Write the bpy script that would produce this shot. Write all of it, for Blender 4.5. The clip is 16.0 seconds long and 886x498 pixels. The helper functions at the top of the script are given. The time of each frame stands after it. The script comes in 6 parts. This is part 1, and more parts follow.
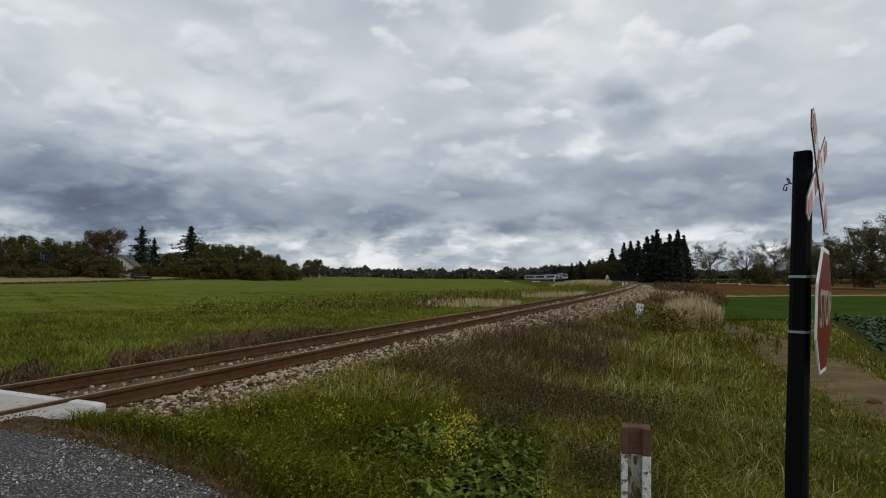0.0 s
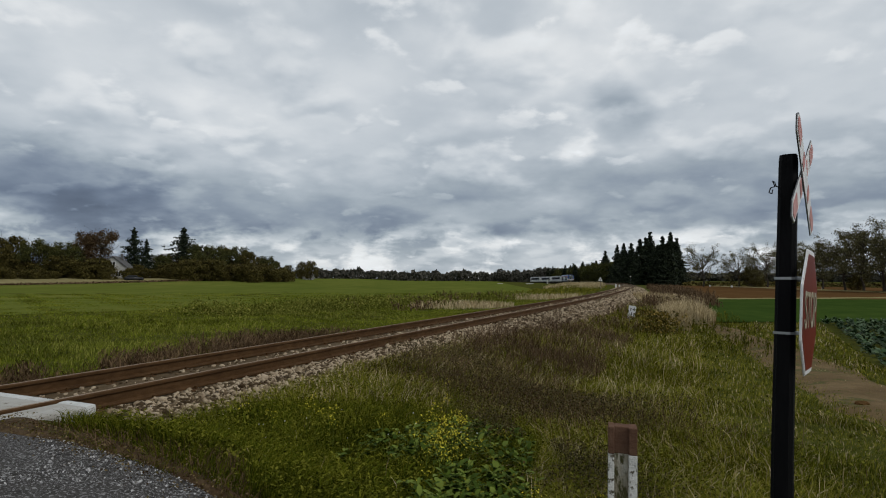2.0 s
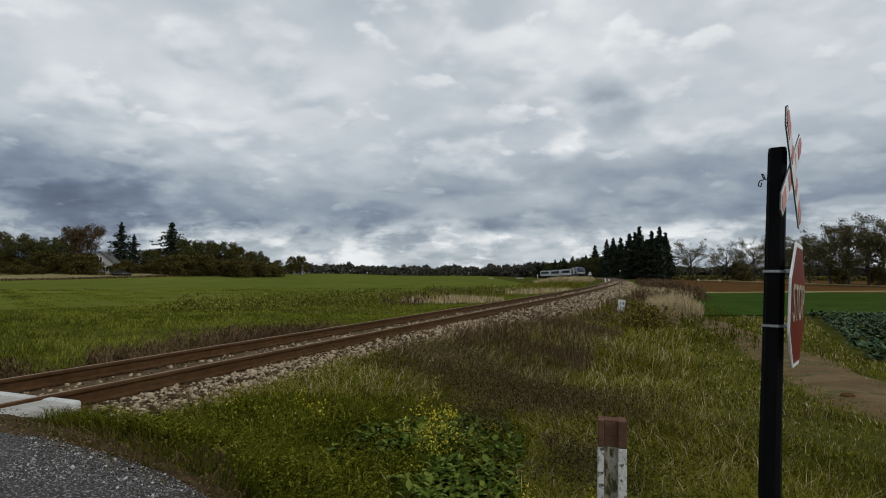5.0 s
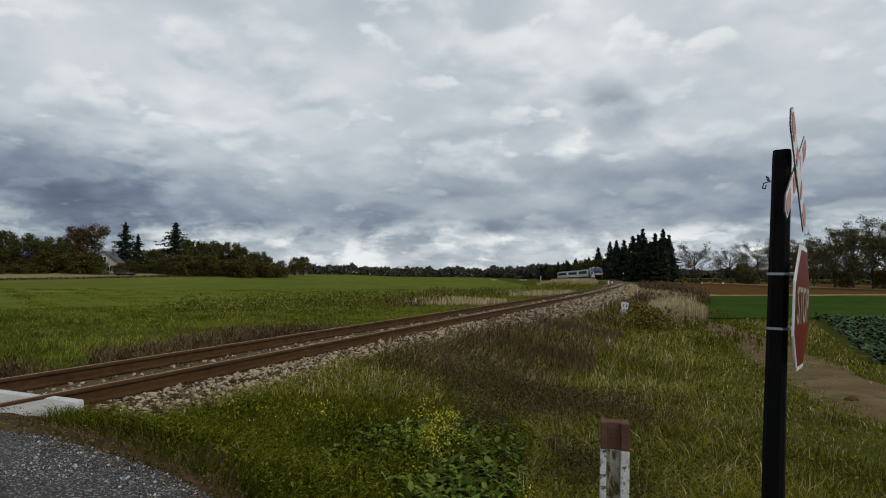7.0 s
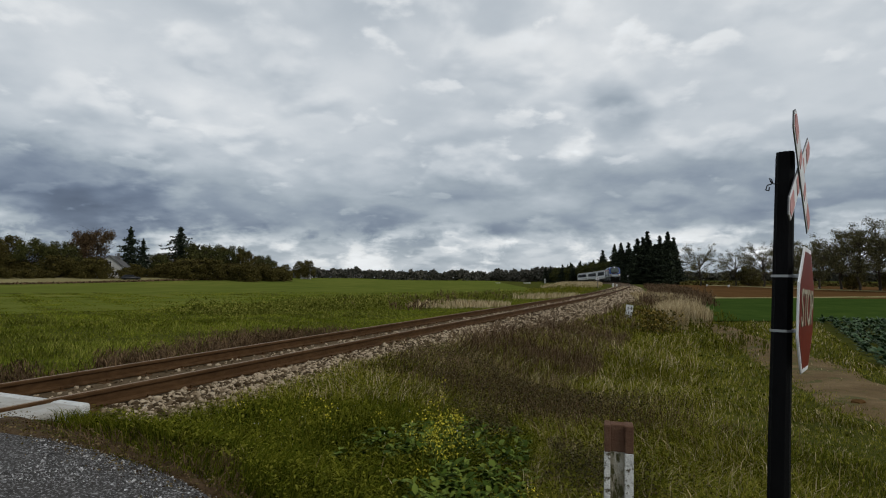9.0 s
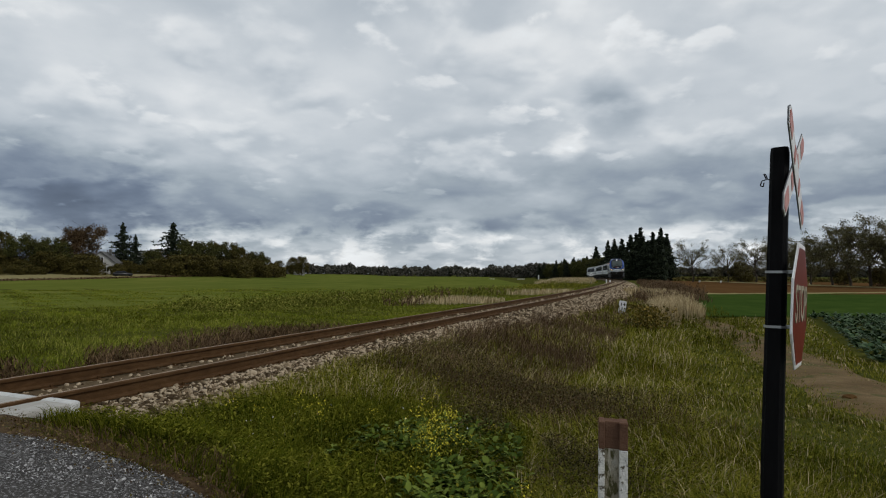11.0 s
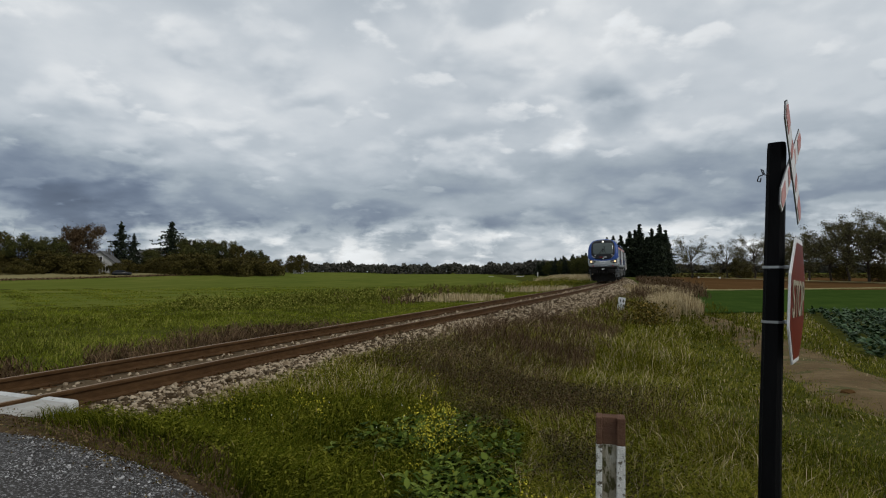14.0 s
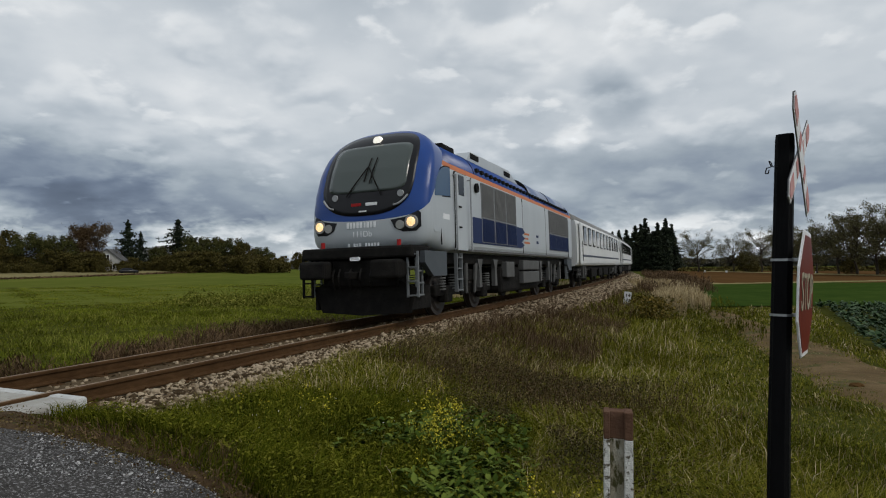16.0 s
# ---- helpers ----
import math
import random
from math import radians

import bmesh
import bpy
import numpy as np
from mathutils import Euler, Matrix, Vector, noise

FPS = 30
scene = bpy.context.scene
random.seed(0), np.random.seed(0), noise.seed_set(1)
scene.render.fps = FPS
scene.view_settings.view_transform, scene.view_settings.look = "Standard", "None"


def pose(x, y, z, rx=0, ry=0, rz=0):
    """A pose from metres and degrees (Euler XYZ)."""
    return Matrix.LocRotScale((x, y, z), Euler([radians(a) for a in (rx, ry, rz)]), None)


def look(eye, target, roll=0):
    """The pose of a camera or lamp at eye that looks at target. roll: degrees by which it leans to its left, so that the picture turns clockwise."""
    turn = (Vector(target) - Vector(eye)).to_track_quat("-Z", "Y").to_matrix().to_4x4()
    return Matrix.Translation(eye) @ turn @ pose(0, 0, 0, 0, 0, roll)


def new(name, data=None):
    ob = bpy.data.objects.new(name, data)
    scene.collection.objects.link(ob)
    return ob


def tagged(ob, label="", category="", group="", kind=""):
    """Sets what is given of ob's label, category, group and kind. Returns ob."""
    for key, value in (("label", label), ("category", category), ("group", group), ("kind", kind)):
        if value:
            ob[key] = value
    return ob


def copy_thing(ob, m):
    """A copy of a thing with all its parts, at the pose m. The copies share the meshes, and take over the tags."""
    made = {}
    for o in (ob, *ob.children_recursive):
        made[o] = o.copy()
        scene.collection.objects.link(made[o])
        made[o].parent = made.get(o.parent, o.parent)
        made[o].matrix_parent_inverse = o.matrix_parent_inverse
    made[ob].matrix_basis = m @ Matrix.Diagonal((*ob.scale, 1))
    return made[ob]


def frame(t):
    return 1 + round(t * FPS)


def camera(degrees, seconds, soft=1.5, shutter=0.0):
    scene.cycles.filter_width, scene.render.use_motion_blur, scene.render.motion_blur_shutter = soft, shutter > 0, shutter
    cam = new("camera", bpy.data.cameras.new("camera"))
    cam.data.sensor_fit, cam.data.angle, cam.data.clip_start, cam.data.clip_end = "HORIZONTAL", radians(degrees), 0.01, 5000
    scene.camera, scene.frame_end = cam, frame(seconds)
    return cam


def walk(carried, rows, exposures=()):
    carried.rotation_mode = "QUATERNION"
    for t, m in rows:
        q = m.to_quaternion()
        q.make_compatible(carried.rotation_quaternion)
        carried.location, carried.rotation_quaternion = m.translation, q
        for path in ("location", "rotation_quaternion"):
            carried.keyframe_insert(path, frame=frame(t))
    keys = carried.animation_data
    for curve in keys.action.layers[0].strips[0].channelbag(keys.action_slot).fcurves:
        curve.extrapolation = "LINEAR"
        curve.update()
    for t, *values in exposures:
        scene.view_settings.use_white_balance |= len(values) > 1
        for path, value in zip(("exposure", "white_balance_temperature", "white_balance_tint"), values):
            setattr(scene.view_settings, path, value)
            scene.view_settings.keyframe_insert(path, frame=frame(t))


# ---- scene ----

# ---------------------------------------------------------------- camera
cam = camera(75.79, 16.0, soft=1.1)

# seconds, x, y, z, heading, tilt, roll (degrees)
CAM_ROWS = [
    (0, -0.042, -0.033, 1.264, -1.064, 2.759, 0.177), (0.5, -0.033, -0.037, 1.258, -1.391, 2.804, 0.306),
    (1, -0.024, -0.053, 1.260, -1.494, 2.839, 0.378), (1.5, -0.018, -0.049, 1.258, -1.082, 2.845, 0.471),
    (2, -0.018, -0.056, 1.258, -0.443, 2.967, 0.283), (2.5, -0.015, -0.035, 1.253, 0.349, 2.727, 0.395),
    (3, -0.012, -0.025, 1.251, 0.385, 2.749, 0.218), (3.5, -0.013, -0.027, 1.251, 0.591, 2.669, 0.186),
    (4, -0.009, -0.025, 1.251, 0.609, 2.254, 0.107), (6.5, -0.013, -0.027, 1.249, 0.300, 2.787, 0.385),
    (7, -0.010, -0.023, 1.248, 0.219, 2.583, 0.451), (7.5, -0.008, -0.024, 1.248, 0.022, 2.595, 0.429),
    (8, -0.003, -0.029, 1.251, -0.076, 2.602, 0.162), (8.5, -0.006, -0.033, 1.248, -0.065, 2.748, 0.246),
    (9, -0.006, -0.034, 1.247, -0.195, 2.909, 0.276), (11.5, -0.002, -0.000, 1.247, 0.490, 2.476, 0.249),
    (12, -0.001, -0.005, 1.243, 0.403, 2.774, 0.181), (12.5, -0.001, -0.012, 1.246, 0.333, 2.744, 0.079),
    (13, 0.005, -0.005, 1.243, 0.512, 2.446, 0.035), (13.5, 0.006, 0.000, 1.243, 0.481, 2.344, -0.107),
    (14, 0.008, -0.002, 1.243, 0.512, 2.278, -0.046), (14.5, 0.008, 0.000, 1.241, 0.392, 2.105, -0.112),
    (15, 0.007, 0.006, 1.242, -0.038, 1.985, -0.174), (15.5, 0.005, 0.003, 1.242, -0.173, 1.902, -0.204),
    (16, 0.006, 0.010, 1.239, -0.009, 1.844, -0.437),
]


def cam_pose(x, y, z, heading, tilt, roll):
    a, b = radians(heading), radians(tilt)
    way = Vector((math.sin(a) * math.cos(b), math.cos(a) * math.cos(b), math.sin(b)))
    return look((x, y, z), Vector((x, y, z)) + way * 10, roll)


walk(cam, [(t, cam_pose(*r)) for t, *r in CAM_ROWS])

# ---------------------------------------------------------------- world and sun
world = bpy.data.worlds.new("cloudy_sky")
scene.world = world
world.use_nodes = True


def build_sky():
    nt = world.node_tree
    N, L = nt.nodes, nt.links
    N.clear()
    out, bg = N.new("ShaderNodeOutputWorld"), N.new("ShaderNodeBackground")
    L.new(bg.outputs[0], out.inputs[0])
    tc = N.new("ShaderNodeTexCoord")

    def math_node(op, a, b=None, c=None, clamp=False):
        n = N.new("ShaderNodeMath")
        n.operation, n.use_clamp = op, clamp
        for i, v in enumerate((a, b, c)):
            if v is None:
                continue
            if isinstance(v, (int, float)):
                n.inputs[i].default_value = v
            else:
                L.new(v, n.inputs[i])
        return n.outputs[0]

    def ramp(fac, stops, interp="EASE"):
        n = N.new("ShaderNodeValToRGB")
        n.color_ramp.interpolation = interp
        e = n.color_ramp.elements
        while len(e) < len(stops):
            e.new(0.5)
        for el, (p, c) in zip(e, stops):
            el.position = p
            el.color = (c, c, c, 1) if isinstance(c, (int, float)) else (*c, 1)
        L.new(fac, n.inputs[0])
        return n.outputs[0]

    sep = N.new("ShaderNodeSeparateXYZ")
    L.new(tc.outputs["Generated"], sep.inputs[0])
    x, y, z = sep.outputs
    zc = math_node("MAXIMUM", z, 0.0)

    def noise_tex(scale, flat, detail, rough, offset, distort=0.0):
        """Cloud noise on the dome, flattened towards the horizon."""
        m = N.new("ShaderNodeMapping")
        m.inputs["Location"].default_value = offset
        m.inputs["Scale"].default_value = (1, 1, flat)
        L.new(tc.outputs["Generated"], m.inputs[0])
        n = N.new("ShaderNodeTexNoise")
        n.inputs["Scale"].default_value, n.inputs["Detail"].default_value = scale, detail
        n.inputs["Roughness"].default_value, n.inputs["Distortion"].default_value = rough, distort
        L.new(m.outputs[0], n.inputs["Vector"])
        return n.outputs["Fac"]

    # the flat underside of the cloud layer, seen in perspective
    over = math_node("DIVIDE", 1.0, math_node("ADD", zc, 0.30))
    deck_at = N.new("ShaderNodeVectorMath")
    deck_at.operation = "SCALE"
    L.new(tc.outputs["Generated"], deck_at.inputs[0])
    L.new(over, deck_at.inputs["Scale"])

    def deck_noise(scale, offset, detail, rough, nearer=1.0, distort=0.0):
        m = N.new("ShaderNodeMapping")
        m.inputs["Location"].default_value = offset
        m.inputs["Scale"].default_value = (nearer, nearer, 0.0)
        L.new(deck_at.outputs[0], m.inputs[0])
        n = N.new("ShaderNodeTexNoise")
        n.inputs["Scale"].default_value, n.inputs["Detail"].default_value = scale, detail
        n.inputs["Roughness"].default_value, n.inputs["Distortion"].default_value = rough, distort
        L.new(m.outputs[0], n.inputs["Vector"])
        return n.outputs["Fac"]

    def smooth(v, a, b, lo=0.0, hi=1.0):
        mr = N.new("ShaderNodeMapRange")
        mr.interpolation_type = "SMOOTHSTEP"
        L.new(v, mr.inputs["Value"])
        for k, q in (("From Min", a), ("From Max", b), ("To Min", lo), ("To Max", hi)):
            mr.inputs[k].default_value = q
        return mr.outputs[0]

    # height over the horizon: bright far cumulus, a slate band, then the pale cloud deck
    wavy = math_node("ADD", zc, math_node("MULTIPLY", math_node("SUBTRACT", noise_tex(5.0, 2.6, 7, 0.55, (1.1, 8.2, 0.3)), 0.5), math_node("MINIMUM", math_node("MULTIPLY", zc, 1.9), 0.20)))
    profile = ramp(wavy, SKY_PROFILE, "LINEAR")
    # overlapping cloud layers: light upper rims, shaded bodies and crisp edges
    big = deck_noise(1.5, (3.1, 1.7, 0.4), 6, 0.48)
    mid = deck_noise(3.4, (8.8, 3.1, 0), 6, 0.5)
    level = smooth(big, 0.34, 0.66, 0.84, 1.08)
    for scale, offset, edge, soft_edge, dark, light, rough, step in SKY_LAYERS:
        body = deck_noise(scale, offset, 7, rough, 1.0, 0.1)
        upper = deck_noise(scale, offset, 4, rough, 1.0 - step, 0.1)
        lit = smooth(math_node("SUBTRACT", body, upper), -0.13, 0.13, dark, light)
        mask = smooth(body, edge, edge + soft_edge)
        level = math_node("ADD", math_node("MULTIPLY", level, math_node("SUBTRACT", 1.0, mask)), math_node("MULTIPLY", lit, mask))
    tuft = deck_noise(9.0, (4.3, 0.2, 3.4), 6, 0.55)
    level = math_node("ADD", level, math_node("MULTIPLY", math_node("SUBTRACT", tuft, 0.5), 0.10))
    # heaped clouds low over the horizon
    heap = noise_tex(10.0, 2.0, 8, 0.55, (2.2, 5.1, 0.7), 0.2)
    band = smooth(zc, 0.115, 0.065)
    level = math_node("ADD", level, math_node("MULTIPLY", band, smooth(heap, 0.45, 0.60, -0.20, 0.22)))
    # single large clouds: heading, height, spread (degrees), gain
    for heading, height, spread, gain in SKY_CLOUDS:
        a, b = radians(heading), radians(height)
        d = N.new("ShaderNodeVectorMath")
        d.operation = "DISTANCE"
        L.new(tc.outputs["Generated"], d.inputs[0])
        d.inputs[1].default_value = (math.sin(a) * math.cos(b), math.cos(a) * math.cos(b), math.sin(b))
        wob = math_node("ADD", d.outputs["Value"], math_node("MULTIPLY", math_node("SUBTRACT", math_node("ADD", math_node("MULTIPLY", mid, 3.0), big), 2.0), radians(spread) * 0.7))
        mr = N.new("ShaderNodeMapRange")
        mr.interpolation_type = "SMOOTHERSTEP"
        L.new(wob, mr.inputs["Value"])
        mr.inputs["From Min"].default_value, mr.inputs["From Max"].default_value = radians(spread) * 0.2, radians(spread)
        mr.inputs["To Min"].default_value, mr.inputs["To Max"].default_value = gain, 0.0
        level = math_node("ADD", level, mr.outputs[0])
    bright = math_node("MULTIPLY", profile, level)
    tint = ramp(bright, [(0.0, (0.48, 0.62, 1.0)), (0.25, (0.57, 0.72, 1.0)), (0.45, (0.76, 0.88, 1.0)), (0.8, (0.94, 0.975, 1.0))], "LINEAR")
    cloud = N.new("ShaderNodeVectorMath")
    cloud.operation = "SCALE"
    L.new(tint, cloud.inputs[0])
    L.new(bright, cloud.inputs["Scale"])
    sky = N.new("ShaderNodeTexSky")
    sky.sky_type, sky.sun_disc = "NISHITA", False
    sky.sun_elevation, sky.sun_rotation = radians(42), radians(127)
    blue = N.new("ShaderNodeVectorMath")
    blue.operation = "SCALE"
    L.new(sky.outputs[0], blue.inputs[0])
    blue.inputs["Scale"].default_value = 0.08
    mix = N.new("ShaderNodeMix")
    mix.data_type = "RGBA"
    mix.inputs["Factor"].default_value = 0.94
    L.new(blue.outputs[0], mix.inputs["A"])
    L.new(cloud.outputs[0], mix.inputs["B"])
    L.new(mix.outputs["Result"], bg.inputs["Color"])
    bg.inputs["Strength"].default_value = 1.0


SKY_PROFILE = [(0.0, 0.60), (0.035, 0.70), (0.062, 0.62), (0.085, 0.42), (0.115, 0.38), (0.16, 0.48), (0.21, 0.60), (0.32, 0.67), (0.46, 0.69), (1.0, 0.64)]
# scale, offset, edge, softness, shaded and lit level, roughness, shading step
SKY_LAYERS = [(1.9, (1.7, 4.2, 0), 0.42, 0.18, 0.80, 1.12, 0.44, 0.06), (3.3, (6.3, 0.9, 0), 0.49, 0.12, 0.85, 1.14, 0.46, 0.04),
              (5.6, (2.9, 7.7, 0), 0.57, 0.09, 0.94, 1.17, 0.48, 0.025)]
SKY_CLOUDS = [(-33, 18, 12, 0.10), (-18, 12, 10, 0.12), (13.0, 12.4, 2.4, 0.32), (17.5, 16.2, 4.5, -0.30), (15, 21, 13, 0.12), (27, 12, 12, 0.06), (8, 9, 12, 0.06), (-34, 3, 13, -0.38), (-20, 6, 7, -0.10),
              (2, 4.2, 4, 0.08), (10, 4.6, 5, 0.06), (26, 5, 8, -0.12)]
build_sky()

sun = new("sun", bpy.data.lights.new("sun", "SUN"))
sun.data.energy, sun.data.angle, sun.data.color = 1.1, radians(14), (1.0, 0.96, 0.9)
sun.matrix_world = look((80, -60, 90), (0, 0, 0))

# ---------------------------------------------------------------- materials


def material(name, colours, scale=8.0, rough=0.8, metal=0.0, bump=0.0, bump_scale=None, island=0.0, per_object=0.0,
             spots=None, spec=0.08, stretch=(1, 1, 1), detail=6, emit=0.0):
    """Noise-blended surface: colours from dark to light, fine bump, optional spots (colour, scale, threshold)."""
    m = bpy.data.materials.new(name)
    m.use_nodes = True
    nt = m.node_tree
    N, L = nt.nodes, nt.links
    p = N["Principled BSDF"]
    tc = N.new("ShaderNodeTexCoord")
    mp = N.new("ShaderNodeMapping")
    mp.inputs["Scale"].default_value = stretch
    L.new(tc.outputs["Object"], mp.inputs[0])

    def tex(sc, det=detail):
        n = N.new("ShaderNodeTexNoise")
        n.inputs["Scale"].default_value, n.inputs["Detail"].default_value, n.inputs["Roughness"].default_value = sc, det, 0.62
        L.new(mp.outputs[0], n.inputs["Vector"])
        return n.outputs["Fac"]

    def add(a, b, op="ADD"):
        n = N.new("ShaderNodeMath")
        n.operation = op
        for i, v in enumerate((a, b)):
            if isinstance(v, (int, float)):
                n.inputs[i].default_value = v
            else:
                L.new(v, n.inputs[i])
        return n.outputs[0]

    fac = add(add(tex(scale), 0.6, "MULTIPLY"), add(tex(scale * 0.17, 3), 0.4, "MULTIPLY"))
    if island or per_object:
        n = N.new("ShaderNodeNewGeometry" if island else "ShaderNodeObjectInfo")
        r = n.outputs["Random Per Island" if island else "Random"]
        fac = add(fac, add(add(r, 0.5, "SUBTRACT"), island or per_object, "MULTIPLY"))
    cr = N.new("ShaderNodeValToRGB")
    e = cr.color_ramp.elements
    while len(e) < len(colours):
        e.new(0.5)
    for i, (el, c) in enumerate(zip(e, colours)):
        el.position, el.color = 0.28 + 0.44 * i / max(1, len(colours) - 1), (*c, 1)
    L.new(fac, cr.inputs[0])
    col = cr.outputs[0]
    if spots:
        sc, ss, thr = spots
        mr = N.new("ShaderNodeMapRange")
        mr.inputs["From Min"].default_value, mr.inputs["From Max"].default_value = thr, thr + 0.06
        L.new(tex(ss), mr.inputs["Value"])
        mx = N.new("ShaderNodeMix")
        mx.data_type = "RGBA"
        L.new(mr.outputs[0], mx.inputs["Factor"])
        L.new(col, mx.inputs["A"])
        mx.inputs["B"].default_value = (*sc, 1)
        col = mx.outputs["Result"]
    L.new(col, p.inputs["Base Color"])
    p.inputs["Roughness"].default_value, p.inputs["Metallic"].default_value = rough, metal
    p.inputs["Specular IOR Level"].default_value = spec
    if bump:
        b = N.new("ShaderNodeBump")
        b.inputs["Strength"].default_value, b.inputs["Distance"].default_value = min(1.0, bump), 0.02
        L.new(tex(bump_scale or scale * 4), b.inputs["Height"])
        L.new(b.outputs[0], p.inputs["Normal"])
    if emit:
        L.new(col, p.inputs["Emission Color"])
        p.inputs["Emission Strength"].default_value = emit
    return m


def glass(name, colour, rough=0.05):
    m = bpy.data.materials.new(name)
    m.use_nodes = True
    p = m.node_tree.nodes["Principled BSDF"]
    p.inputs["Base Color"].default_value = (*colour, 1)
    p.inputs["Roughness"].default_value, p.inputs["Specular IOR Level"].default_value = rough, 0.28
    p.inputs["Coat Weight"].default_value = 0.05
    return m


M_GROUND = material("grassy_soil", [(0.038, 0.040, 0.010), (0.058, 0.062, 0.014), (0.088, 0.090, 0.022)], 1.6, 1.0, spec=0.0, bump=0.8, bump_scale=12)
M_FIELD = material("young_crop_green", [(0.066, 0.088, 0.017), (0.098, 0.116, 0.022), (0.145, 0.145, 0.034)], 0.22, 1.0, spec=0.0, bump=0.7, bump_scale=5, stretch=(1, 0.35, 1))
M_CROP = material("bright_crop_green", [(0.024, 0.046, 0.010), (0.034, 0.060, 0.012), (0.05, 0.076, 0.016)], 0.8, 1.0, spec=0.0, bump=0.7, bump_scale=6)
M_PLOUGH = material("ploughed_soil", [(0.068, 0.036, 0.015), (0.092, 0.050, 0.020), (0.12, 0.068, 0.029)], 0.5, 1.0, spec=0.0, bump=0.9, bump_scale=4, stretch=(1, 0.3, 1))
M_STRAW = material("dry_stubble", [(0.14, 0.115, 0.045), (0.20, 0.17, 0.075), (0.25, 0.21, 0.10)], 0.4, 0.95, bump=0.5)
M_DIRT = material("trodden_dirt", [(0.060, 0.038, 0.016), (0.128, 0.086, 0.040), (0.225, 0.160, 0.086)], 1.3, 0.95, bump=1.0, bump_scale=22, spots=((0.080, 0.074, 0.024), 1.9, 0.53))
M_LITTER = material("reddish_soil_litter", [(0.035, 0.021, 0.010), (0.070, 0.044, 0.022), (0.13, 0.09, 0.05)], 14, 0.95, bump=1.0, bump_scale=40, spots=((0.055, 0.055, 0.018), 9, 0.58))
M_ROAD = material("gravelly_asphalt", [(0.034, 0.031, 0.028), (0.066, 0.061, 0.057), (0.122, 0.116, 0.110)], 55, 0.9, bump=1.0, bump_scale=90, spots=((0.29, 0.285, 0.28), 60, 0.54))
M_BALLAST = material("ballast_stone", [(0.064, 0.043, 0.023), (0.185, 0.135, 0.082), (0.43, 0.345, 0.24)], 9, 0.9, bump=1.0, bump_scale=30, island=0.9)
M_BED = material("ballast_bed", [(0.04, 0.026, 0.013), (0.095, 0.066, 0.036), (0.20, 0.15, 0.095)], 22, 0.95, bump=1.0, bump_scale=24)
M_RAIL = material("rusty_rail_steel", [(0.040, 0.020, 0.008), (0.072, 0.038, 0.016), (0.115, 0.064, 0.029)], 7, 0.75, bump=0.4, bump_scale=60, stretch=(1, 1, 3))
M_RAILTOP = material("worn_rail_head", [(0.17, 0.115, 0.07), (0.23, 0.165, 0.11), (0.30, 0.23, 0.165)], 12, 0.55)
M_SLEEPER = material("oiled_timber", [(0.03, 0.022, 0.016), (0.06, 0.045, 0.033), (0.10, 0.08, 0.06)], 9, 0.9, bump=0.7, per_object=0.3, stretch=(1, 6, 1))
M_CONC = material("weathered_concrete", [(0.25, 0.235, 0.20), (0.36, 0.345, 0.31), (0.46, 0.45, 0.42)], 6, 0.9, bump=0.7, bump_scale=30, spots=((0.15, 0.13, 0.10), 9, 0.62))
M_WHITEPAINT = material("chipped_white_paint", [(0.42, 0.42, 0.40), (0.60, 0.59, 0.55), (0.70, 0.69, 0.65)], 9, 0.85, bump=0.8, spots=((0.11, 0.095, 0.065), 34, 0.545))
M_SLABPAINT = material("whitewashed_slab_edge", [(0.36, 0.355, 0.34), (0.52, 0.52, 0.50), (0.66, 0.66, 0.64)], 7, 0.85, bump=0.8, spots=((0.26, 0.24, 0.2), 14, 0.6))

# ---------------------------------------------------------------- mesh helpers


def tri_mesh(name, V, F, mat, smooth=False):
    """A mesh from numpy arrays of corners and triangles."""
    me = bpy.data.meshes.new(name)
    V, F = np.asarray(V, np.float32).reshape(-1, 3), np.asarray(F, np.int32).reshape(-1, 3)
    me.vertices.add(len(V))
    me.vertices.foreach_set("co", V.ravel())
    me.loops.add(len(F) * 3)
    me.loops.foreach_set("vertex_index", F.ravel())
    me.polygons.add(len(F))
    me.polygons.foreach_set("loop_start", np.arange(0, len(F) * 3, 3, dtype=np.int32))
    me.polygons.foreach_set("loop_total", np.full(len(F), 3, np.int32))
    if smooth:
        me.polygons.foreach_set("use_smooth", np.ones(len(F), bool))
    me.update(calc_edges=True)
    me.materials.append(mat)
    return me


def part(name, bm, mat, parent=None, label="", smooth=False, kind=""):
    """Links a bmesh as one mesh object under a thing or a part."""
    me = bpy.data.meshes.new(name)
    bmesh.ops.recalc_face_normals(bm, faces=bm.faces)
    if smooth:
        for f in bm.faces:
            f.smooth = True
    bm.to_mesh(me)
    bm.free()
    for m in (mat if isinstance(mat, (list, tuple)) else [mat]):
        me.materials.append(m)
    ob = new(name, me)
    ob.parent = parent
    return tagged(ob, label, kind=kind)


def shared(name, me, parent=None, m=None, label=""):
    ob = new(name, me)
    ob.parent = parent
    if m is not None:
        ob.matrix_basis = m
    return tagged(ob, label)


def thing(name, label, category, group="", at=(0, 0, 0), m=None):
    ob = new(name)
    ob.empty_display_size = 0.2
    ob.matrix_basis = m if m is not None else Matrix.Translation(at)
    return tagged(ob, label, category, group)


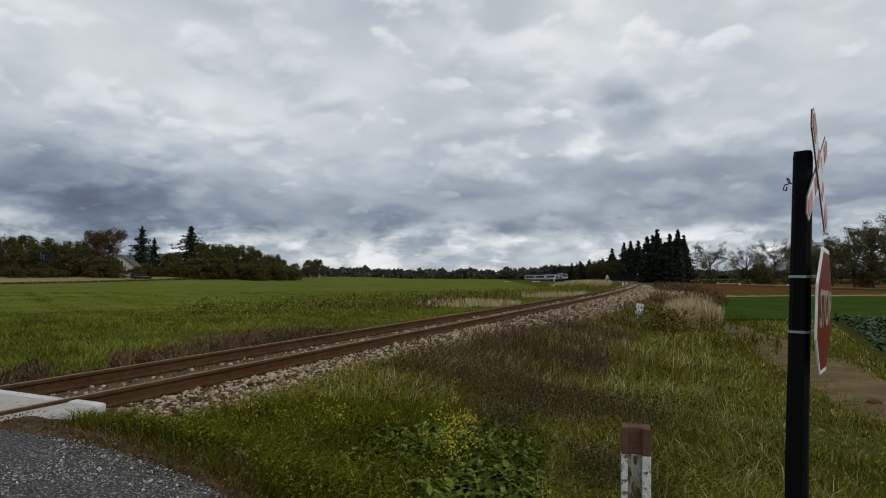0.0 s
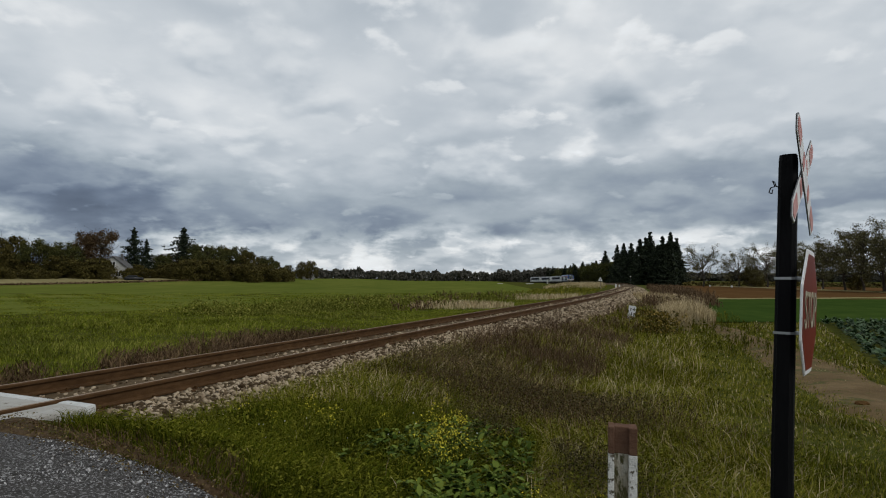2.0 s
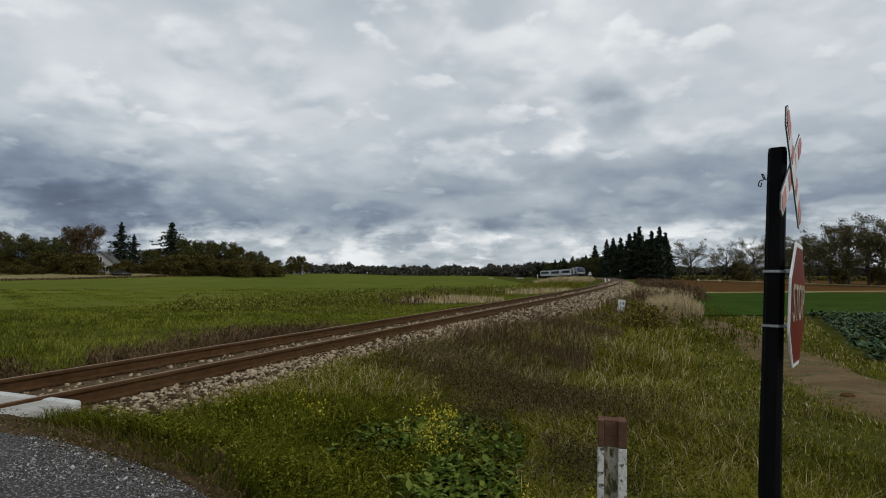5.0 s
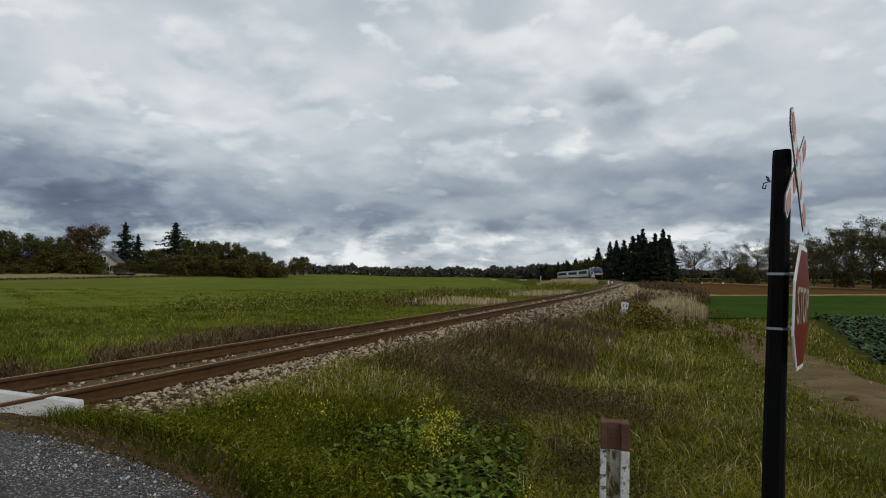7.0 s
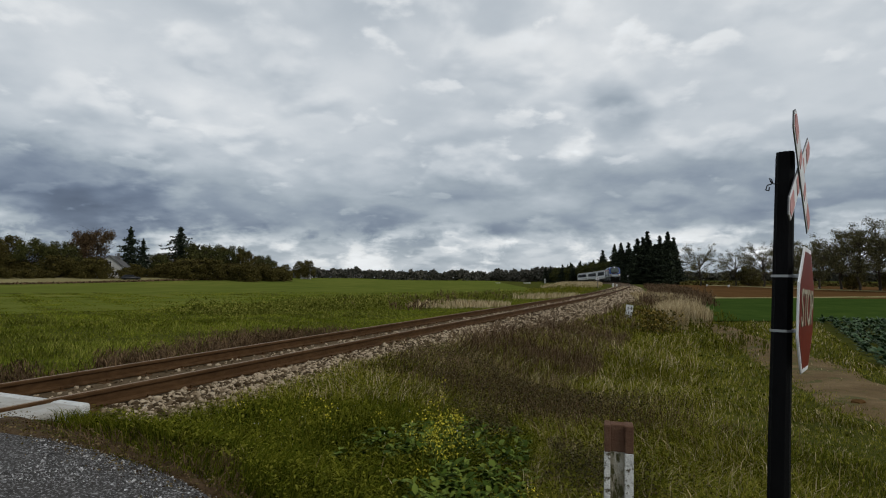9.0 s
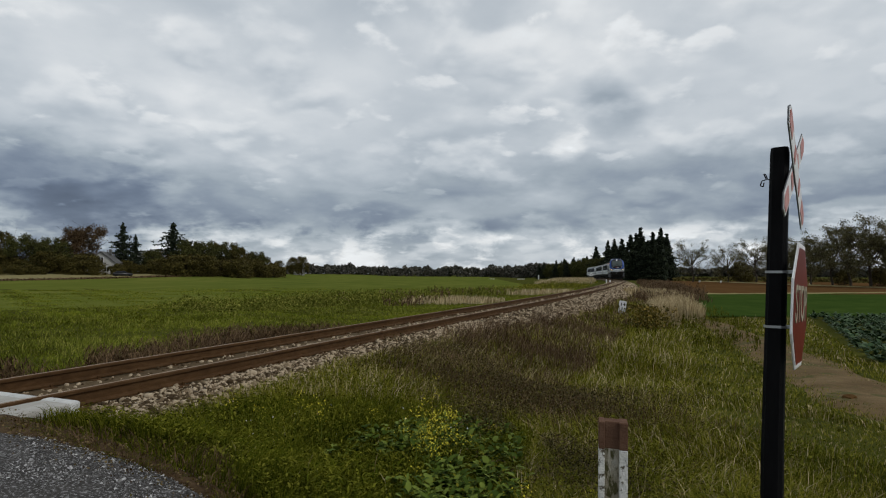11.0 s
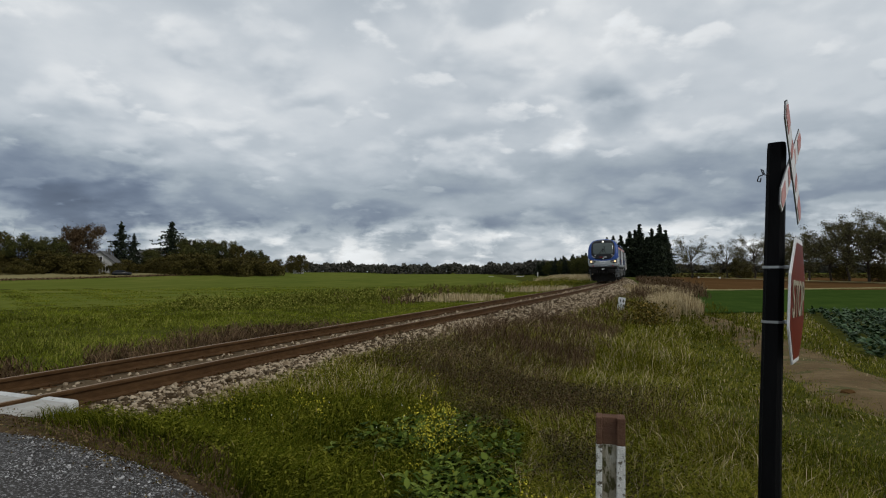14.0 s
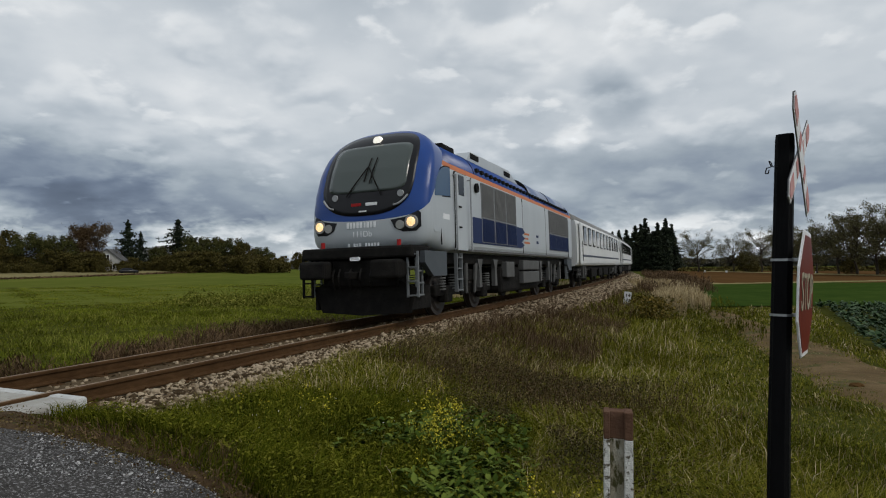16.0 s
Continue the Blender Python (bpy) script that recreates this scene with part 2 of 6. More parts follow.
def box(bm, c, size, bevel=0.0, m=None):
    g = bmesh.ops.create_cube(bm, size=1.0)
    vs = g["verts"]
    for v in vs:
        v.co = Vector((v.co.x * size[0] + c[0], v.co.y * size[1] + c[1], v.co.z * size[2] + c[2]))
    if bevel:
        es = list({e for v in vs for e in v.link_edges})
        r = bmesh.ops.bevel(bm, geom=es, offset=bevel, segments=2, affect="EDGES", profile=0.5)
        vs = list({v for f in r["faces"] for v in f.verts} | {v for v in vs if v.is_valid})
    if m is not None:
        for v in vs:
            v.co = m @ v.co
    return bm


def tube(bm, a, b, r0, r1=None, n=10, cap=True):
    a, b = Vector(a), Vector(b)
    r1 = r0 if r1 is None else r1
    q = (b - a).to_track_quat("Z", "Y")
    A = [bm.verts.new(a + q @ Vector((math.cos(6.28319 * i / n) * r0, math.sin(6.28319 * i / n) * r0, 0))) for i in range(n)]
    B = [bm.verts.new(b + q @ Vector((math.cos(6.28319 * i / n) * r1, math.sin(6.28319 * i / n) * r1, 0))) for i in range(n)]
    for i in range(n):
        bm.faces.new((A[i], A[(i + 1) % n], B[(i + 1) % n], B[i]))
    if cap:
        bm.faces.new(A[::-1])
        bm.faces.new(B)
    return bm


def prism(bm, pts, depth, m=None):
    """A flat outline (x, z) thickened along y from 0 to depth."""
    m = m or Matrix()
    A = [bm.verts.new(m @ Vector((x, 0, z))) for x, z in pts]
    B = [bm.verts.new(m @ Vector((x, depth, z))) for x, z in pts]
    n = len(pts)
    bm.faces.new(A)
    bm.faces.new(B[::-1])
    for i in range(n):
        bm.faces.new((A[i], B[i], B[(i + 1) % n], A[(i + 1) % n]))
    return bm


def BM():
    return bmesh.new()


def smoothstep(a, b, x):
    t = np.clip((x - a) / (b - a), 0, 1)
    return t * t * (3 - 2 * t)


def wave(x, y, seed=0):
    """Cheap smooth unevenness, about -1 to 1."""
    s = seed * 1.7
    return (np.sin(x * 0.9 + 1.3 * np.sin(y * 0.7 + s) + s) + np.sin(y * 1.1 + 1.7 * np.sin(x * 0.6 - s)) + 0.6 * np.sin(x * 2.3 + y * 1.9 + s)) / 2.6


# ---------------------------------------------------------------- the line of the railway
CANT = 0.034
KNOT_S = (-10, 30, 70, 110, 160, 220, 300, 400)
KNOT_K = (-0.00094, 0.00107, 0.00136, 0.00128, 0.00149, 0.00181, 0.00115, 0.00168)
KNOT_Z = (0, 0, 0.154, 0.205, 0.198, -0.245, -1.15, -1.9)
S_FINE = np.arange(-10.0, 520.0, 0.5)


def centre_line():
    k = np.interp(S_FINE, KNOT_S, KNOT_K)
    h = 0.38944 - (np.cumsum(k) - 0.0) * 0.5
    x = -4.581 + np.concatenate([[0], np.cumsum(np.sin(h[:-1]))]) * 0.5
    y = 5.993 + np.concatenate([[0], np.cumsum(np.cos(h[:-1]))]) * 0.5
    z = np.interp(S_FINE, KNOT_S, KNOT_Z)
    pad = np.pad(z, 20, mode="edge")
    z = np.convolve(pad, np.ones(41) / 41, "valid")
    back = np.arange(-70.0, -10.0, 0.5)
    hx, hy = math.sin(h[0]), math.cos(h[0])
    return (np.concatenate([back, S_FINE]), np.concatenate([x[0] + (back + 10) * hx, x]), np.concatenate([y[0] + (back + 10) * hy, y]),
            np.concatenate([np.full(len(back), h[0]), h]), np.concatenate([np.zeros(len(back)), z]))


LS, LX, LY, LH, LZ = centre_line()


def on_line(s):
    return tuple(float(np.interp(s, LS, a)) for a in (LX, LY, LZ, LH))


def beside(s, u, dz=0.0):
    """The point u metres to the right of the line (looking along it) at s."""
    x, y, z, h = on_line(s)
    return Vector((x + u * math.cos(h), y - u * math.sin(h), z + dz))


def line_coords(x, y):
    """Way along the line, signed distance from it (right positive) and its height, for arrays."""
    x, y = np.atleast_1d(np.asarray(x, float)), np.atleast_1d(np.asarray(y, float))
    cx, cy, ch, cs, cz = LX[::4], LY[::4], LH[::4], LS[::4], LZ[::4]
    s, u, zz = np.empty(len(x)), np.empty(len(x)), np.empty(len(x))
    for a in range(0, len(x), 20000):
        xs, ys = x[a:a + 20000, None], y[a:a + 20000, None]
        i = np.argmin((xs - cx) ** 2 + (ys - cy) ** 2, 1)
        dx, dy = xs[:, 0] - cx[i], ys[:, 0] - cy[i]
        along = dx * np.sin(ch[i]) + dy * np.cos(ch[i])
        s[a:a + 20000] = cs[i] + along
        u[a:a + 20000] = dx * np.cos(ch[i]) - dy * np.sin(ch[i])
        zz[a:a + 20000] = cz[i]
    return s, u, zz


def height(x, y):
    """The ground's height."""
    x, y = np.atleast_1d(np.asarray(x, float)), np.atleast_1d(np.asarray(y, float))
    s, u, zt = line_coords(x, y)
    near = np.exp(-((x - 0.0) ** 2 + (y - 2.0) ** 2) / 46.0)
    cross = 1 - smoothstep(-8, 9, s)
    far = smoothstep(6, 22, np.abs(u))
    zl = zt * (1 - far)
    right_out = zl * 0.6 - 0.85 + 0.48 * near
    right_in = zt - 0.62 + 0.36 * cross + 0.25 * (1 - smoothstep(-10.6, -9.8, s))
    left_out = -0.72 + zl * 0.5 + 0.25 * np.exp(-((u + 9) ** 2) / 90.0) * smoothstep(80, 130, s) * (1 - smoothstep(170, 230, s)) * 2.2
    left_in = zt - 0.48
    right = right_in + (right_out - right_in) * smoothstep(2.0, 5.5, u)
    left = left_in + (left_out - left_in) * smoothstep(2.0, 6.0, -u)
    g = np.where(u > 0, right, left)
    dist = np.hypot(x, y)
    bumps = 0.05 * wave(x * 0.8, y * 0.8) + 0.025 * wave(x * 2.3, y * 2.3, 3)
    g = g + bumps * smoothstep(2.2, 4.0, np.abs(u)) * (1 - smoothstep(60, 120, dist)) * (1 - 0.7 * near)
    # beneath the ballast
    g = np.where(np.abs(u) < np.where((s < -9.7) & (u > 0), 1.0, 1.5), np.minimum(g, zt - 0.6), g)
    # land rises softly far off
    return g + 1.45 * smoothstep(135, 178, dist) * smoothstep(28, 70, -x)


def hgt(x, y):
    return float(height([x], [y])[0])


# ---------------------------------------------------------------- the ground


def sheet(name, P, mat, label="", kind="structure", category=""):
    """A grid surface from an (n, m, 3) array."""
    n, m = P.shape[:2]
    i = np.arange(n * m).reshape(n, m)
    a, b, c, d = i[:-1, :-1].ravel(), i[1:, :-1].ravel(), i[1:, 1:].ravel(), i[:-1, 1:].ravel()
    F = np.concatenate([np.stack([a, b, c], 1), np.stack([a, c, d], 1)])
    me = tri_mesh(name, P, F, mat, smooth=True)
    return tagged(new(name, me), label, category, kind=kind)


def ground():
    ang = np.concatenate([np.arange(-46, 54, 0.5), np.arange(54, 314.1, 4.0)])
    ang = np.radians(np.concatenate([ang, [314.0]]))
    rad = 0.5 * 1.035 ** np.arange(0, 266)
    A, R = np.meshgrid(ang, rad)
    X, Y = R * np.sin(A), R * np.cos(A)
    Z = height(X.ravel(), Y.ravel()).reshape(X.shape)
    me = sheet("ground", np.stack([X, Y, Z], -1)[:, ::-1], M_GROUND, "uneven grassy ground reaching flat to the horizon")
    return me


def patch(name, corners, mat, label, lift=0.03, n=24, m=24):
    """A four-cornered field lying on the ground."""
    a, b, c, d = (np.array(p, float) for p in corners)
    u, v = np.meshgrid(np.linspace(0, 1, n), np.linspace(0, 1, m), indexing="ij")
    P = (1 - u)[..., None] * ((1 - v)[..., None] * a + v[..., None] * d) + u[..., None] * ((1 - v)[..., None] * b + v[..., None] * c)
    Z = height(P[..., 0].ravel(), P[..., 1].ravel()).reshape(u.shape) + lift
    return sheet(name, np.dstack([P, Z]), mat, label)


def strip(name, pts, widths, mat, label, lift=0.02, cross=13, step=0.4, ragged=0.12):
    """A lane along a line of points, with ragged edges."""
    pts = np.array(pts, float)
    seg = np.concatenate([[0], np.cumsum(np.hypot(*np.diff(pts, axis=0).T))])
    q = np.arange(0, seg[-1], step)
    x, y = np.interp(q, seg, pts[:, 0]), np.interp(q, seg, pts[:, 1])
    k = np.ones(9) / 9
    x, y = (np.convolve(np.pad(a, 4, mode="edge"), k, "valid") for a in (x, y))
    w = np.interp(q, seg, widths)
    tx, ty = np.gradient(x), np.gradient(y)
    ln = np.hypot(tx, ty)
    nx, ny = ty / ln, -tx / ln
    f = np.linspace(-1, 1, cross)
    wl = w + ragged * wave(q * 1.1, q * 0.4)
    wr = w + ragged * wave(q * 0.9 + 5, q * 0.5, 2)
    off = np.where(f[None, :] < 0, f[None, :] * wl[:, None], f[None, :] * wr[:, None])
    X, Y = x[:, None] + nx[:, None] * off, y[:, None] + ny[:, None] * off
    Z = height(X.ravel(), Y.ravel()).reshape(X.shape) + lift - (lift + 0.05) * np.abs(f[None, :]) ** 3
    return sheet(name, np.dstack([X, Y, Z]), mat, label)


ROAD_EDGE = [(-9.0, 6.9), (-4.1, 4.95), (-2.95, 4.38), (-1.66, 3.86), (-0.7, 3.1), (0.6, 2.0), (3.0, 0.8), (9.0, -1.5)]
DIRT_LINE = [(11.0, 2.4), (8.4, 5.2), (7.1, 7.6), (7.35, 9.8), (8.2, 12.6), (9.9, 17.8), (11.2, 22.3), (12.4, 27.4)]
DIRT_WIDTH = [1.7, 1.6, 1.5, 1.25, 1.05, 0.95, 0.85, 0.7]


def away(heading, dist):
    a = radians(heading - 1.0)
    return math.sin(a) * dist, math.cos(a) * dist


def ground_cover():
    edge = np.array(ROAD_EDGE)
    seg = np.concatenate([[0], np.cumsum(np.hypot(*np.diff(edge, axis=0).T))])
    q = np.arange(0, seg[-1], 0.12)
    ex, ey = np.interp(q, seg, edge[:, 0]), np.interp(q, seg, edge[:, 1])
    jag = 0.10 * wave(q * 3.0, q) + 0.05 * wave(q * 9, q * 3, 2)
    v = np.linspace(0, 1, 26) ** 1.5 * 6.5
    X = ex[:, None] - (v[None, :] - jag[:, None] * (v[None, :] < 0.01)) * 0.39
    Y = ey[:, None] - (v[None, :] - jag[:, None] * (v[None, :] < 0.01)) * 0.92
    Z = height(X.ravel(), Y.ravel()).reshape(X.shape) + 0.025
    sheet("road", np.dstack([X, Y, Z])[:, ::-1], M_ROAD, "worn grey asphalt lane strewn with pale gravel")
    strip("dirt_track", DIRT_LINE, DIRT_WIDTH, M_DIRT, "trodden brown dirt track with grass showing through", 0.07, ragged=0.25)
    patch("green_field", [(-600, 60), (-26, 23), (14, 78), (40, 480)], M_FIELD, "wide green field of young crop beyond the railway", 0.03, 60, 60)
    patch("stubble_strip", [(-128, 52), (-62, 156), (-66, 186), (-190, 140)], M_STRAW, "pale dry stubble strip along the field", 0.30, 60, 30)
    strip("verge_soil", [(-6.5, 5.8), (-4.1, 4.98), (-2.95, 4.42), (-1.66, 3.90), (-0.7, 3.14), (0.6, 2.04)], [0.5, 0.40, 0.22, 0.15, 0.13, 0.13], M_LITTER, "reddish-brown soil and litter along the lane's edge", 0.045, step=0.15, ragged=0.10)
    strip("field_margin", [(27.2, 60.3), (50, 67.2), (74, 74.4)], [0.5, 0.5, 0.5], M_STRAW, "dry grass margin between crop and ploughed soil", 0.16, step=1.0)
    strip("avenue_verge", [away(26, 208), away(30, 172), away(35, 139), away(38, 127), away(44, 112)], [2.2, 2.0, 1.8, 1.6, 1.6], M_STRAW, "dry grass verge below the avenue trees", 0.22, step=2.0, ragged=0.5)
    patch("crop_field", [(12.9, 28.2), (27.5, 60), (75, 74), (60, 30)], M_CROP, "dense bright green crop field", 0.05)
    patch("ploughed_field", [(28, 61), (80, 205), (130, 190), (120, 70)], M_PLOUGH, "bare brown ploughed field", 0.05)


def ballast_and_track():
    # bed: cross section swept along the line
    s = np.concatenate([np.arange(-60, 60, 0.5), np.arange(60, 460, 2.0)])
    sec = [(-3.6, -1.2), (-2.2, -0.42), (-1.75, -0.24), (-1.2, -0.18), (-0.6, -0.17), (0, -0.165), (0.6, -0.175), (1.2, -0.195), (1.65, -0.25), (2.35, -0.50), (3.7, -1.25)]
    P = np.empty((len(s), len(sec), 3))
    x, y, z, h = (np.interp(s, LS, a) for a in (LX, LY, LZ, LH))
    for j, (u, dz) in enumerate(sec):
        wob = 0.05 * wave(s * 1.4, s * 0.5 + j, j)
        P[:, j] = np.stack([x + (u + wob) * np.cos(h), y - (u + wob) * np.sin(h), z + dz + 0.02 * wob + 0.011 * u * 2], 1)
    sheet("ballast_bed", P, M_BED, "grey-brown stone ballast bed under the rails")

    track = thing("railway_track", "single curving railway track with rusty rails on timber sleepers", "railway track")
    prof = [(-0.075, -0.172), (0.075, -0.172), (0.075, -0.155), (0.014, -0.135), (0.010, -0.05), (0.036, -0.04), (0.036, -0.012), (0.022, 0.0), (-0.022, 0.0),
            (-0.036, -0.012), (-0.036, -0.04), (-0.010, -0.05), (-0.014, -0.135), (-0.075, -0.155)]
    sr = np.concatenate([np.arange(-40, 60, 1.0), np.arange(60, 460, 2.5)])
    for side in (-0.75, 0.75):
        bm = BM()
        rings = []
        for q in sr:
            x, y, z, h = on_line(q)
            zz = z + (CANT / 2) * (1 if side > 0 else -1) + CANT / 2
            c, n = math.cos(h), math.sin(h)
            rings.append([bm.verts.new((x + (side + a) * c, y - (side + a) * n, zz + b)) for a, b in prof])
        for A, B in zip(rings, rings[1:]):
            for i in range(len(prof)):
                j = (i + 1) % len(prof)
                f = bm.faces.new((A[i], A[j], B[j], B[i]))
                f.material_index = 1 if i == 7 else 0
        part("rail", bm, [M_RAIL, M_RAILTOP], track)
    # sleepers and fastenings
    bm = BM()
    box(bm, (0, 0, 0), (2.5, 0.25, 0.16), 0.015)
    me = bpy.data.meshes.new("sleeper")
    bm.to_mesh(me)
    bm.free()
    me.materials.append(M_SLEEPER)
    bm = BM()
    box(bm, (0, 0, 0.012), (0.34, 0.15, 0.025), 0.006)
    for o in (-0.12, 0.12):
        tube(bm, (o, 0.03, 0.02), (o, 0.03, 0.06), 0.02, n=6)
    fm = bpy.data.meshes.new("rail_clip")
    bm.to_mesh(fm)
    bm.free()
    fm.materials.append(M_RAIL)
    q = -14.0
    for i in range(190):
        x, y, z, h = on_line(q)
        roll = math.degrees(math.atan(CANT / 1.5))
        m = pose(x, y, z - 0.285 + CANT / 2, 0, -roll, -math.degrees(h))
        sl = shared("sleeper", me, track, m)
        if q < 40:
            for sx in (-0.75, 0.75):
                shared("rail_clip", fm, sl, pose(sx, 0, 0.085))
        q += 0.62
    # loose stones on the shoulders and between the rails
    rng = np.random.default_rng(5)
    n = 44000
    ss = -13 + rng.random(n) ** 1.7 * 95
    ss[:9000] = -9.7 + rng.random(9000) * 12
    grp = rng.random(n)
    uu = np.where(grp < 0.66, 0.86 + rng.random(n) ** 0.8 * 2.0, np.where(grp < 0.88, (rng.random(n) - 0.5) * 1.3, -0.85 - rng.random(n) * 0.9))
    size = (0.014 + 0.024 * rng.random(n) ** 2) * (1 + np.clip(ss + 6, 0, 60) / 48)
    size[rng.random(n) < 0.012] *= 1.8
    uu[:9000] = 0.83 + rng.random(9000) * 1.1
    x, y, z, h = (np.interp(ss, LS, a) for a in (LX, LY, LZ, LH))
    top = np.interp(uu, [a for a, _ in sec], [b for _, b in sec])
    keep = ~((ss < -9.9) & (uu > -0.7) & (uu < 1.5))
    keep &= ~((np.abs(uu) < 0.7) & (rng.random(n) < 0.62))
    px, py, pz = x + uu * np.cos(h), y - uu * np.sin(h), z + top + size * 0.35 + 0.022 * uu
    ico = np.array([(0, 0, 1), (0.89, 0, 0.45), (0.28, 0.85, 0.45), (-0.72, 0.53, 0.45), (-0.72, -0.53, 0.45), (0.28, -0.85, 0.45),
                    (0.72, 0.53, -0.45), (-0.28, 0.85, -0.45), (-0.89, 0, -0.45), (-0.28, -0.85, -0.45), (0.72, -0.53, -0.45)])
    fc = np.array([(0, 1, 2), (0, 2, 3), (0, 3, 4), (0, 4, 5), (0, 5, 1), (1, 6, 2), (2, 7, 3), (3, 8, 4), (4, 9, 5), (5, 10, 1), (2, 6, 7), (3, 7, 8),
                   (4, 8, 9), (5, 9, 10), (1, 10, 6)])
    V = ico[None] * (0.5 + 0.9 * rng.random((n, 11, 1)))
    V = V * (0.7 + 0.6 * rng.random((n, 1, 3))) * size[:, None, None]
    a = rng.random(n) * 6.28
    c, s_ = np.cos(a)[:, None], np.sin(a)[:, None]
    V = np.stack([V[..., 0] * c - V[..., 1] * s_, V[..., 0] * s_ + V[..., 1] * c, V[..., 2] * 0.8], -1) + np.stack([px, py, pz], 1)[:, None]
    V = V[keep]
    F = fc[None] + (np.arange(len(V)) * 11)[:, None, None]
    tagged(new("ballast_stones", tri_mesh("ballast_stones", V, F, M_BALLAST)), "loose pale ballast stones beside the rails", "ballast", kind="stuff")


def crossing_slabs():
    def slab(s0, s1, u0, u1, name, label, paint):
        t = thing(name, label, "slab", at=beside((s0 + s1) / 2, (u0 + u1) / 2, 0))
        x, y, z, h = on_line((s0 + s1) / 2)
        m = Matrix.Rotation(-h, 4, "Z")
        bm = BM()
        w, l = u1 - u0, s1 - s0
        box(bm, (0, 0, -0.10), (w, l, 0.22), 0.035, m)
        part("slab_body", bm, M_CONC, t)
        if paint:
            bm = BM()
            box(bm, (0.0, l / 2 - 0.05, -0.045), (w + 0.008, 0.13, 0.13), 0.03, m)
            part("painted_edge", bm, M_SLABPAINT, t, "whitewashed worn edge")
        return t
    slab(-17.0, -9.98, 0.80, 1.22, "crossing_slab", "pale concrete crossing slab with a whitewashed edge beside the rail", True)
    slab(-17.0, -10.0, -0.64, 0.69, "crossing_slab", "pale concrete crossing slab between the rails with a whitewashed end", True)


ground()
ground_cover()
ballast_and_track()
crossing_slabs()

# ---------------------------------------------------------------- signs and posts by the crossing
M_POST = material("tarred_black_post", [(0.003, 0.003, 0.0035), (0.005, 0.005, 0.0055), (0.008, 0.0075, 0.0075)], 7, 0.7, bump=0.3, stretch=(4, 4, 0.6))
M_BAND = material("galvanised_band", [(0.35, 0.36, 0.37), (0.45, 0.46, 0.47)], 20, 0.45, metal=0.7)
# red kept darker than the paint, for the face turned from the light
M_SIGNRED = material("faded_shaded_sign_red", [(0.10, 0.013, 0.007), (0.14, 0.019, 0.010), (0.18, 0.029, 0.015)], 5, 0.45, spots=((0.11, 0.03, 0.02), 11, 0.64))
M_SIGNPINK = material("weathered_sign_red", [(0.40, 0.16, 0.15), (0.50, 0.24, 0.22), (0.58, 0.34, 0.32)], 6, 0.5)
M_SIGNWHITE = material("sign_white", [(0.60, 0.60, 0.60), (0.70, 0.70, 0.70), (0.78, 0.78, 0.78)], 6, 0.45)
M_SIGNCREAM = material("yellowed_sign_lettering", [(0.24, 0.21, 0.15), (0.33, 0.30, 0.22), (0.42, 0.39, 0.30)], 9, 0.6)
M_SIGNBACK = material("sign_back_steel", [(0.10, 0.10, 0.105), (0.16, 0.16, 0.165)], 9, 0.5, metal=0.5)
M_BROWNPAINT = material("faded_red_brown_paint", [(0.075, 0.036, 0.022), (0.12, 0.066, 0.042), (0.18, 0.115, 0.08)], 9, 0.85, bump=0.5)
M_MOSSCONC = material("stained_concrete", [(0.13, 0.105, 0.065), (0.29, 0.26, 0.19), (0.54, 0.52, 0.46)], 18, 0.9, bump=0.8, spots=((0.075, 0.07, 0.03), 22, 0.55), stretch=(1, 1, 0.4))
M_WIRE = material("black_wire", [(0.01, 0.01, 0.01), (0.02, 0.02, 0.02)], 10, 0.6)
FACE = 38.0  # heading of the sign plates


def text_curve(words, size, mat, name="lettering", depth=0.002):
    cu = bpy.data.curves.new(name, "FONT")
    cu.body, cu.size, cu.align_x, cu.align_y, cu.extrude = words, size, "CENTER", "CENTER", depth
    cu.materials.append(mat)
    return cu


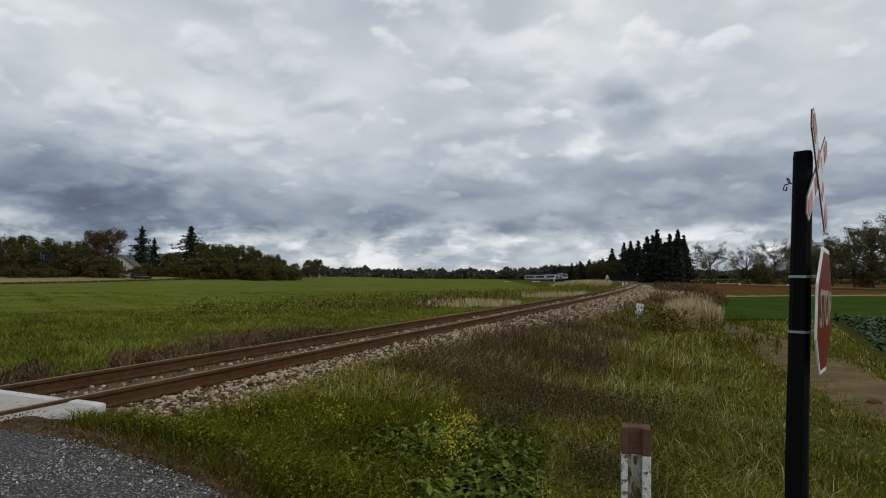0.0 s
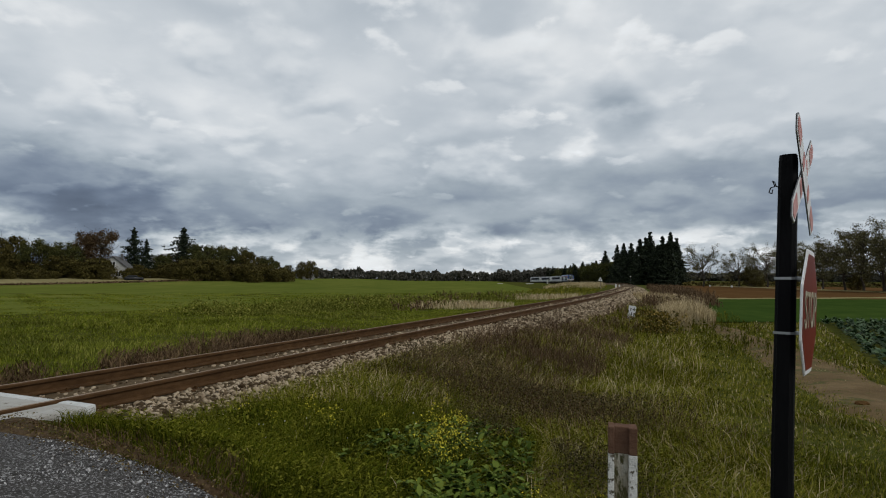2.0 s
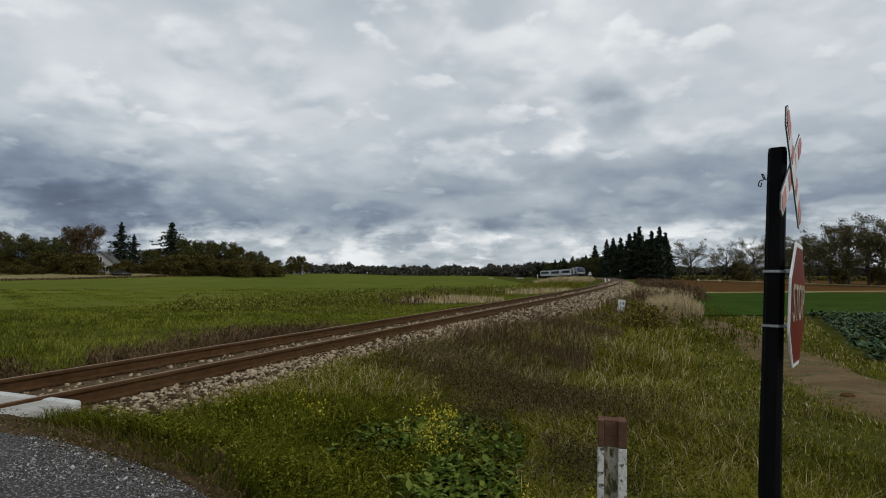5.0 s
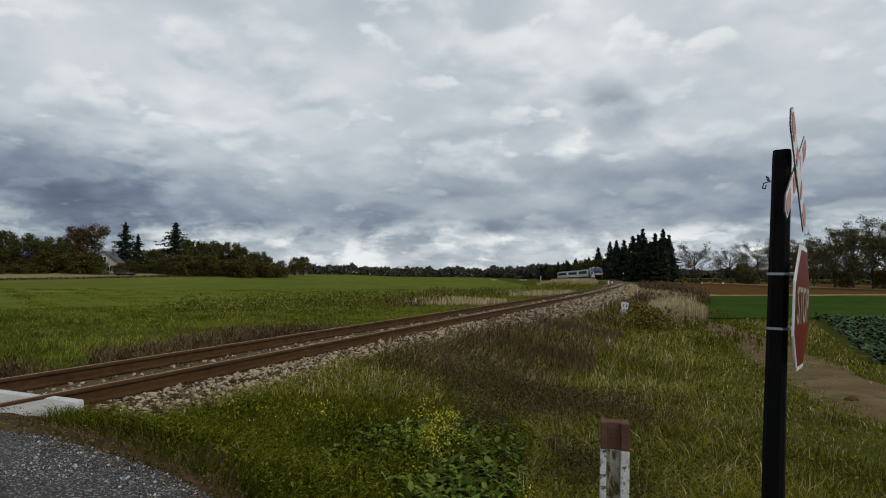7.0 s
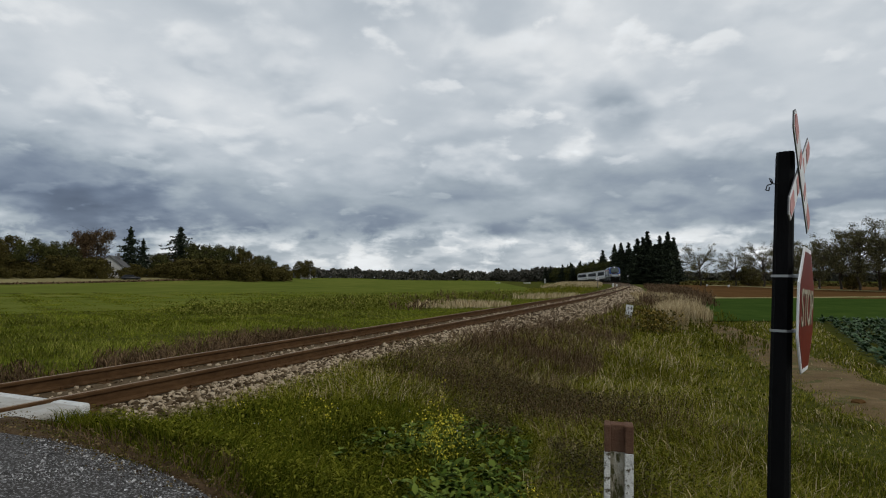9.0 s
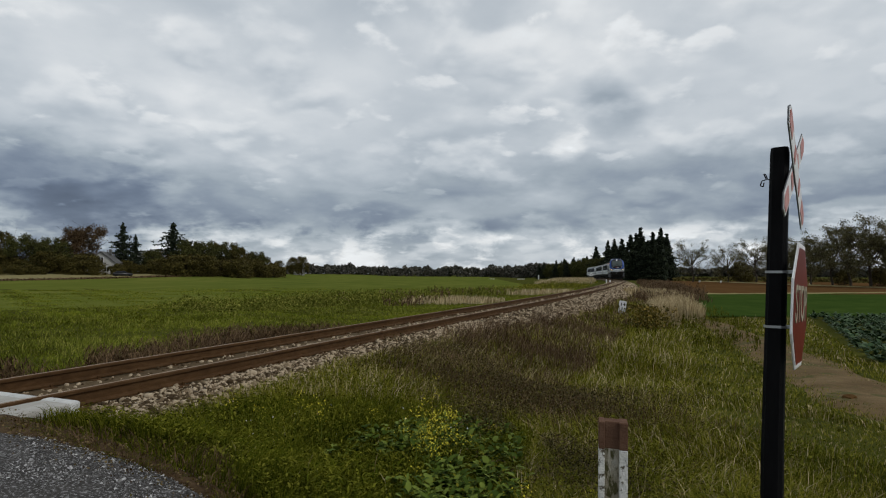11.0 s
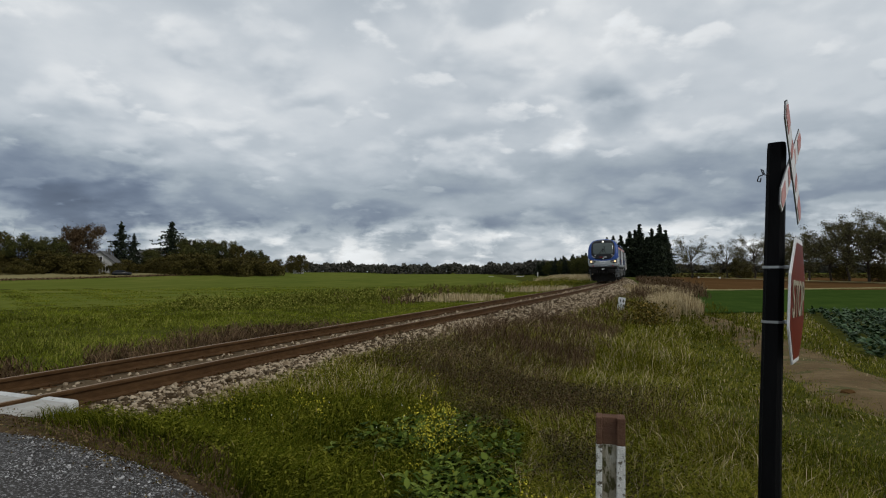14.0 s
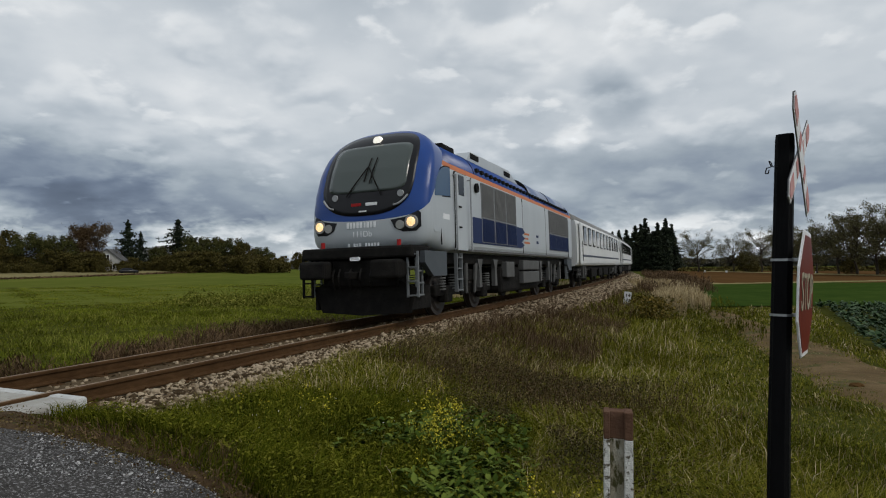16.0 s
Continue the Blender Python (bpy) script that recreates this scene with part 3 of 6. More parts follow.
def crossing_sign():
    foot = Vector((2.078, 3.62, hgt(2.078, 3.62)))
    t = thing("crossing_sign", "black post carrying a red stop sign and weathered crossing cross", "road sign", at=foot)
    # tapered leaning post with chamfered corners
    bm = BM()
    lean = Vector((0.117, 0.0, 2.50))
    rot = Matrix.Rotation(-radians(FACE), 4, "Z")
    rings = []
    for f in (0, 0.25, 0.5, 0.75, 0.985, 1.0):
        w = (0.062 - 0.011 * f) * (1.0 if f < 1 else 0.93)
        c = w * 0.62
        ring = [(w, -c), (w, c), (c, w), (-c, w), (-w, c), (-w, -c), (-c, -w), (c, -w)]
        rings.append([bm.verts.new(lean * f + (rot @ Vector((a, b, 0))) - Vector((0, 0, 0.25 * (f == 0)))) for a, b in ring])
    for A, B in zip(rings, rings[1:]):
        for i in range(8):
            bm.faces.new((A[i], A[(i + 1) % 8], B[(i + 1) % 8], B[i]))
    bm.faces.new(rings[-1])
    part("post", bm, M_POST, t)

    def on_post(z):
        return lean * ((z - foot.z) / 2.5)

    # frame of the plates: x along the plate (near to far), y into the plate's back, z up
    plate_rot = Matrix.Rotation(radians(90 - FACE), 4, "Z")

    def plate_frame(centre):
        return Matrix.Translation(Vector(centre) - foot) @ Matrix.Rotation(radians(3.2), 4, "Y") @ plate_rot

    F1 = plate_frame((2.366, 3.725, 1.05))
    R = 0.4 / math.cos(radians(22.5))
    octo = [(R * math.cos(radians(22.5 + 45 * i)), R * math.sin(radians(22.5 + 45 * i))) for i in range(8)]

    def octa(scale, y0, depth, mat, name, parent, label=""):
        bm = BM()
        prism(bm, [(a * scale, b * scale) for a, b in octo], depth, F1 @ Matrix.Translation((0, y0, 0)))
        return part(name, bm, mat, parent, label)
    plate = octa(1.0, 0.0, 0.005, M_SIGNBACK, "stop_plate", t, "octagonal steel sign plate")
    octa(0.995, -0.003, 0.002, M_SIGNWHITE, "white_border", plate, "white border")
    octa(0.93, -0.006, 0.002, M_SIGNRED, "red_face", plate, "faded red face, darkened for shade")
    ob = new("lettering", text_curve("STOP", 0.34, M_SIGNCREAM))
    ob.parent = plate
    ob.matrix_basis = F1 @ Matrix.Translation((0, -0.0085, 0)) @ Matrix.Rotation(radians(90), 4, "X") @ Matrix.Diagonal((0.78, 1.0, 1, 1))
    bm = BM()
    # folded steel rim round the plate
    for i in range(8):
        a, b = octo[i], octo[(i + 1) % 8]
        tube(bm, F1 @ Vector((a[0], 0.004, a[1])), F1 @ Vector((b[0], 0.004, b[1])), 0.005, n=6)
    part("rim", bm, M_SIGNWHITE, plate)
    # bands with bracket
    for z in (1.27, 0.925):
        bm = BM()
        c = on_post(z)
        prev = None
        for zz in (-0.008, 0.008):
            ring = [bm.verts.new(c + (rot @ Vector((0.0625 * a, 0.0625 * b, 0))) + Vector((0, 0, zz))) for a, b in
                    ((1, -0.6), (1, 0.6), (0.6, 1), (-0.6, 1), (-1, 0.6), (-1, -0.6), (-0.6, -1), (0.6, -1))]
            if prev:
                for i in range(8):
                    bm.faces.new((prev[i], prev[(i + 1) % 8], ring[(i + 1) % 8], ring[i]))
            prev = ring
        box(bm, (0, 0, 0), (0.05, 0.03, 0.022), 0.003, Matrix.Translation(c + (rot @ Vector((0.075, 0, 0)))) @ rot)
        part("clamp_band", bm, M_BAND, t)
    # the cross: two arms with pointed ends, halved red and white
    F2 = plate_frame((2.335, 3.704, 1.93))
    for sgn, y in ((1, 0.0), (-1, -0.012)):
        ang = math.atan2(0.33, 0.5) * sgn
        A = F2 @ Matrix.Translation((0, y, 0)) @ Matrix.Rotation(-ang, 4, "Y")
        hl, hw = 0.565, 0.08
        out = [(-hl, 0), (-hl + 0.06, -hw), (hl - 0.06, -hw), (hl, 0), (hl - 0.06, hw), (-hl + 0.06, hw)]
        bm = BM()
        prism(bm, out, 0.005, A)
        arm = part("cross_arm", bm, M_SIGNBACK, t, "weathered red and white cross arm")
        bm = BM()
        prism(bm, [(a * 0.985, b * 0.95) for a, b in out], 0.003, A @ Matrix.Translation((0, -0.004, 0)))
        part("white_face", bm, M_SIGNWHITE, arm)
        for e in (-1, 1):
            bm = BM()
            o = [(0.34, -0.055), (0.49, -0.055), (0.53, 0), (0.49, 0.055), (0.34, 0.055)]
            prism(bm, [(a * e, b) for a, b in o], 0.003, A @ Matrix.Translation((0, -0.008, 0)))
            part("red_field", bm, M_SIGNPINK, arm)
            bm = BM()
            o = [(0.12, -0.055), (0.19, -0.055), (0.19, 0.055), (0.12, 0.055)]
            prism(bm, [(a * e, b) for a, b in o], 0.003, A @ Matrix.Translation((0, -0.008, 0)))
            part("red_field", bm, M_SIGNPINK, arm)
    # twisted wire end
    bm = BM()
    base = on_post(1.86) + Vector((-0.075, -0.02, 0))
    pts = [base + Vector((a, b * 0.3, c)) for a, b, c in ((0.03, 0, 0), (-0.01, 0.01, 0), (-0.02, 0.01, 0.03), (-0.035, 0, 0.035), (-0.02, 0, 0.0), (-0.05, 0, -0.01), (-0.06, 0, -0.04), (-0.04, 0, -0.045), (-0.035, 0, -0.02))]
    for a, b in zip(pts, pts[1:]):
        tube(bm, a, b, 0.0035, n=5)
    part("wire_end", bm, M_WIRE, t)


def marker_post(x=0.865, y=2.90):
    z = hgt(x, y)
    t = thing("marker_post", "channelled concrete marker post, chipped white with a red-brown top", "post", at=(x, y, z))
    top = 0.515 - z
    m = Matrix.Rotation(radians(-15), 4, "Z") @ Matrix.Rotation(radians(0.8), 4, "Y")
    for a, b, nm, mat in ((-0.2, top - 0.135, "shaft", None), (top - 0.135, top, "painted_top", M_BROWNPAINT)):
        for c, w, d, yy, mm in ((-0.053, 0.030, 0.10, 0, M_WHITEPAINT), (0.051, 0.042, 0.10, 0, M_WHITEPAINT), (-0.003, 0.074, 0.07, 0.004, M_MOSSCONC)):
            bm = BM()
            box(bm, (c, yy, (a + b) / 2), (w, d, b - a), 0.005, m)
            part(nm, bm, mat or mm, t)
    return t


def distance_stone():
    x, y = 8.95, 28.0
    z = hgt(x, y)
    t = thing("distance_stone", "leaning white trackside distance stone with dark markings", "marker stone", at=(x, y, z))
    m = Matrix.Rotation(radians(-18), 4, "Z") @ Matrix.Rotation(radians(9), 4, "Y")
    bm = BM()
    h = -0.03 - z
    prism(bm, [(-0.17, -0.1), (0.17, -0.1), (0.17, h - 0.02), (0.15, h), (-0.15, h), (-0.17, h - 0.02)], 0.12, m)
    part("stone", bm, M_SIGNWHITE, t)
    for cx, cz, w, hh in ((-0.06, h - 0.17, 0.04, 0.14), (0.06, h - 0.17, 0.08, 0.035), (0.09, h - 0.12, 0.035, 0.10), (0.0, h - 0.38, 0.05, 0.13)):
        bm = BM()
        box(bm, (cx, -0.004, cz), (w, 0.006, hh), 0, m)
        part("marking", bm, M_WIRE, t)


def line_signs():
    # white triangle on a pole inside the curve
    x, y = 27.6, 103.0
    z = hgt(x, y)
    t = thing("trackside_sign", "white triangular trackside sign on a thin pole", "railway sign", at=(x, y, z))
    bm = BM()
    tube(bm, (0, 0.03, 0), (0, 0.03, 2.3), 0.035, n=8)
    part("pole", bm, M_SIGNBACK, t)
    bm = BM()
    prism(bm, [(-0.36, 1.5), (0.36, 1.5), (0, 2.2)], 0.03)
    tri = part("plate", bm, M_SIGNWHITE, t)
    bm = BM()
    prism(bm, [(-0.17, 1.62), (0.17, 1.62), (0, 1.95)], 0.004, Matrix.Translation((0, -0.006, 0)))
    part("plate_field", bm, M_SIGNBACK, tri)
    # low white posts by the inner rail
    for x, y in ((29.2, 99.0), (30.0, 99.6)):
        z = hgt(x, y)
        t = thing("track_peg", "small white concrete peg beside the track", "post", "pegs beside the track", at=(x, y, z))
        bm = BM()
        box(bm, (0, 0, 0.28), (0.18, 0.18, 0.9), 0.02)
        part("peg", bm, M_SIGNWHITE, t)
    p = beside(158, 3.4)
    z = hgt(p.x, p.y)
    t = thing("trackside_sign", "small round white trackside sign on a pole", "railway sign", at=(p.x, p.y, z))
    bm = BM()
    tube(bm, (0, 0, 0), (0, 0, 2.6), 0.03, n=8)
    part("pole", bm, M_SIGNBACK, t)
    bm = BM()
    tube(bm, (0, -0.03, 2.6), (0, -0.07, 2.6), 0.16, n=16)
    part("plate", bm, M_SIGNWHITE, t)
    # parapets and a post of a culvert inside the curve
    for x, y, w, h in ((21.0, 225, 2.0, 0.05), (32.5, 225, 3.0, 0.1), (39.5, 225, 0.4, 1.6)):
        z = hgt(x, y)
        t = thing("culvert_parapet" if w > 1 else "white_post", "low white concrete parapet far across the field" if w > 1 else "white post far across the field", "parapet" if w > 1 else "post", at=(x, y, z))
        bm = BM()
        box(bm, (0, 0, h / 2), (w, 0.4, h + 0.3), 0.04)
        part("wall" if w > 1 else "shaft", bm, M_WHITEPAINT, t)
    # kerb stones below the avenue
    for i, (x, y) in enumerate(((79, 172), (79.5, 160), (80, 138), (80.5, 128), (80, 122))):
        t = thing("kerb_post", "white kerb post below the avenue trees", "post", "kerb posts", at=(x, y, hgt(x, y)))
        bm = BM()
        box(bm, (0, 0, 0.22), (0.45, 0.3, 0.64), 0.04)
        part("shaft", bm, M_SIGNWHITE, t)


crossing_sign()
marker_post()
distance_stone()
line_signs()

# ---------------------------------------------------------------- trees
M_BARK = material("grey_brown_bark", [(0.03, 0.024, 0.018), (0.055, 0.045, 0.035), (0.09, 0.075, 0.06)], 5, 0.95, bump=0.8, stretch=(3, 3, 0.6))
LEAF = {
    "olive": material("olive_leaves", [(0.040, 0.034, 0.010), (0.068, 0.058, 0.017), (0.110, 0.090, 0.027)], 0.7, 0.8, island=0.6, spec=0.03),
    "dark": material("dark_green_leaves", [(0.034, 0.038, 0.012), (0.058, 0.060, 0.019), (0.092, 0.090, 0.027)], 0.7, 0.8, island=0.6, spec=0.03),
    "russet": material("russet_leaves", [(0.050, 0.030, 0.016), (0.088, 0.056, 0.029), (0.13, 0.088, 0.046)], 0.7, 0.8, island=0.6, spec=0.03),
    "autumn": material("yellowing_leaves", [(0.050, 0.047, 0.017), (0.088, 0.080, 0.030), (0.135, 0.118, 0.048)], 0.7, 0.8, island=0.8, spec=0.2),
    "spruce": material("spruce_needles", [(0.012, 0.017, 0.010), (0.022, 0.030, 0.017), (0.038, 0.048, 0.024)], 0.9, 0.85, island=0.6, spec=0.15),
    # aerial haze is painted into this leaf colour: paler and greyer
    "haze": material("far_wood_hazed_leaves", [(0.048, 0.048, 0.038), (0.075, 0.072, 0.058), (0.105, 0.097, 0.078)], 0.15, 0.9, island=0.6, spec=0.1),
}


def leaf_quads(P, size, rng, flat=0.0):
    """Small four-cornered leaf clumps at the points P, randomly turned."""
    n = len(P)
    a = rng.normal(size=(n, 3))
    a[:, 2] *= 1 - flat
    a /= np.linalg.norm(a, axis=1)[:, None]
    b = np.cross(a, rng.normal(size=(n, 3)))
    b /= np.linalg.norm(b, axis=1)[:, None]
    s = (size * (0.55 + 0.9 * rng.random(n)))[:, None]
    q = 0.45 + 0.5 * rng.random((n, 4, 1))
    V = np.stack([P - a * s * q[:, 0], P - b * s * 0.7 * q[:, 1], P + a * s * q[:, 2], P + b * s * 0.7 * q[:, 3]], 1)
    F = np.array([(0, 1, 2), (0, 2, 3)])[None] + (np.arange(n) * 4)[:, None, None]
    return V.reshape(-1, 3), F.reshape(-1, 3)


def limb(bm, a, b, r0, r1, rng, n=7, bend=0.06, k=4):
    a, b = Vector(a), Vector(b)
    pts = [a.lerp(b, i / k) + Vector(rng.normal(size=3) * bend * (b - a).length * (0 < i < k)) for i in range(k + 1)]
    for i in range(k):
        tube(bm, pts[i], pts[i + 1], r0 + (r1 - r0) * i / k, r0 + (r1 - r0) * (i + 1) / k, n, cap=False)


def broadleaf(name, label, leaf, h, w, seed, n_leaf=8000, leaf_size=0.26, low=0.12, sparse=0.0, category="tree"):
    """Trunk, limbs and a crown of leaf clumps gathered round the branch ends."""
    rng = np.random.default_rng(seed)
    t = thing(name, label, category)
    bm = BM()
    limb(bm, (0, 0, -0.3), (rng.normal() * 0.3, rng.normal() * 0.3, h * 0.78), 0.022 * h, 0.006 * h, rng, 9, 0.02, 6)
    ends = []
    for i in range(36 if not sparse else 26):
        f = low + (0.93 - low) * rng.random()
        a = rng.random() * 6.283
        reach = w * 0.5 * math.sqrt(max(0.05, 1 - (abs(f - 0.5) / 0.62) ** 2)) * (0.6 + 0.45 * rng.random()) * (1.0 if sparse else 0.74)
        z0 = h * (f * 0.62 + 0.05) if not sparse else h * (0.16 + 0.40 * f)
        e = Vector((math.cos(a) * reach, math.sin(a) * reach, h * min(0.97, f + 0.06)))
        limb(bm, (0, 0, z0), e, 0.007 * h, 0.0015 * h, rng, 5, 0.07, 3)
        ends.append(np.array(e))
        for j in range(5 if sparse else 1):
            e2 = e + Vector(rng.normal(size=3) * (0.075 if sparse else 0.10) * h)
            limb(bm, e * 0.6 + Vector((0, 0, z0 * 0.4)), e2, 0.003 * h, 0.001 * h, rng, 4, 0.08, 2)
            ends.append(np.array(e2))
    ends.append(np.array((0, 0, h * 0.93)))
    part("trunk", bm, M_BARK, t)
    ends = np.array(ends)
    if sparse:
        pick = ends[rng.integers(0, len(ends), n_leaf)]
        P = pick + rng.normal(size=(n_leaf, 3)) * 0.031 * h * np.array((1, 1, 0.8))
    else:
        # rounded lobes, leafy on their outside
        k = 44
        f = rng.random(k)
        ang = rng.random(k) * 6.283
        zc = h * (low + 0.12 + (0.80 - low) * f)
        out = w * 0.38 * np.sqrt(np.maximum(0.05, 1 - (np.abs(f - 0.42) / 0.66) ** 2)) * np.sqrt(rng.random(k))
        C = np.stack([np.cos(ang) * out, np.sin(ang) * out, zc], 1)
        R = w * (0.10 + 0.10 * rng.random(k)) * (1.05 - 0.4 * f)
        i = rng.integers(0, k, n_leaf)
        d = rng.normal(size=(n_leaf, 3))
        d /= np.linalg.norm(d, axis=1)[:, None]
        P = C[i] + d * (R[i] * (0.35 + 0.75 * rng.random(n_leaf) ** 0.7))[:, None] * np.array((1, 1, 0.85))
        P[:, 2] += 0.02 * h * rng.normal(size=n_leaf)
    P[:, 2] = np.maximum(P[:, 2], 0.1 + 0.3 * rng.random(n_leaf))
    V, F = leaf_quads(P, leaf_size, rng)
    ob = new("crown", tri_mesh("crown", V, F, LEAF[leaf]))
    ob.parent = t
    return t


def conifer(name, label, h, w, seed, leaf="spruce", ragged=0.25, low=0.03):
    """Trunk with drooping tiers of needle sprays."""
    rng = np.random.default_rng(seed)
    t = thing(name, label, "conifer")
    bm = BM()
    tube(bm, (0, 0, -0.3), (0, 0, h * 0.98), 0.016 * h, 0.02, 8, cap=False)
    part("trunk", bm, M_BARK, t)
    P, z = [], h * low
    pts = []
    while z < h * 0.985:
        f = z / h
        reach = w * 0.5 * (1 - f) ** 0.8 * (1 + ragged * rng.normal())
        k = 9 if f < 0.8 else 6
        for a in rng.random() * 6.28 + np.arange(k) * 6.283 / k:
            r = max(0.15, reach * (0.60 + 0.6 * rng.random()))
            zb = z + h * 0.016 * rng.normal()
            m = int(5 + r * 6)
            q = rng.random(m) ** 0.7
            a2 = a + rng.normal(size=m) * 0.22 * (0.4 + q)
            pts.append(np.stack([np.cos(a2) * r * q, np.sin(a2) * r * q, zb - r * 0.28 * q ** 1.4 + rng.normal(size=m) * 0.10 + 0.12 * r * q ** 4], 1))
        z += h * 0.032 * (1.1 - 0.5 * f)
    P = np.concatenate(pts)
    V, F = leaf_quads(P, 0.024 * h, rng, 0.4)
    ob = new("crown", tri_mesh("crown", V, F, LEAF[leaf]))
    ob.parent = t
    return t


def stand(proto, x, y, scale, turn, sink=0.0, squash=1.0):
    ob = copy_thing(proto, pose(x, y, hgt(x, y) - sink, 0, 0, turn))
    ob.scale = (scale * squash, scale * squash, scale)
    return ob


def trees():
    rng = random.Random(4)
    olive = [broadleaf("broadleaf_tree", "dense olive-green broadleaf tree in early autumn", "olive", 12, 11, 11 + i, low=0.05) for i in range(3)]
    dark = [broadleaf("broadleaf_tree", "dense dark green broadleaf tree", "dark", 12, 12, 31 + i, low=0.04) for i in range(2)]
    russet = broadleaf("broadleaf_tree", "broad russet-brown tree thinning in autumn", "russet", 14, 13, 51, n_leaf=13000, leaf_size=0.21, low=0.05)
    thin = broadleaf("avenue_tree", "far avenue tree with thin leaves and open twigs", "autumn", 13, 11, 66, n_leaf=10500, leaf_size=0.13, low=0.24, sparse=1.0)
    autumn = [broadleaf("avenue_tree", "avenue tree with thin yellowing leaves and bare twigs", "autumn", 13, 11, 61 + i, n_leaf=13000, leaf_size=0.15, low=0.24, sparse=1.0) for i in range(3)]
    hedge = broadleaf("shrub", "dark rounded shrub at the field's edge", "olive", 5, 7, 71, n_leaf=5200, leaf_size=0.19, low=0.0, category="shrub")
    spruce = [conifer("spruce", "dark dense spruce tree", 18, 9, 81 + i) for i in range(3)]
    fir = conifer("fir", "dark slender fir standing above the garden trees", 16, 8.2, 91, ragged=0.5)
    fir_wide = conifer("fir", "layered dark fir with spreading branches", 15, 11.0, 92, ragged=0.45)
    protos = olive + dark + [russet, thin] + autumn + [hedge] + spruce + [fir, fir_wide]

    # garden trees beyond the green field: heading, distance, height factor, kind
    row = [(-40.5, 182, 0.76, "o"), (-39, 178, 0.9, "d"), (-37.8, 176, 0.94, "o"), (-36.5, 180, 0.96, "o"), (-35.2, 176, 0.9, "d"), (-34, 184, 0.76, "o"),
           (-33, 186, 0.72, "o"), (-31.5, 182, 1.01, "r"), (-30.3, 178, 1.06, "r"), (-33.0, 174, 0.85, "d"), (-31.0, 172, 0.5, "o"), (-25.6, 182, 0.66, "d"), (-22.8, 184, 0.98, "d"), (-28.0, 182, 0.98, "f"), (-27.0, 184, 0.8, "f"),
           (-25.6, 192, 0.7, "o"), (-24.6, 188, 0.72, "o"), (-24.0, 186, 1.12, "w"), (-22.2, 190, 0.92, "o"), (-21.3, 186, 0.97, "d"), (-20.2, 192, 0.95, "o"),
           (-19.3, 186, 0.93, "d"), (-18.4, 184, 0.81, "o"), (-17.4, 190, 0.69, "o"), (-16.6, 186, 0.72, "d"), (-15.9, 200, 0.58, "o"), (-14.6, 235, 0.53, "o"),
           (-13.4, 240, 0.68, "a"), (-12.5, 245, 0.75, "a")]
    for hd, dist, f, k in row:
        x, y = away(hd, dist)
        p = {"o": rng.choice(olive), "d": rng.choice(dark), "r": russet, "f": fir, "w": fir_wide, "a": olive[1]}[k]
        stand(p, x, y, f * (0.90 + 0.05 * rng.random()), rng.uniform(0, 360), 0.1)
    for i in range(34):
        hd = -41 + i * 0.78
        if -30.0 < hd < -25.9 or -13 < hd:
            continue
        x, y = away(hd, 168 + rng.uniform(-4, 8))
        stand(hedge, x, y, 0.5 + 0.75 * rng.random() ** 1.5, rng.uniform(0, 360), 0.3, 1.3)
    for hd, dist, f in ((-29.9, 163, 0.75), (-28.35, 164, 0.7), (-27.6, 169, 0.85), (-26.6, 172, 0.6), (-30.4, 166, 1.1)):
        x, y = away(hd, dist)
        stand(hedge, x, y, f, rng.uniform(0, 360), 0.3)
    # spruce plantation along the outside of the curve
    for i in range(110):
        f = (i % 55) / 54
        s = 205 + 185 * f ** 1.1
        p = beside(s, 12 + (1 - f) ** 1.5 * 12 + (i // 55) * 6 + rng.uniform(-2, 3))
        if math.degrees(math.atan2(p.x, p.y)) > 21.6:
            continue
        if f > 0.2 and rng.random() < 0.7:
            stand(rng.choice(dark), p.x, p.y, rng.uniform(0.75, 1.1) * (1.06 - 0.30 * f), rng.uniform(0, 360), 0.3, 1.1)
        else:
            stand(rng.choice(spruce), p.x, p.y, rng.uniform(0.62, 0.95) * (1.02 - 0.30 * f), rng.uniform(0, 360), 0.2, 1.35)
    for hd, dist, f in ((20.6, 246, 1.2), (22.4, 243, 1.18), (21.2, 250, 0.92), (17.6, 270, 1.0), (16.5, 300, 0.95), (18.9, 240, 0.95), (19.7, 236, 1.03), (20.2, 240, 1.06), (21.7, 240, 1.08), (22.9, 243, 1.04), (18.2, 262, 1.02),
                        (21.6, 232, 0.84), (22.9, 236, 0.86), (19.3, 232, 0.75), (20.8, 230, 0.8), (18.3, 250, 0.85), (22.2, 228, 0.75)):
        x, y = away(hd, dist)
        stand(rng.choice(spruce), x, y, f, rng.uniform(0, 360), 0.2, 1.15)
    # avenue of thinning trees beyond the ploughed field
    for hd, dist, f in ((25.1, 190, 0.94), (28.0, 188, 0.80), (30.2, 172, 0.88), (31.1, 176, 0.76), (32.2, 158, 0.80), (33.2, 150, 0.80), (34.3, 144, 0.80),
                        (35.8, 136, 0.88), (37.0, 132, 0.86), (38.3, 127, 0.96), (40.0, 124, 0.92), (41.8, 119, 0.9), (43.4, 116, 0.9)):
        x, y = away(hd, dist)
        stand(thin if dist > 170 else rng.choice(autumn), x, y, f, rng.uniform(0, 360), 0.1)
    for hd, dist, f in ((29.0, 185, 1.25), (29.4, 190, 1.0), (31.6, 176, 0.7), (36.6, 150, 0.8), (38.9, 140, 0.8)):
        x, y = away(hd, dist)
        stand(hedge, x, y, f, rng.uniform(0, 360), 0.2, 0.8)
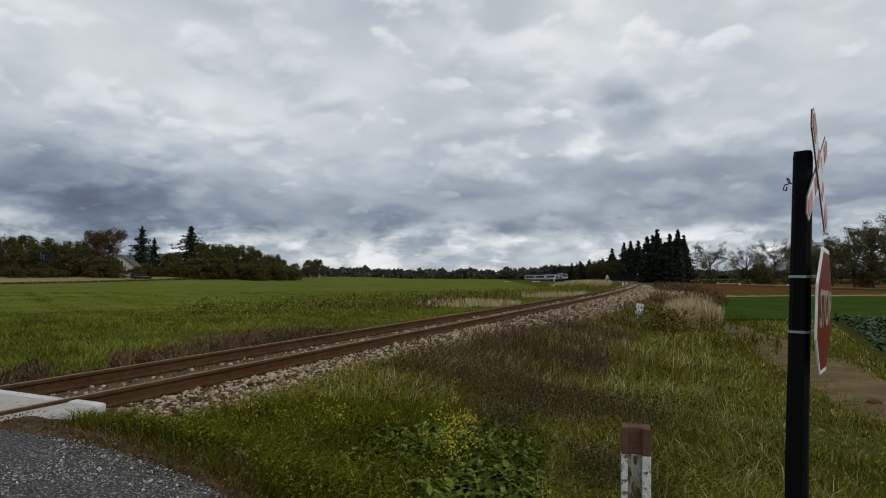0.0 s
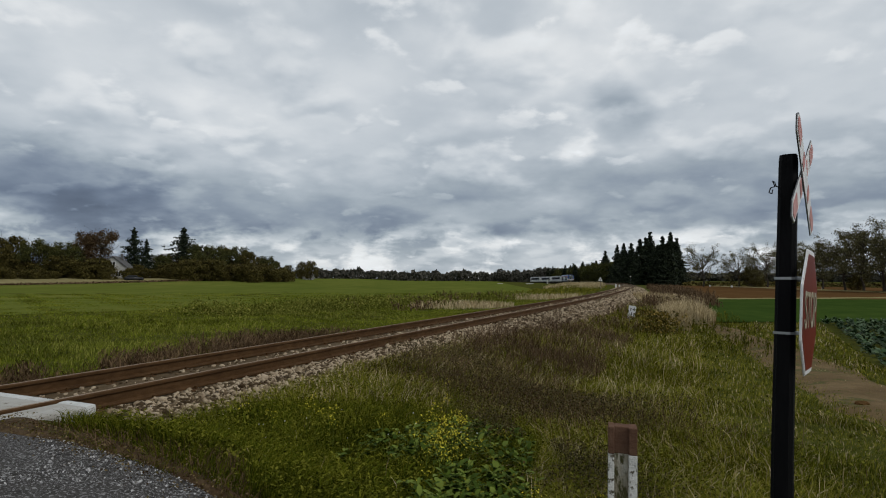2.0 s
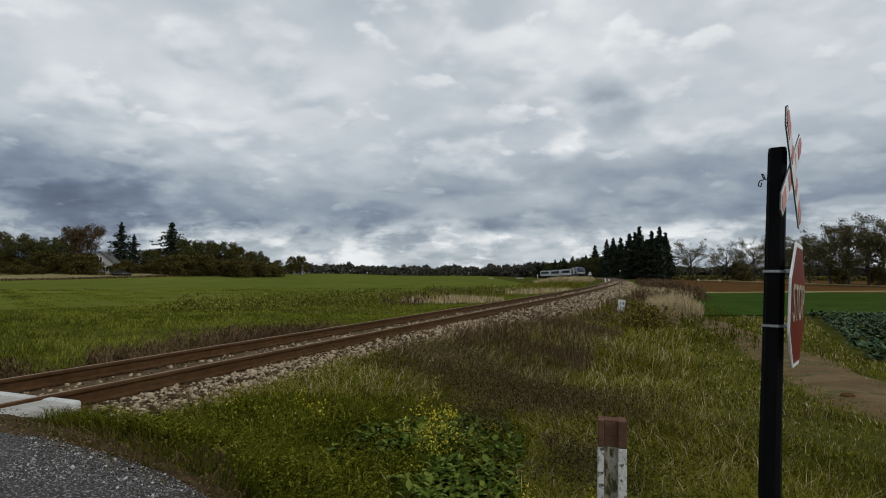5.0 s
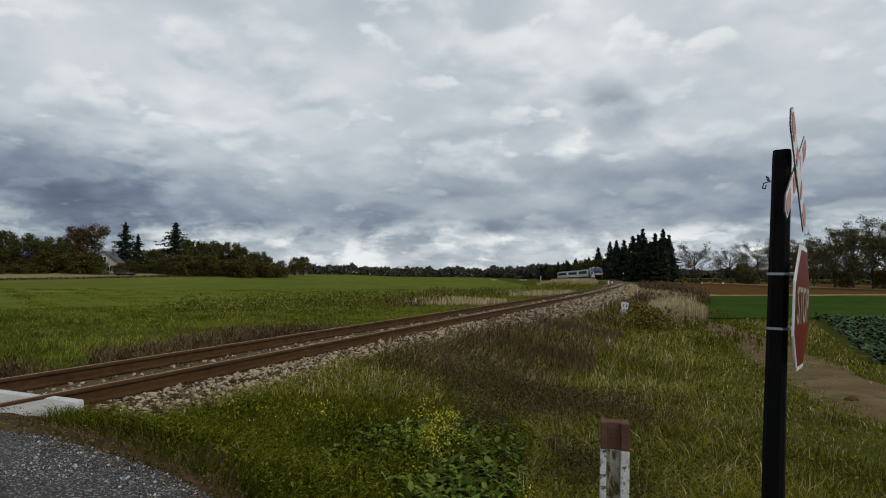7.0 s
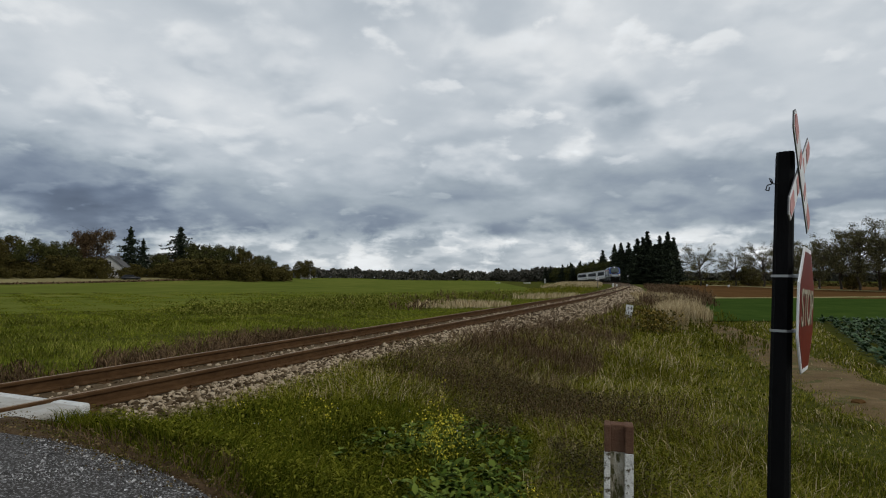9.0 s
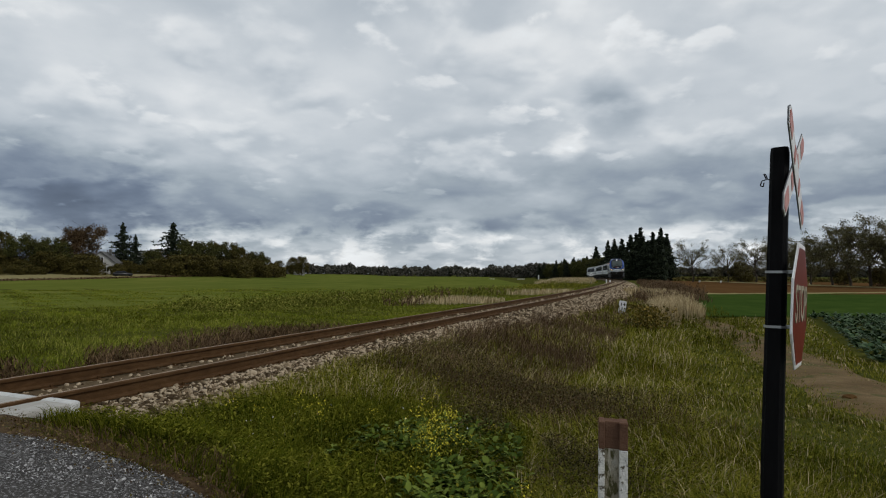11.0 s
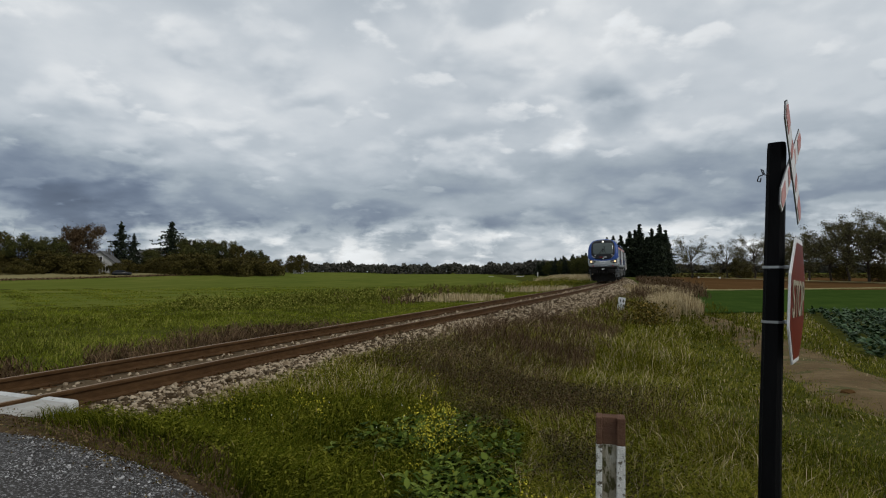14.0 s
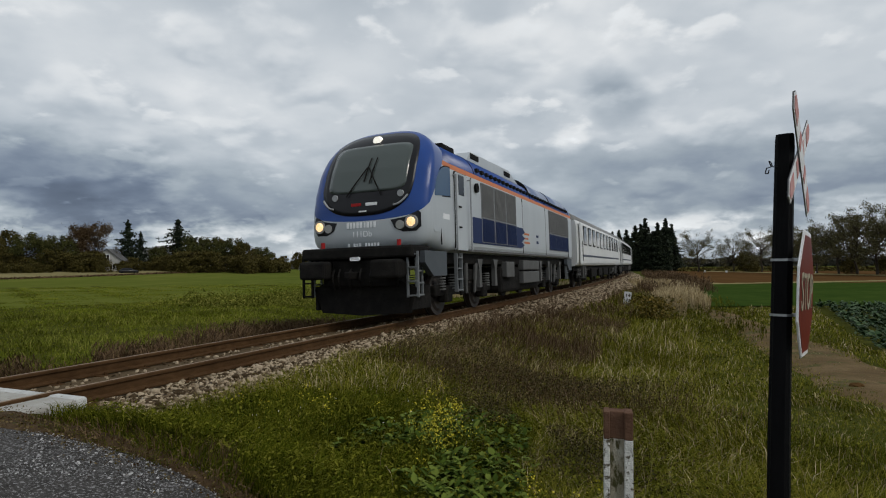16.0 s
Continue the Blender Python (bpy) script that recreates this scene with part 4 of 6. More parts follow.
    for p in protos:
        for o in (*p.children_recursive, p):
            bpy.data.objects.remove(o)

    # distant woods and a low ridge, each one mass of foliage
    r2 = np.random.default_rng(9)
    def wood(name, label, h0, h1, dist, top, n, size, leaf, depth=30):
        hd = np.radians(h0 + (h1 - h0) * r2.random(n))
        d = dist + depth * r2.random(n)
        knots = np.radians(np.arange(h0 - 1, h1 + 1, 0.55))
        fineknots = np.radians(np.arange(h0 - 1, h1 + 1, 0.16))
        crest = top * (0.45 + 0.35 * np.interp(hd, knots, r2.random(len(knots)) ** 1.4) + 0.18 * np.interp(hd, fineknots, r2.random(len(fineknots))) + 0.05 * r2.random(n))
        z = height(np.sin(hd) * d, np.cos(hd) * d) + np.maximum(0.3, crest) * r2.random(n) ** 0.6
        V, F = leaf_quads(np.stack([np.sin(hd) * d, np.cos(hd) * d, z], 1), size, r2)
        tagged(new(name, tri_mesh(name, V, F, LEAF[leaf])), label, "woodland", kind="stuff")
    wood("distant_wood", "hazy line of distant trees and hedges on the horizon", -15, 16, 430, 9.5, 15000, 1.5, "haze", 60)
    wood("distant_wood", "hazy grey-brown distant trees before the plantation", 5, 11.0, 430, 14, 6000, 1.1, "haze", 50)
    f = r2.random(15000)
    s, u = 203 + 190 * f, 13 + (1 - f) ** 1.5 * 12 + 14 * r2.random(15000)
    x, y, h = np.interp(s, LS, LX), np.interp(s, LS, LY), np.interp(s, LS, LH)
    x, y = x + u * np.cos(h), y - u * np.sin(h)
    keep = np.degrees(np.arctan2(x, y)) < 21.9
    x, y, f = x[keep], y[keep], f[keep]
    V, F = leaf_quads(np.stack([x, y, height(x, y) + (11.5 - 4 * f) * r2.random(len(x)) ** 0.7], 1), 0.85, r2)
    tagged(new("forest_edge", tri_mesh("forest_edge", V, F, LEAF["spruce"])), "dark undergrowth along the spruce plantation", "woodland", kind="stuff")
    wood("distant_hedge", "dark hedge beneath the avenue trees", 22.5, 46, 205, 1.7, 3600, 0.6, "olive", 30)
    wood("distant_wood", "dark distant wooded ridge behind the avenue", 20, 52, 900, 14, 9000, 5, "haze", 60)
    wood("garden_undergrowth", "dark undergrowth beneath the garden trees", -44, -31.0, 176, 5.0, 13000, 0.42, "olive", 26)
    wood("garden_undergrowth", "dark undergrowth beneath the garden trees", -26.4, -15, 176, 5.0, 12000, 0.42, "olive", 26)


# ---------------------------------------------------------------- houses and a parked car across the field
M_WALL = material("pale_render", [(0.30, 0.295, 0.27), (0.38, 0.375, 0.35), (0.46, 0.45, 0.43)], 0.8, 0.9)
M_ROOF = material("grey_roof_tiles", [(0.07, 0.07, 0.072), (0.11, 0.108, 0.105), (0.15, 0.145, 0.14)], 2, 0.8, bump=0.5)
M_DARKGLASS = glass("dark_window_glass", (0.015, 0.017, 0.02))
M_CARPAINT = material("black_car_paint", [(0.008, 0.008, 0.01), (0.014, 0.014, 0.016)], 3, 0.3, spec=0.6)
M_TYRE = material("black_rubber", [(0.012, 0.012, 0.012), (0.02, 0.02, 0.02)], 6, 0.85)


def house(hd, dist, w, d, wall_h, roof_h, turn, label):
    x, y = away(hd, dist)
    t = thing("house", label, "house", m=pose(x, y, hgt(x, y) - 0.1, 0, 0, turn))
    bm = BM()
    prism(bm, [(-w / 2, 0), (w / 2, 0), (w / 2, wall_h), (0, wall_h + roof_h), (-w / 2, wall_h)], d, Matrix.Translation((0, -d / 2, 0)))
    part("wall", bm, M_WALL, t)
    for sx in (-1, 1):
        bm = BM()
        prism(bm, [(sx * (w / 2 + 0.5), wall_h - 0.42), (0, wall_h + roof_h + 0.02), (0, wall_h + roof_h + 0.25), (sx * (w / 2 + 0.55), wall_h - 0.2)], d + 0.8, Matrix.Translation((0, -d / 2 - 0.4, 0)))
        part("roof", bm, M_ROOF, t)
    bm = BM()
    box(bm, (w * 0.18, 0, wall_h + roof_h + 0.2), (0.6, 0.6, 1.4), 0.03)
    part("chimney", bm, M_ROOF, t)
    for cx, cz in ((-w * 0.24, wall_h * 0.5), (w * 0.2, wall_h * 0.5), (0, wall_h + roof_h * 0.32)):
        bm = BM()
        box(bm, (cx, -d / 2 - 0.03, cz), (1.3, 0.12, 1.4), 0.02)
        win = part("window", bm, M_SIGNWHITE, t)
        for k in (-0.3, 0.3):
            bm = BM()
            box(bm, (cx + k, -d / 2 - 0.08, cz), (0.5, 0.05, 1.2), 0)
            part("pane", bm, M_DARKGLASS, win)
    return t


def parked_car(hd, dist):
    x, y = away(hd, dist)
    t = thing("parked_car", "dark parked car at the far edge of the field", "car", m=pose(x, y, hgt(x, y), 0, 0, 28))
    bm = BM()
    prism(bm, [(-2.1, 0.35), (2.1, 0.35), (2.15, 0.75), (1.9, 0.95), (1.0, 1.0), (0.45, 1.48), (-1.3, 1.5), (-1.95, 1.0), (-2.15, 0.85)], 1.7, Matrix.Translation((0, -0.85, 0)))
    bmesh.ops.bevel(bm, geom=bm.edges[:], offset=0.05, segments=2, affect="EDGES")
    part("body", bm, M_CARPAINT, t, smooth=True)
    for y0 in (-0.862, 0.862):
        bm = BM()
        prism(bm, [(0.85, 1.02), (0.38, 1.4), (-1.2, 1.42), (-1.65, 1.02)], 0.006, Matrix.Translation((0, y0 - 0.003, 0)))
        part("side_window", bm, M_DARKGLASS, t)
        for x0 in (-1.35, 1.35):
            bm = BM()
            tube(bm, (x0, y0 * 0.8, 0.33), (x0, y0 * 1.02, 0.33), 0.33, n=16)
            part("wheel", bm, M_TYRE, t)


trees()
house(-29.3, 174, 7.0, 8, 3.0, 2.9, 18, "pale rendered house with a grey gable roof among garden trees")
house(-26.0, 210, 8, 9, 4.4, 3.0, -20, "pale house partly hidden behind firs")
house(-12.75, 252, 4.2, 5, 4.2, 2.4, 10, "small white house at the end of the garden trees")
parked_car(-27.9, 160)

# ---------------------------------------------------------------- grasses and herbs
G_FRESH = material("fresh_grass_blades", [(0.040, 0.051, 0.004), (0.077, 0.089, 0.007), (0.145, 0.145, 0.016)], 1.3, 0.9, island=0.8, spec=0.0)
G_FIELDGRASS = material("bright_field_grass_blades", [(0.092, 0.116, 0.010), (0.136, 0.158, 0.015), (0.20, 0.205, 0.028)], 0.35, 0.9, island=0.6, spec=0.0)
G_OLIVE = material("olive_grass_blades", [(0.070, 0.076, 0.008), (0.130, 0.134, 0.014), (0.24, 0.215, 0.036)], 1.1, 0.9, island=0.9, spec=0.0)
G_DRY = material("bleached_dry_grass", [(0.27, 0.20, 0.095), (0.43, 0.34, 0.18), (0.58, 0.47, 0.29)], 1.5, 0.85, island=0.8, spec=0.2)
G_BROWN = material("dead_brown_weeds", [(0.050, 0.029, 0.014), (0.096, 0.058, 0.029), (0.155, 0.100, 0.053)], 1.5, 0.9, island=0.9, spec=0.15)
G_HERB = material("green_herb_leaves", [(0.031, 0.052, 0.006), (0.060, 0.092, 0.011), (0.125, 0.160, 0.028)], 1.2, 0.75, island=0.9, spec=0.05)
G_DARKHERB = material("dark_herb_leaves", [(0.044, 0.048, 0.006), (0.080, 0.084, 0.009), (0.135, 0.130, 0.018)], 0.9, 0.9, island=0.8, spec=0.0)
G_WEED = material("field_edge_weed_leaves", [(0.074, 0.086, 0.013), (0.132, 0.146, 0.022), (0.22, 0.215, 0.046)], 0.5, 0.9, island=0.8, spec=0.0)
G_YELLOW = material("yellow_petals", [(0.50, 0.42, 0.03), (0.62, 0.55, 0.05)], 8, 0.7)
G_WHITE = material("white_petals", [(0.6, 0.6, 0.56), (0.75, 0.75, 0.7)], 8, 0.7)
G_CABBAGE = material("blue_green_cabbage_leaves", [(0.018, 0.040, 0.014), (0.038, 0.072, 0.028), (0.085, 0.125, 0.062)], 2.5, 0.6, island=0.8, spec=0.1)
G_LITTER = material("mixed_leaf_litter", [(0.05, 0.028, 0.012), (0.085, 0.070, 0.018), (0.17, 0.125, 0.06)], 9, 0.9, island=1.0, spec=0.0)
G_GRAVEL = material("pale_gravel", [(0.10, 0.097, 0.095), (0.27, 0.265, 0.26), (0.5, 0.49, 0.48)], 9, 0.9, island=1.0)
G_BUSH = material("yellow_brown_bush_leaves", [(0.05, 0.045, 0.01), (0.10, 0.075, 0.015), (0.20, 0.14, 0.03)], 2, 0.8, island=1.0)
G_BRAMBLE = material("dark_bramble_leaves", [(0.036, 0.030, 0.012), (0.066, 0.052, 0.020), (0.12, 0.09, 0.036)], 2, 0.8, island=0.9)
RNG = np.random.default_rng(21)


def blades(x, y, h, w, lean=0.5, base=0.0):
    """Tapered bent blades, three triangles each."""
    n = len(x)
    z = height(x, y) + base - 0.02
    # neighbours lean the same way, so that the blades lie in tussocks
    a = RNG.random(n) * 6.283
    b = 3.4 * wave(x * 0.9, y * 0.9, 9) + 1.6 * wave(x * 3.1, y * 3.1, 4) + RNG.normal(size=n) * 1.25
    l = h * lean * (0.3 + RNG.random(n))
    dx, dy = np.cos(b) * l, np.sin(b) * l
    wx, wy = np.cos(a) * w / 2, np.sin(a) * w / 2
    O = np.stack([x, y, z], 1)
    W = np.stack([wx, wy, 0 * wx], 1)
    mid = np.stack([dx * 0.35, dy * 0.35, h * 0.62], 1)
    tip = np.stack([dx, dy, h * (1.0 - 0.25 * lean)], 1)
    V = np.stack([O - W, O + W, O + mid - W * 0.75, O + mid + W * 0.75, O + tip], 1)
    F = np.array([(0, 1, 2), (1, 3, 2), (2, 3, 4)])[None] + (np.arange(n) * 5)[:, None, None]
    return V.reshape(-1, 3), F.reshape(-1, 3)


def merge(*vf):
    V, F, k = [], [], 0
    for v, f in vf:
        V.append(v)
        F.append(f + k)
        k += len(v)
    return np.concatenate(V), np.concatenate(F)


def polar(n, h0, h1, r0, r1):
    """Points spread evenly by heading and by the logarithm of the distance."""
    a = np.radians(h0 + (h1 - h0) * RNG.random(n))
    r = r0 * (r1 / r0) ** RNG.random(n)
    return r * np.sin(a), r * np.cos(a), r


def road_mask(x, y):
    e = np.array(ROAD_EDGE)
    return y < np.interp(x, e[:, 0], e[:, 1]) - 0.06 + 0.10 * wave(x * 4, y * 3)


def dirt_mask(x, y):
    return dirt_off(x, y) < 0.95 + 0.2 * wave(x * 2, y * 2)


def dirt_off(x, y):
    """Distance from the dirt track's middle, as a share of its half width."""
    best = np.full(len(x), 99.0)
    for (ax, ay), (bx, by), w0, w1 in zip(DIRT_LINE, DIRT_LINE[1:], DIRT_WIDTH, DIRT_WIDTH[1:]):
        f = np.clip(((x - ax) * (bx - ax) + (y - ay) * (by - ay)) / ((bx - ax) ** 2 + (by - ay) ** 2), 0, 1)
        best = np.minimum(best, np.hypot(x - ax - f * (bx - ax), y - ay - f * (by - ay)) / (w0 + (w1 - w0) * f))
    return best


def right_fields(x, y):
    return ((y > 27.8) & (x > 12.4 + (y - 28) * 0.46)) | ((x > 10.0 + (y - 13.6) * 0.55 + 0.2) & (y > 12.5) & (y < 28.5) & (x > 10.2))


def stuff(name, vf, mat, label, category="grass"):
    return tagged(new(name, tri_mesh(name, *vf, mat)), label, category, kind="stuff")


def scatter_all():
    x, y, r = polar(520000, -44, 47, 2.4, 75)
    s, u, _ = line_coords(x, y)
    edge_r = 1.42 + 1.4 * smoothstep(-5, 18, s) + 0.16 * wave(x * 1.5, y * 1.5)
    ok = (((u > edge_r) | (u < -2.0 + 0.2 * wave(x, y, 4))) & ~road_mask(x, y) & ~right_fields(x, y))
    ok &= ~((s < -9.75) & (u > 0) & (u < 1.35))
    on_dirt = dirt_mask(x, y)
    mid_off = np.minimum(dirt_off(x, y), 1.2)
    ok &= ~on_dirt | (RNG.random(len(x)) < 0.06 + 0.8 * mid_off ** 3 + 0.45 * np.clip(wave(x * 1.6, y * 0.8, 8), 0, 1) ** 1.5)
    x, y, r, s, u, on_dirt = (a[ok] for a in (x, y, r, s, u, on_dirt))
    n = len(x)
    right = u > 0
    w = np.maximum(0.0058, r * 0.00080) * (0.7 + 0.7 * RNG.random(n))
    patchy = wave(x * 0.5, y * 0.5, 1) + 0.6 * wave(x * 1.4, y * 1.4, 5)
    rnd = RNG.random(n)
    # kinds: fresh by the lane and beyond the line, olive on the right, dead weeds along the ballast, dry tufts
    verge = right & (x < 0.75 + 0.25 * wave(x * 2, y * 2, 3)) & (r < 7.0)
    weedy = right & (u < 4.6 - 0.07 * s) & (u > edge_r[ok] - 0.2) & (s > -5) & (s < 24) & ~((r < 6.4))
    brown = (weedy & (rnd < 0.16 + 0.2 * patchy)) | (~right & (u > -4.0) & (s < 2) & (rnd < 0.35)) | (~right & (u > -3.2) & (rnd < 0.3)) | (right & (s > 26) & (u < 9) & (u > 2.6) & (rnd < 0.55))
    dry = ~brown & ((right & (rnd > np.where(verge, 0.999, np.where(r < 7, 0.975, 0.92)) - np.where(verge, 0.0, 0.05) * patchy)))
    fresh = ~brown & ~dry & ((~right) | (verge & (patchy + rnd > -0.1)) | ((x > 3) & (r < 8) & (rnd < 0.6)))
    olive = ~brown & ~dry & ~fresh
    hgt_f = (0.65 + 0.7 * RNG.random(n)) * np.where(on_dirt, 0.5, 1.0)
    tall = np.where(right, 0.26 + 0.09 * np.clip(patchy, -1, 1), 0.085 + 0.03 * np.clip(patchy, -1, 1)) * np.clip(0.75 + r / 40, 0.75, 1.25)
    tall = np.where(verge, 0.16 + 0.06 * patchy, tall)
    tall = np.where(right & (x > 3.2) & (r < 9.0), 0.15, tall)
    by_dirt = (dirt_off(x, y) < 2.2) | ((x > np.interp(y, (4, 10, 28), (6.5, 7.3, 12.4))) & (y > 5))
    tall = np.where(right & by_dirt & (y > 4), tall * 0.32, tall)
    tall = np.where(right & ~verge & ~by_dirt, tall * np.where(r < 9, 0.62, 0.85), tall)
    e = np.array(ROAD_EDGE)
    by_road = right & (y < np.interp(x, e[:, 0], e[:, 1]) + 0.38 + 0.25 * wave(x * 3, y * 3)) & (r < 9)
    tall = np.where(by_road, tall * 0.5, tall)
    swap = by_road & (rnd < 0.15)
    brown, fresh, olive = brown | swap, fresh & ~swap, olive & ~swap

    def sel(m, f, lean):
        return blades(x[m], y[m], np.maximum(0.05, tall[m] * hgt_f[m] * f), w[m], lean, 0.05 * on_dirt[m])
    stuff("grass", sel(fresh & right, 1.0, 0.7), G_FRESH, "fresh green grass blades on the verge")
    stuff("grass", sel(fresh & ~right, 1.0, 0.8), G_FIELDGRASS, "bright green grass beyond the railway")
    stuff("grass", sel(olive, 1.15, 0.8), G_OLIVE, "olive tussocky grass on the railway bank")
    stuff("dry_grass", sel(dry, 1.35, 0.6), G_DRY, "scattered bleached dry grass stalks", "dry grass")
    stuff("dead_weeds", sel(brown, 1.5, 0.55), G_BROWN, "dead brown weed stalks along the ballast", "weeds")


def herbs():
    def leaves(x, y, z0, size, mat, name, label, category, spread=0.3, seed=1):
        rng = np.random.default_rng(seed)
        n = len(x)
        a = rng.random(n) * 6.283
        l, w = size * (0.6 + 0.8 * rng.random(n)), size * spread * (0.7 + 0.65 * rng.random(n))
        up = rng.random(n) * 0.9 + 0.05
        O = np.stack([x, y, height(x, y) + z0], 1)
        D = np.stack([np.cos(a) * np.cos(up), np.sin(a) * np.cos(up), np.sin(up)], 1)
        S = np.stack([-np.sin(a), np.cos(a), 0 * a], 1) * w[:, None]
        N_ = np.cross(D, S / w[:, None])
        m1, m2 = O + D * (l * 0.35)[:, None] + N_ * (l * 0.04)[:, None], O + D * (l * 0.72)[:, None] - N_ * (l * 0.02)[:, None]
        tip = O + D * l[:, None] - N_ * (l * 0.22)[:, None]
        V = np.stack([O, m1 - S, m1 - N_ * (l * 0.06)[:, None], m1 + S, m2 - S * 0.8, m2 - N_ * (l * 0.05)[:, None], m2 + S * 0.8, tip], 1)
        F = np.array([(0, 1, 2), (0, 2, 3), (1, 4, 2), (2, 4, 5), (2, 5, 3), (3, 5, 6), (4, 7, 5), (5, 7, 6)])[None] + (np.arange(n) * 8)[:, None, None]
        stuff(name, (V.reshape(-1, 3), F.reshape(-1, 3)), mat, label, category)

    # broad-leaved herbs on the verge, gathered in plants
    k = 300
    cx, cy, r = polar(k * 4, -17, 8, 3.4, 6.2)
    s, u, _ = line_coords(cx, cy)
    m = ~road_mask(cx, cy - 0.3) & (u > 2.3) & (wave(cx * 0.9, cy * 0.9, 7) + 0.6 * wave(cx * 3.5, cy * 3.5, 5) > 0.1 * RNG.normal(size=len(cx)))
    cx, cy = cx[m][:k], cy[m][:k]
    per = 14
    px = np.repeat(cx, per) + RNG.normal(size=len(cx) * per) * 0.03
    py = np.repeat(cy, per) + RNG.normal(size=len(cx) * per) * 0.03
    leaves(px, py, 0.02 + 0.18 * RNG.random(len(px)), 0.038 + 0.045 * RNG.random(len(px)), G_HERB, "herbs", "broad-leaved green herbs crowding the verge", "herbs", seed=3)
    x, y, r = polar(34000, -30, 14, 3.0, 8.0)
    s, u, _ = line_coords(x, y)
    m = ~road_mask(x, y - 0.45) & (u > 2.0) & (x < 0.6) & (RNG.random(len(x)) < 0.5) & (wave(x * 1.3, y * 1.3, 6) + 0.7 * wave(x * 4, y * 4, 2) > -0.25)
    x, y = x[m], y[m]
    leaves(x, y, 0.02 + 0.15 * RNG.random(len(x)), 0.06, G_FRESH, "herbs", "lush narrow green leaves on the verge", "herbs", spread=0.11, seed=6)
    # small-leaved clutter
    x, y, r = polar(46000, -32, 36, 3.0, 26)
    s, u, _ = line_coords(x, y)
    m = ~road_mask(x, y - 0.25) & (u > 1.9 + 0.08 * np.clip(s + 5, 0, 12)) & ~dirt_mask(x, y) & ~right_fields(x, y) & ((x < 2.2) | (RNG.random(len(x)) < 0.3))
    x, y, r = x[m], y[m], r[m]
    leaves(x, y, 0.03 + 0.18 * RNG.random(len(x)), 0.016 + r * 0.0030, G_DARKHERB, "herbs", "small-leaved dark green weeds between the grass", "herbs", seed=4)

    # flowering stalks: yellow mustard and a few white heads
    fx = np.concatenate([-0.03 + RNG.normal(size=44) * 0.10, -0.2 + RNG.normal(size=12) * 0.5, 0.68 + RNG.normal(size=12) * 0.10, -1.4 + RNG.normal(size=8) * 0.5])
    fy = np.concatenate([5.0 + RNG.normal(size=44) * 0.4, 4.9 + RNG.normal(size=12) * 0.5, 3.5 + RNG.normal(size=12) * 0.2, 5.6 + RNG.normal(size=8) * 0.4])
    fh = 0.22 + 0.22 * RNG.random(len(fx))
    fh[:14] += 0.22
    stuff("flower_stalks", blades(fx, fy, fh, np.full(len(fx), 0.007), 0.15), G_HERB, "thin green flower stalks on the verge", "flowers")
    z = height(fx, fy)
    heads = []
    for ox, oy, oz in ((0, 0, 0), (0.02, 0.01, -0.015), (-0.02, 0.015, -0.02), (0.005, -0.02, -0.03), (0.03, -0.015, -0.045), (-0.028, -0.01, -0.05)):
        heads.append(np.stack([fx + ox * 1.2, fy + oy, z + fh * 0.96 + oz], 1))
    H = np.concatenate(heads)
    H = np.concatenate([H, H, H]) + RNG.normal(size=(len(H) * 3, 3)) * 0.020
    stuff("yellow_flowers", leaf_quads(H, 0.010, np.random.default_rng(3)), G_YELLOW, "small yellow mustard flowers on the verge", "flowers")
    wx, wy = RNG.normal(size=26) * 0.7 - 0.6, 5.6 + RNG.normal(size=26) * 0.5
    stuff("white_flowers", leaf_quads(np.stack([wx, wy, height(wx, wy) + 0.24], 1), 0.012, np.random.default_rng(5)), G_WHITE, "few small white flowers in the verge", "flowers")

    # tall brown weed clumps with side twigs along the ballast
    def weeds(n, s0, s1, u0, u1, h, mat, name, label, width=0.006, dens=None, seed=1):
        rng = np.random.default_rng(seed)
        s = s0 + (s1 - s0) * rng.random(n)
        u = u0 + (u1 - u0) * rng.random(n)
        x, y, hh = np.interp(s, LS, LX), np.interp(s, LS, LY), np.interp(s, LS, LH)
        x, y = x + u * np.cos(hh), y - u * np.sin(hh)
        m = wave(x * 0.8, y * 0.8, seed) > (-0.2 if dens is None else dens)
        x, y = x[m], y[m]
        H_ = h * (0.45 + 0.75 * rng.random(len(x))) * (0.8 + 0.35 * wave(x * 0.6, y * 0.6, seed + 2))
        H_ = np.maximum(H_, 0.1)
        w = np.full(len(x), width)
        out = [blades(x, y, H_, w, 0.3)]
        for k in range(5):
            f = 0.25 + 0.7 * rng.random(len(x))
            out.append(blades(x + rng.normal(size=len(x)) * 0.03, y + rng.normal(size=len(x)) * 0.03, H_ * (0.22 + 0.2 * rng.random(len(x))), w * 1.1, 1.1, H_ * f))
        stuff(name, merge(*out), mat, label, "weeds")
    weeds(3400, -3.2, 6.0, 2.1, 5.0, 0.56, G_BROWN, "dead_weeds", "tall dead brown weeds beside the ballast", 0.006, -0.5, 2)
    weeds(2600, -6, 0, 1.7, 2.7, 0.20, G_BROWN, "dead_weeds", "low purplish weeds at the ballast's foot", 0.006, -0.6, 3)
    weeds(1300, 6, 30, 2.7, 4.8, 0.45, G_BROWN, "dead_weeds", "brown weeds on the railway bank", 0.012, -0.2, 4)
    weeds(4600, -14, 1, -4.8, -2.1, 0.42, G_BROWN, "dead_weeds", "dark dead weeds beyond the rails", 0.012, -0.6, 5)
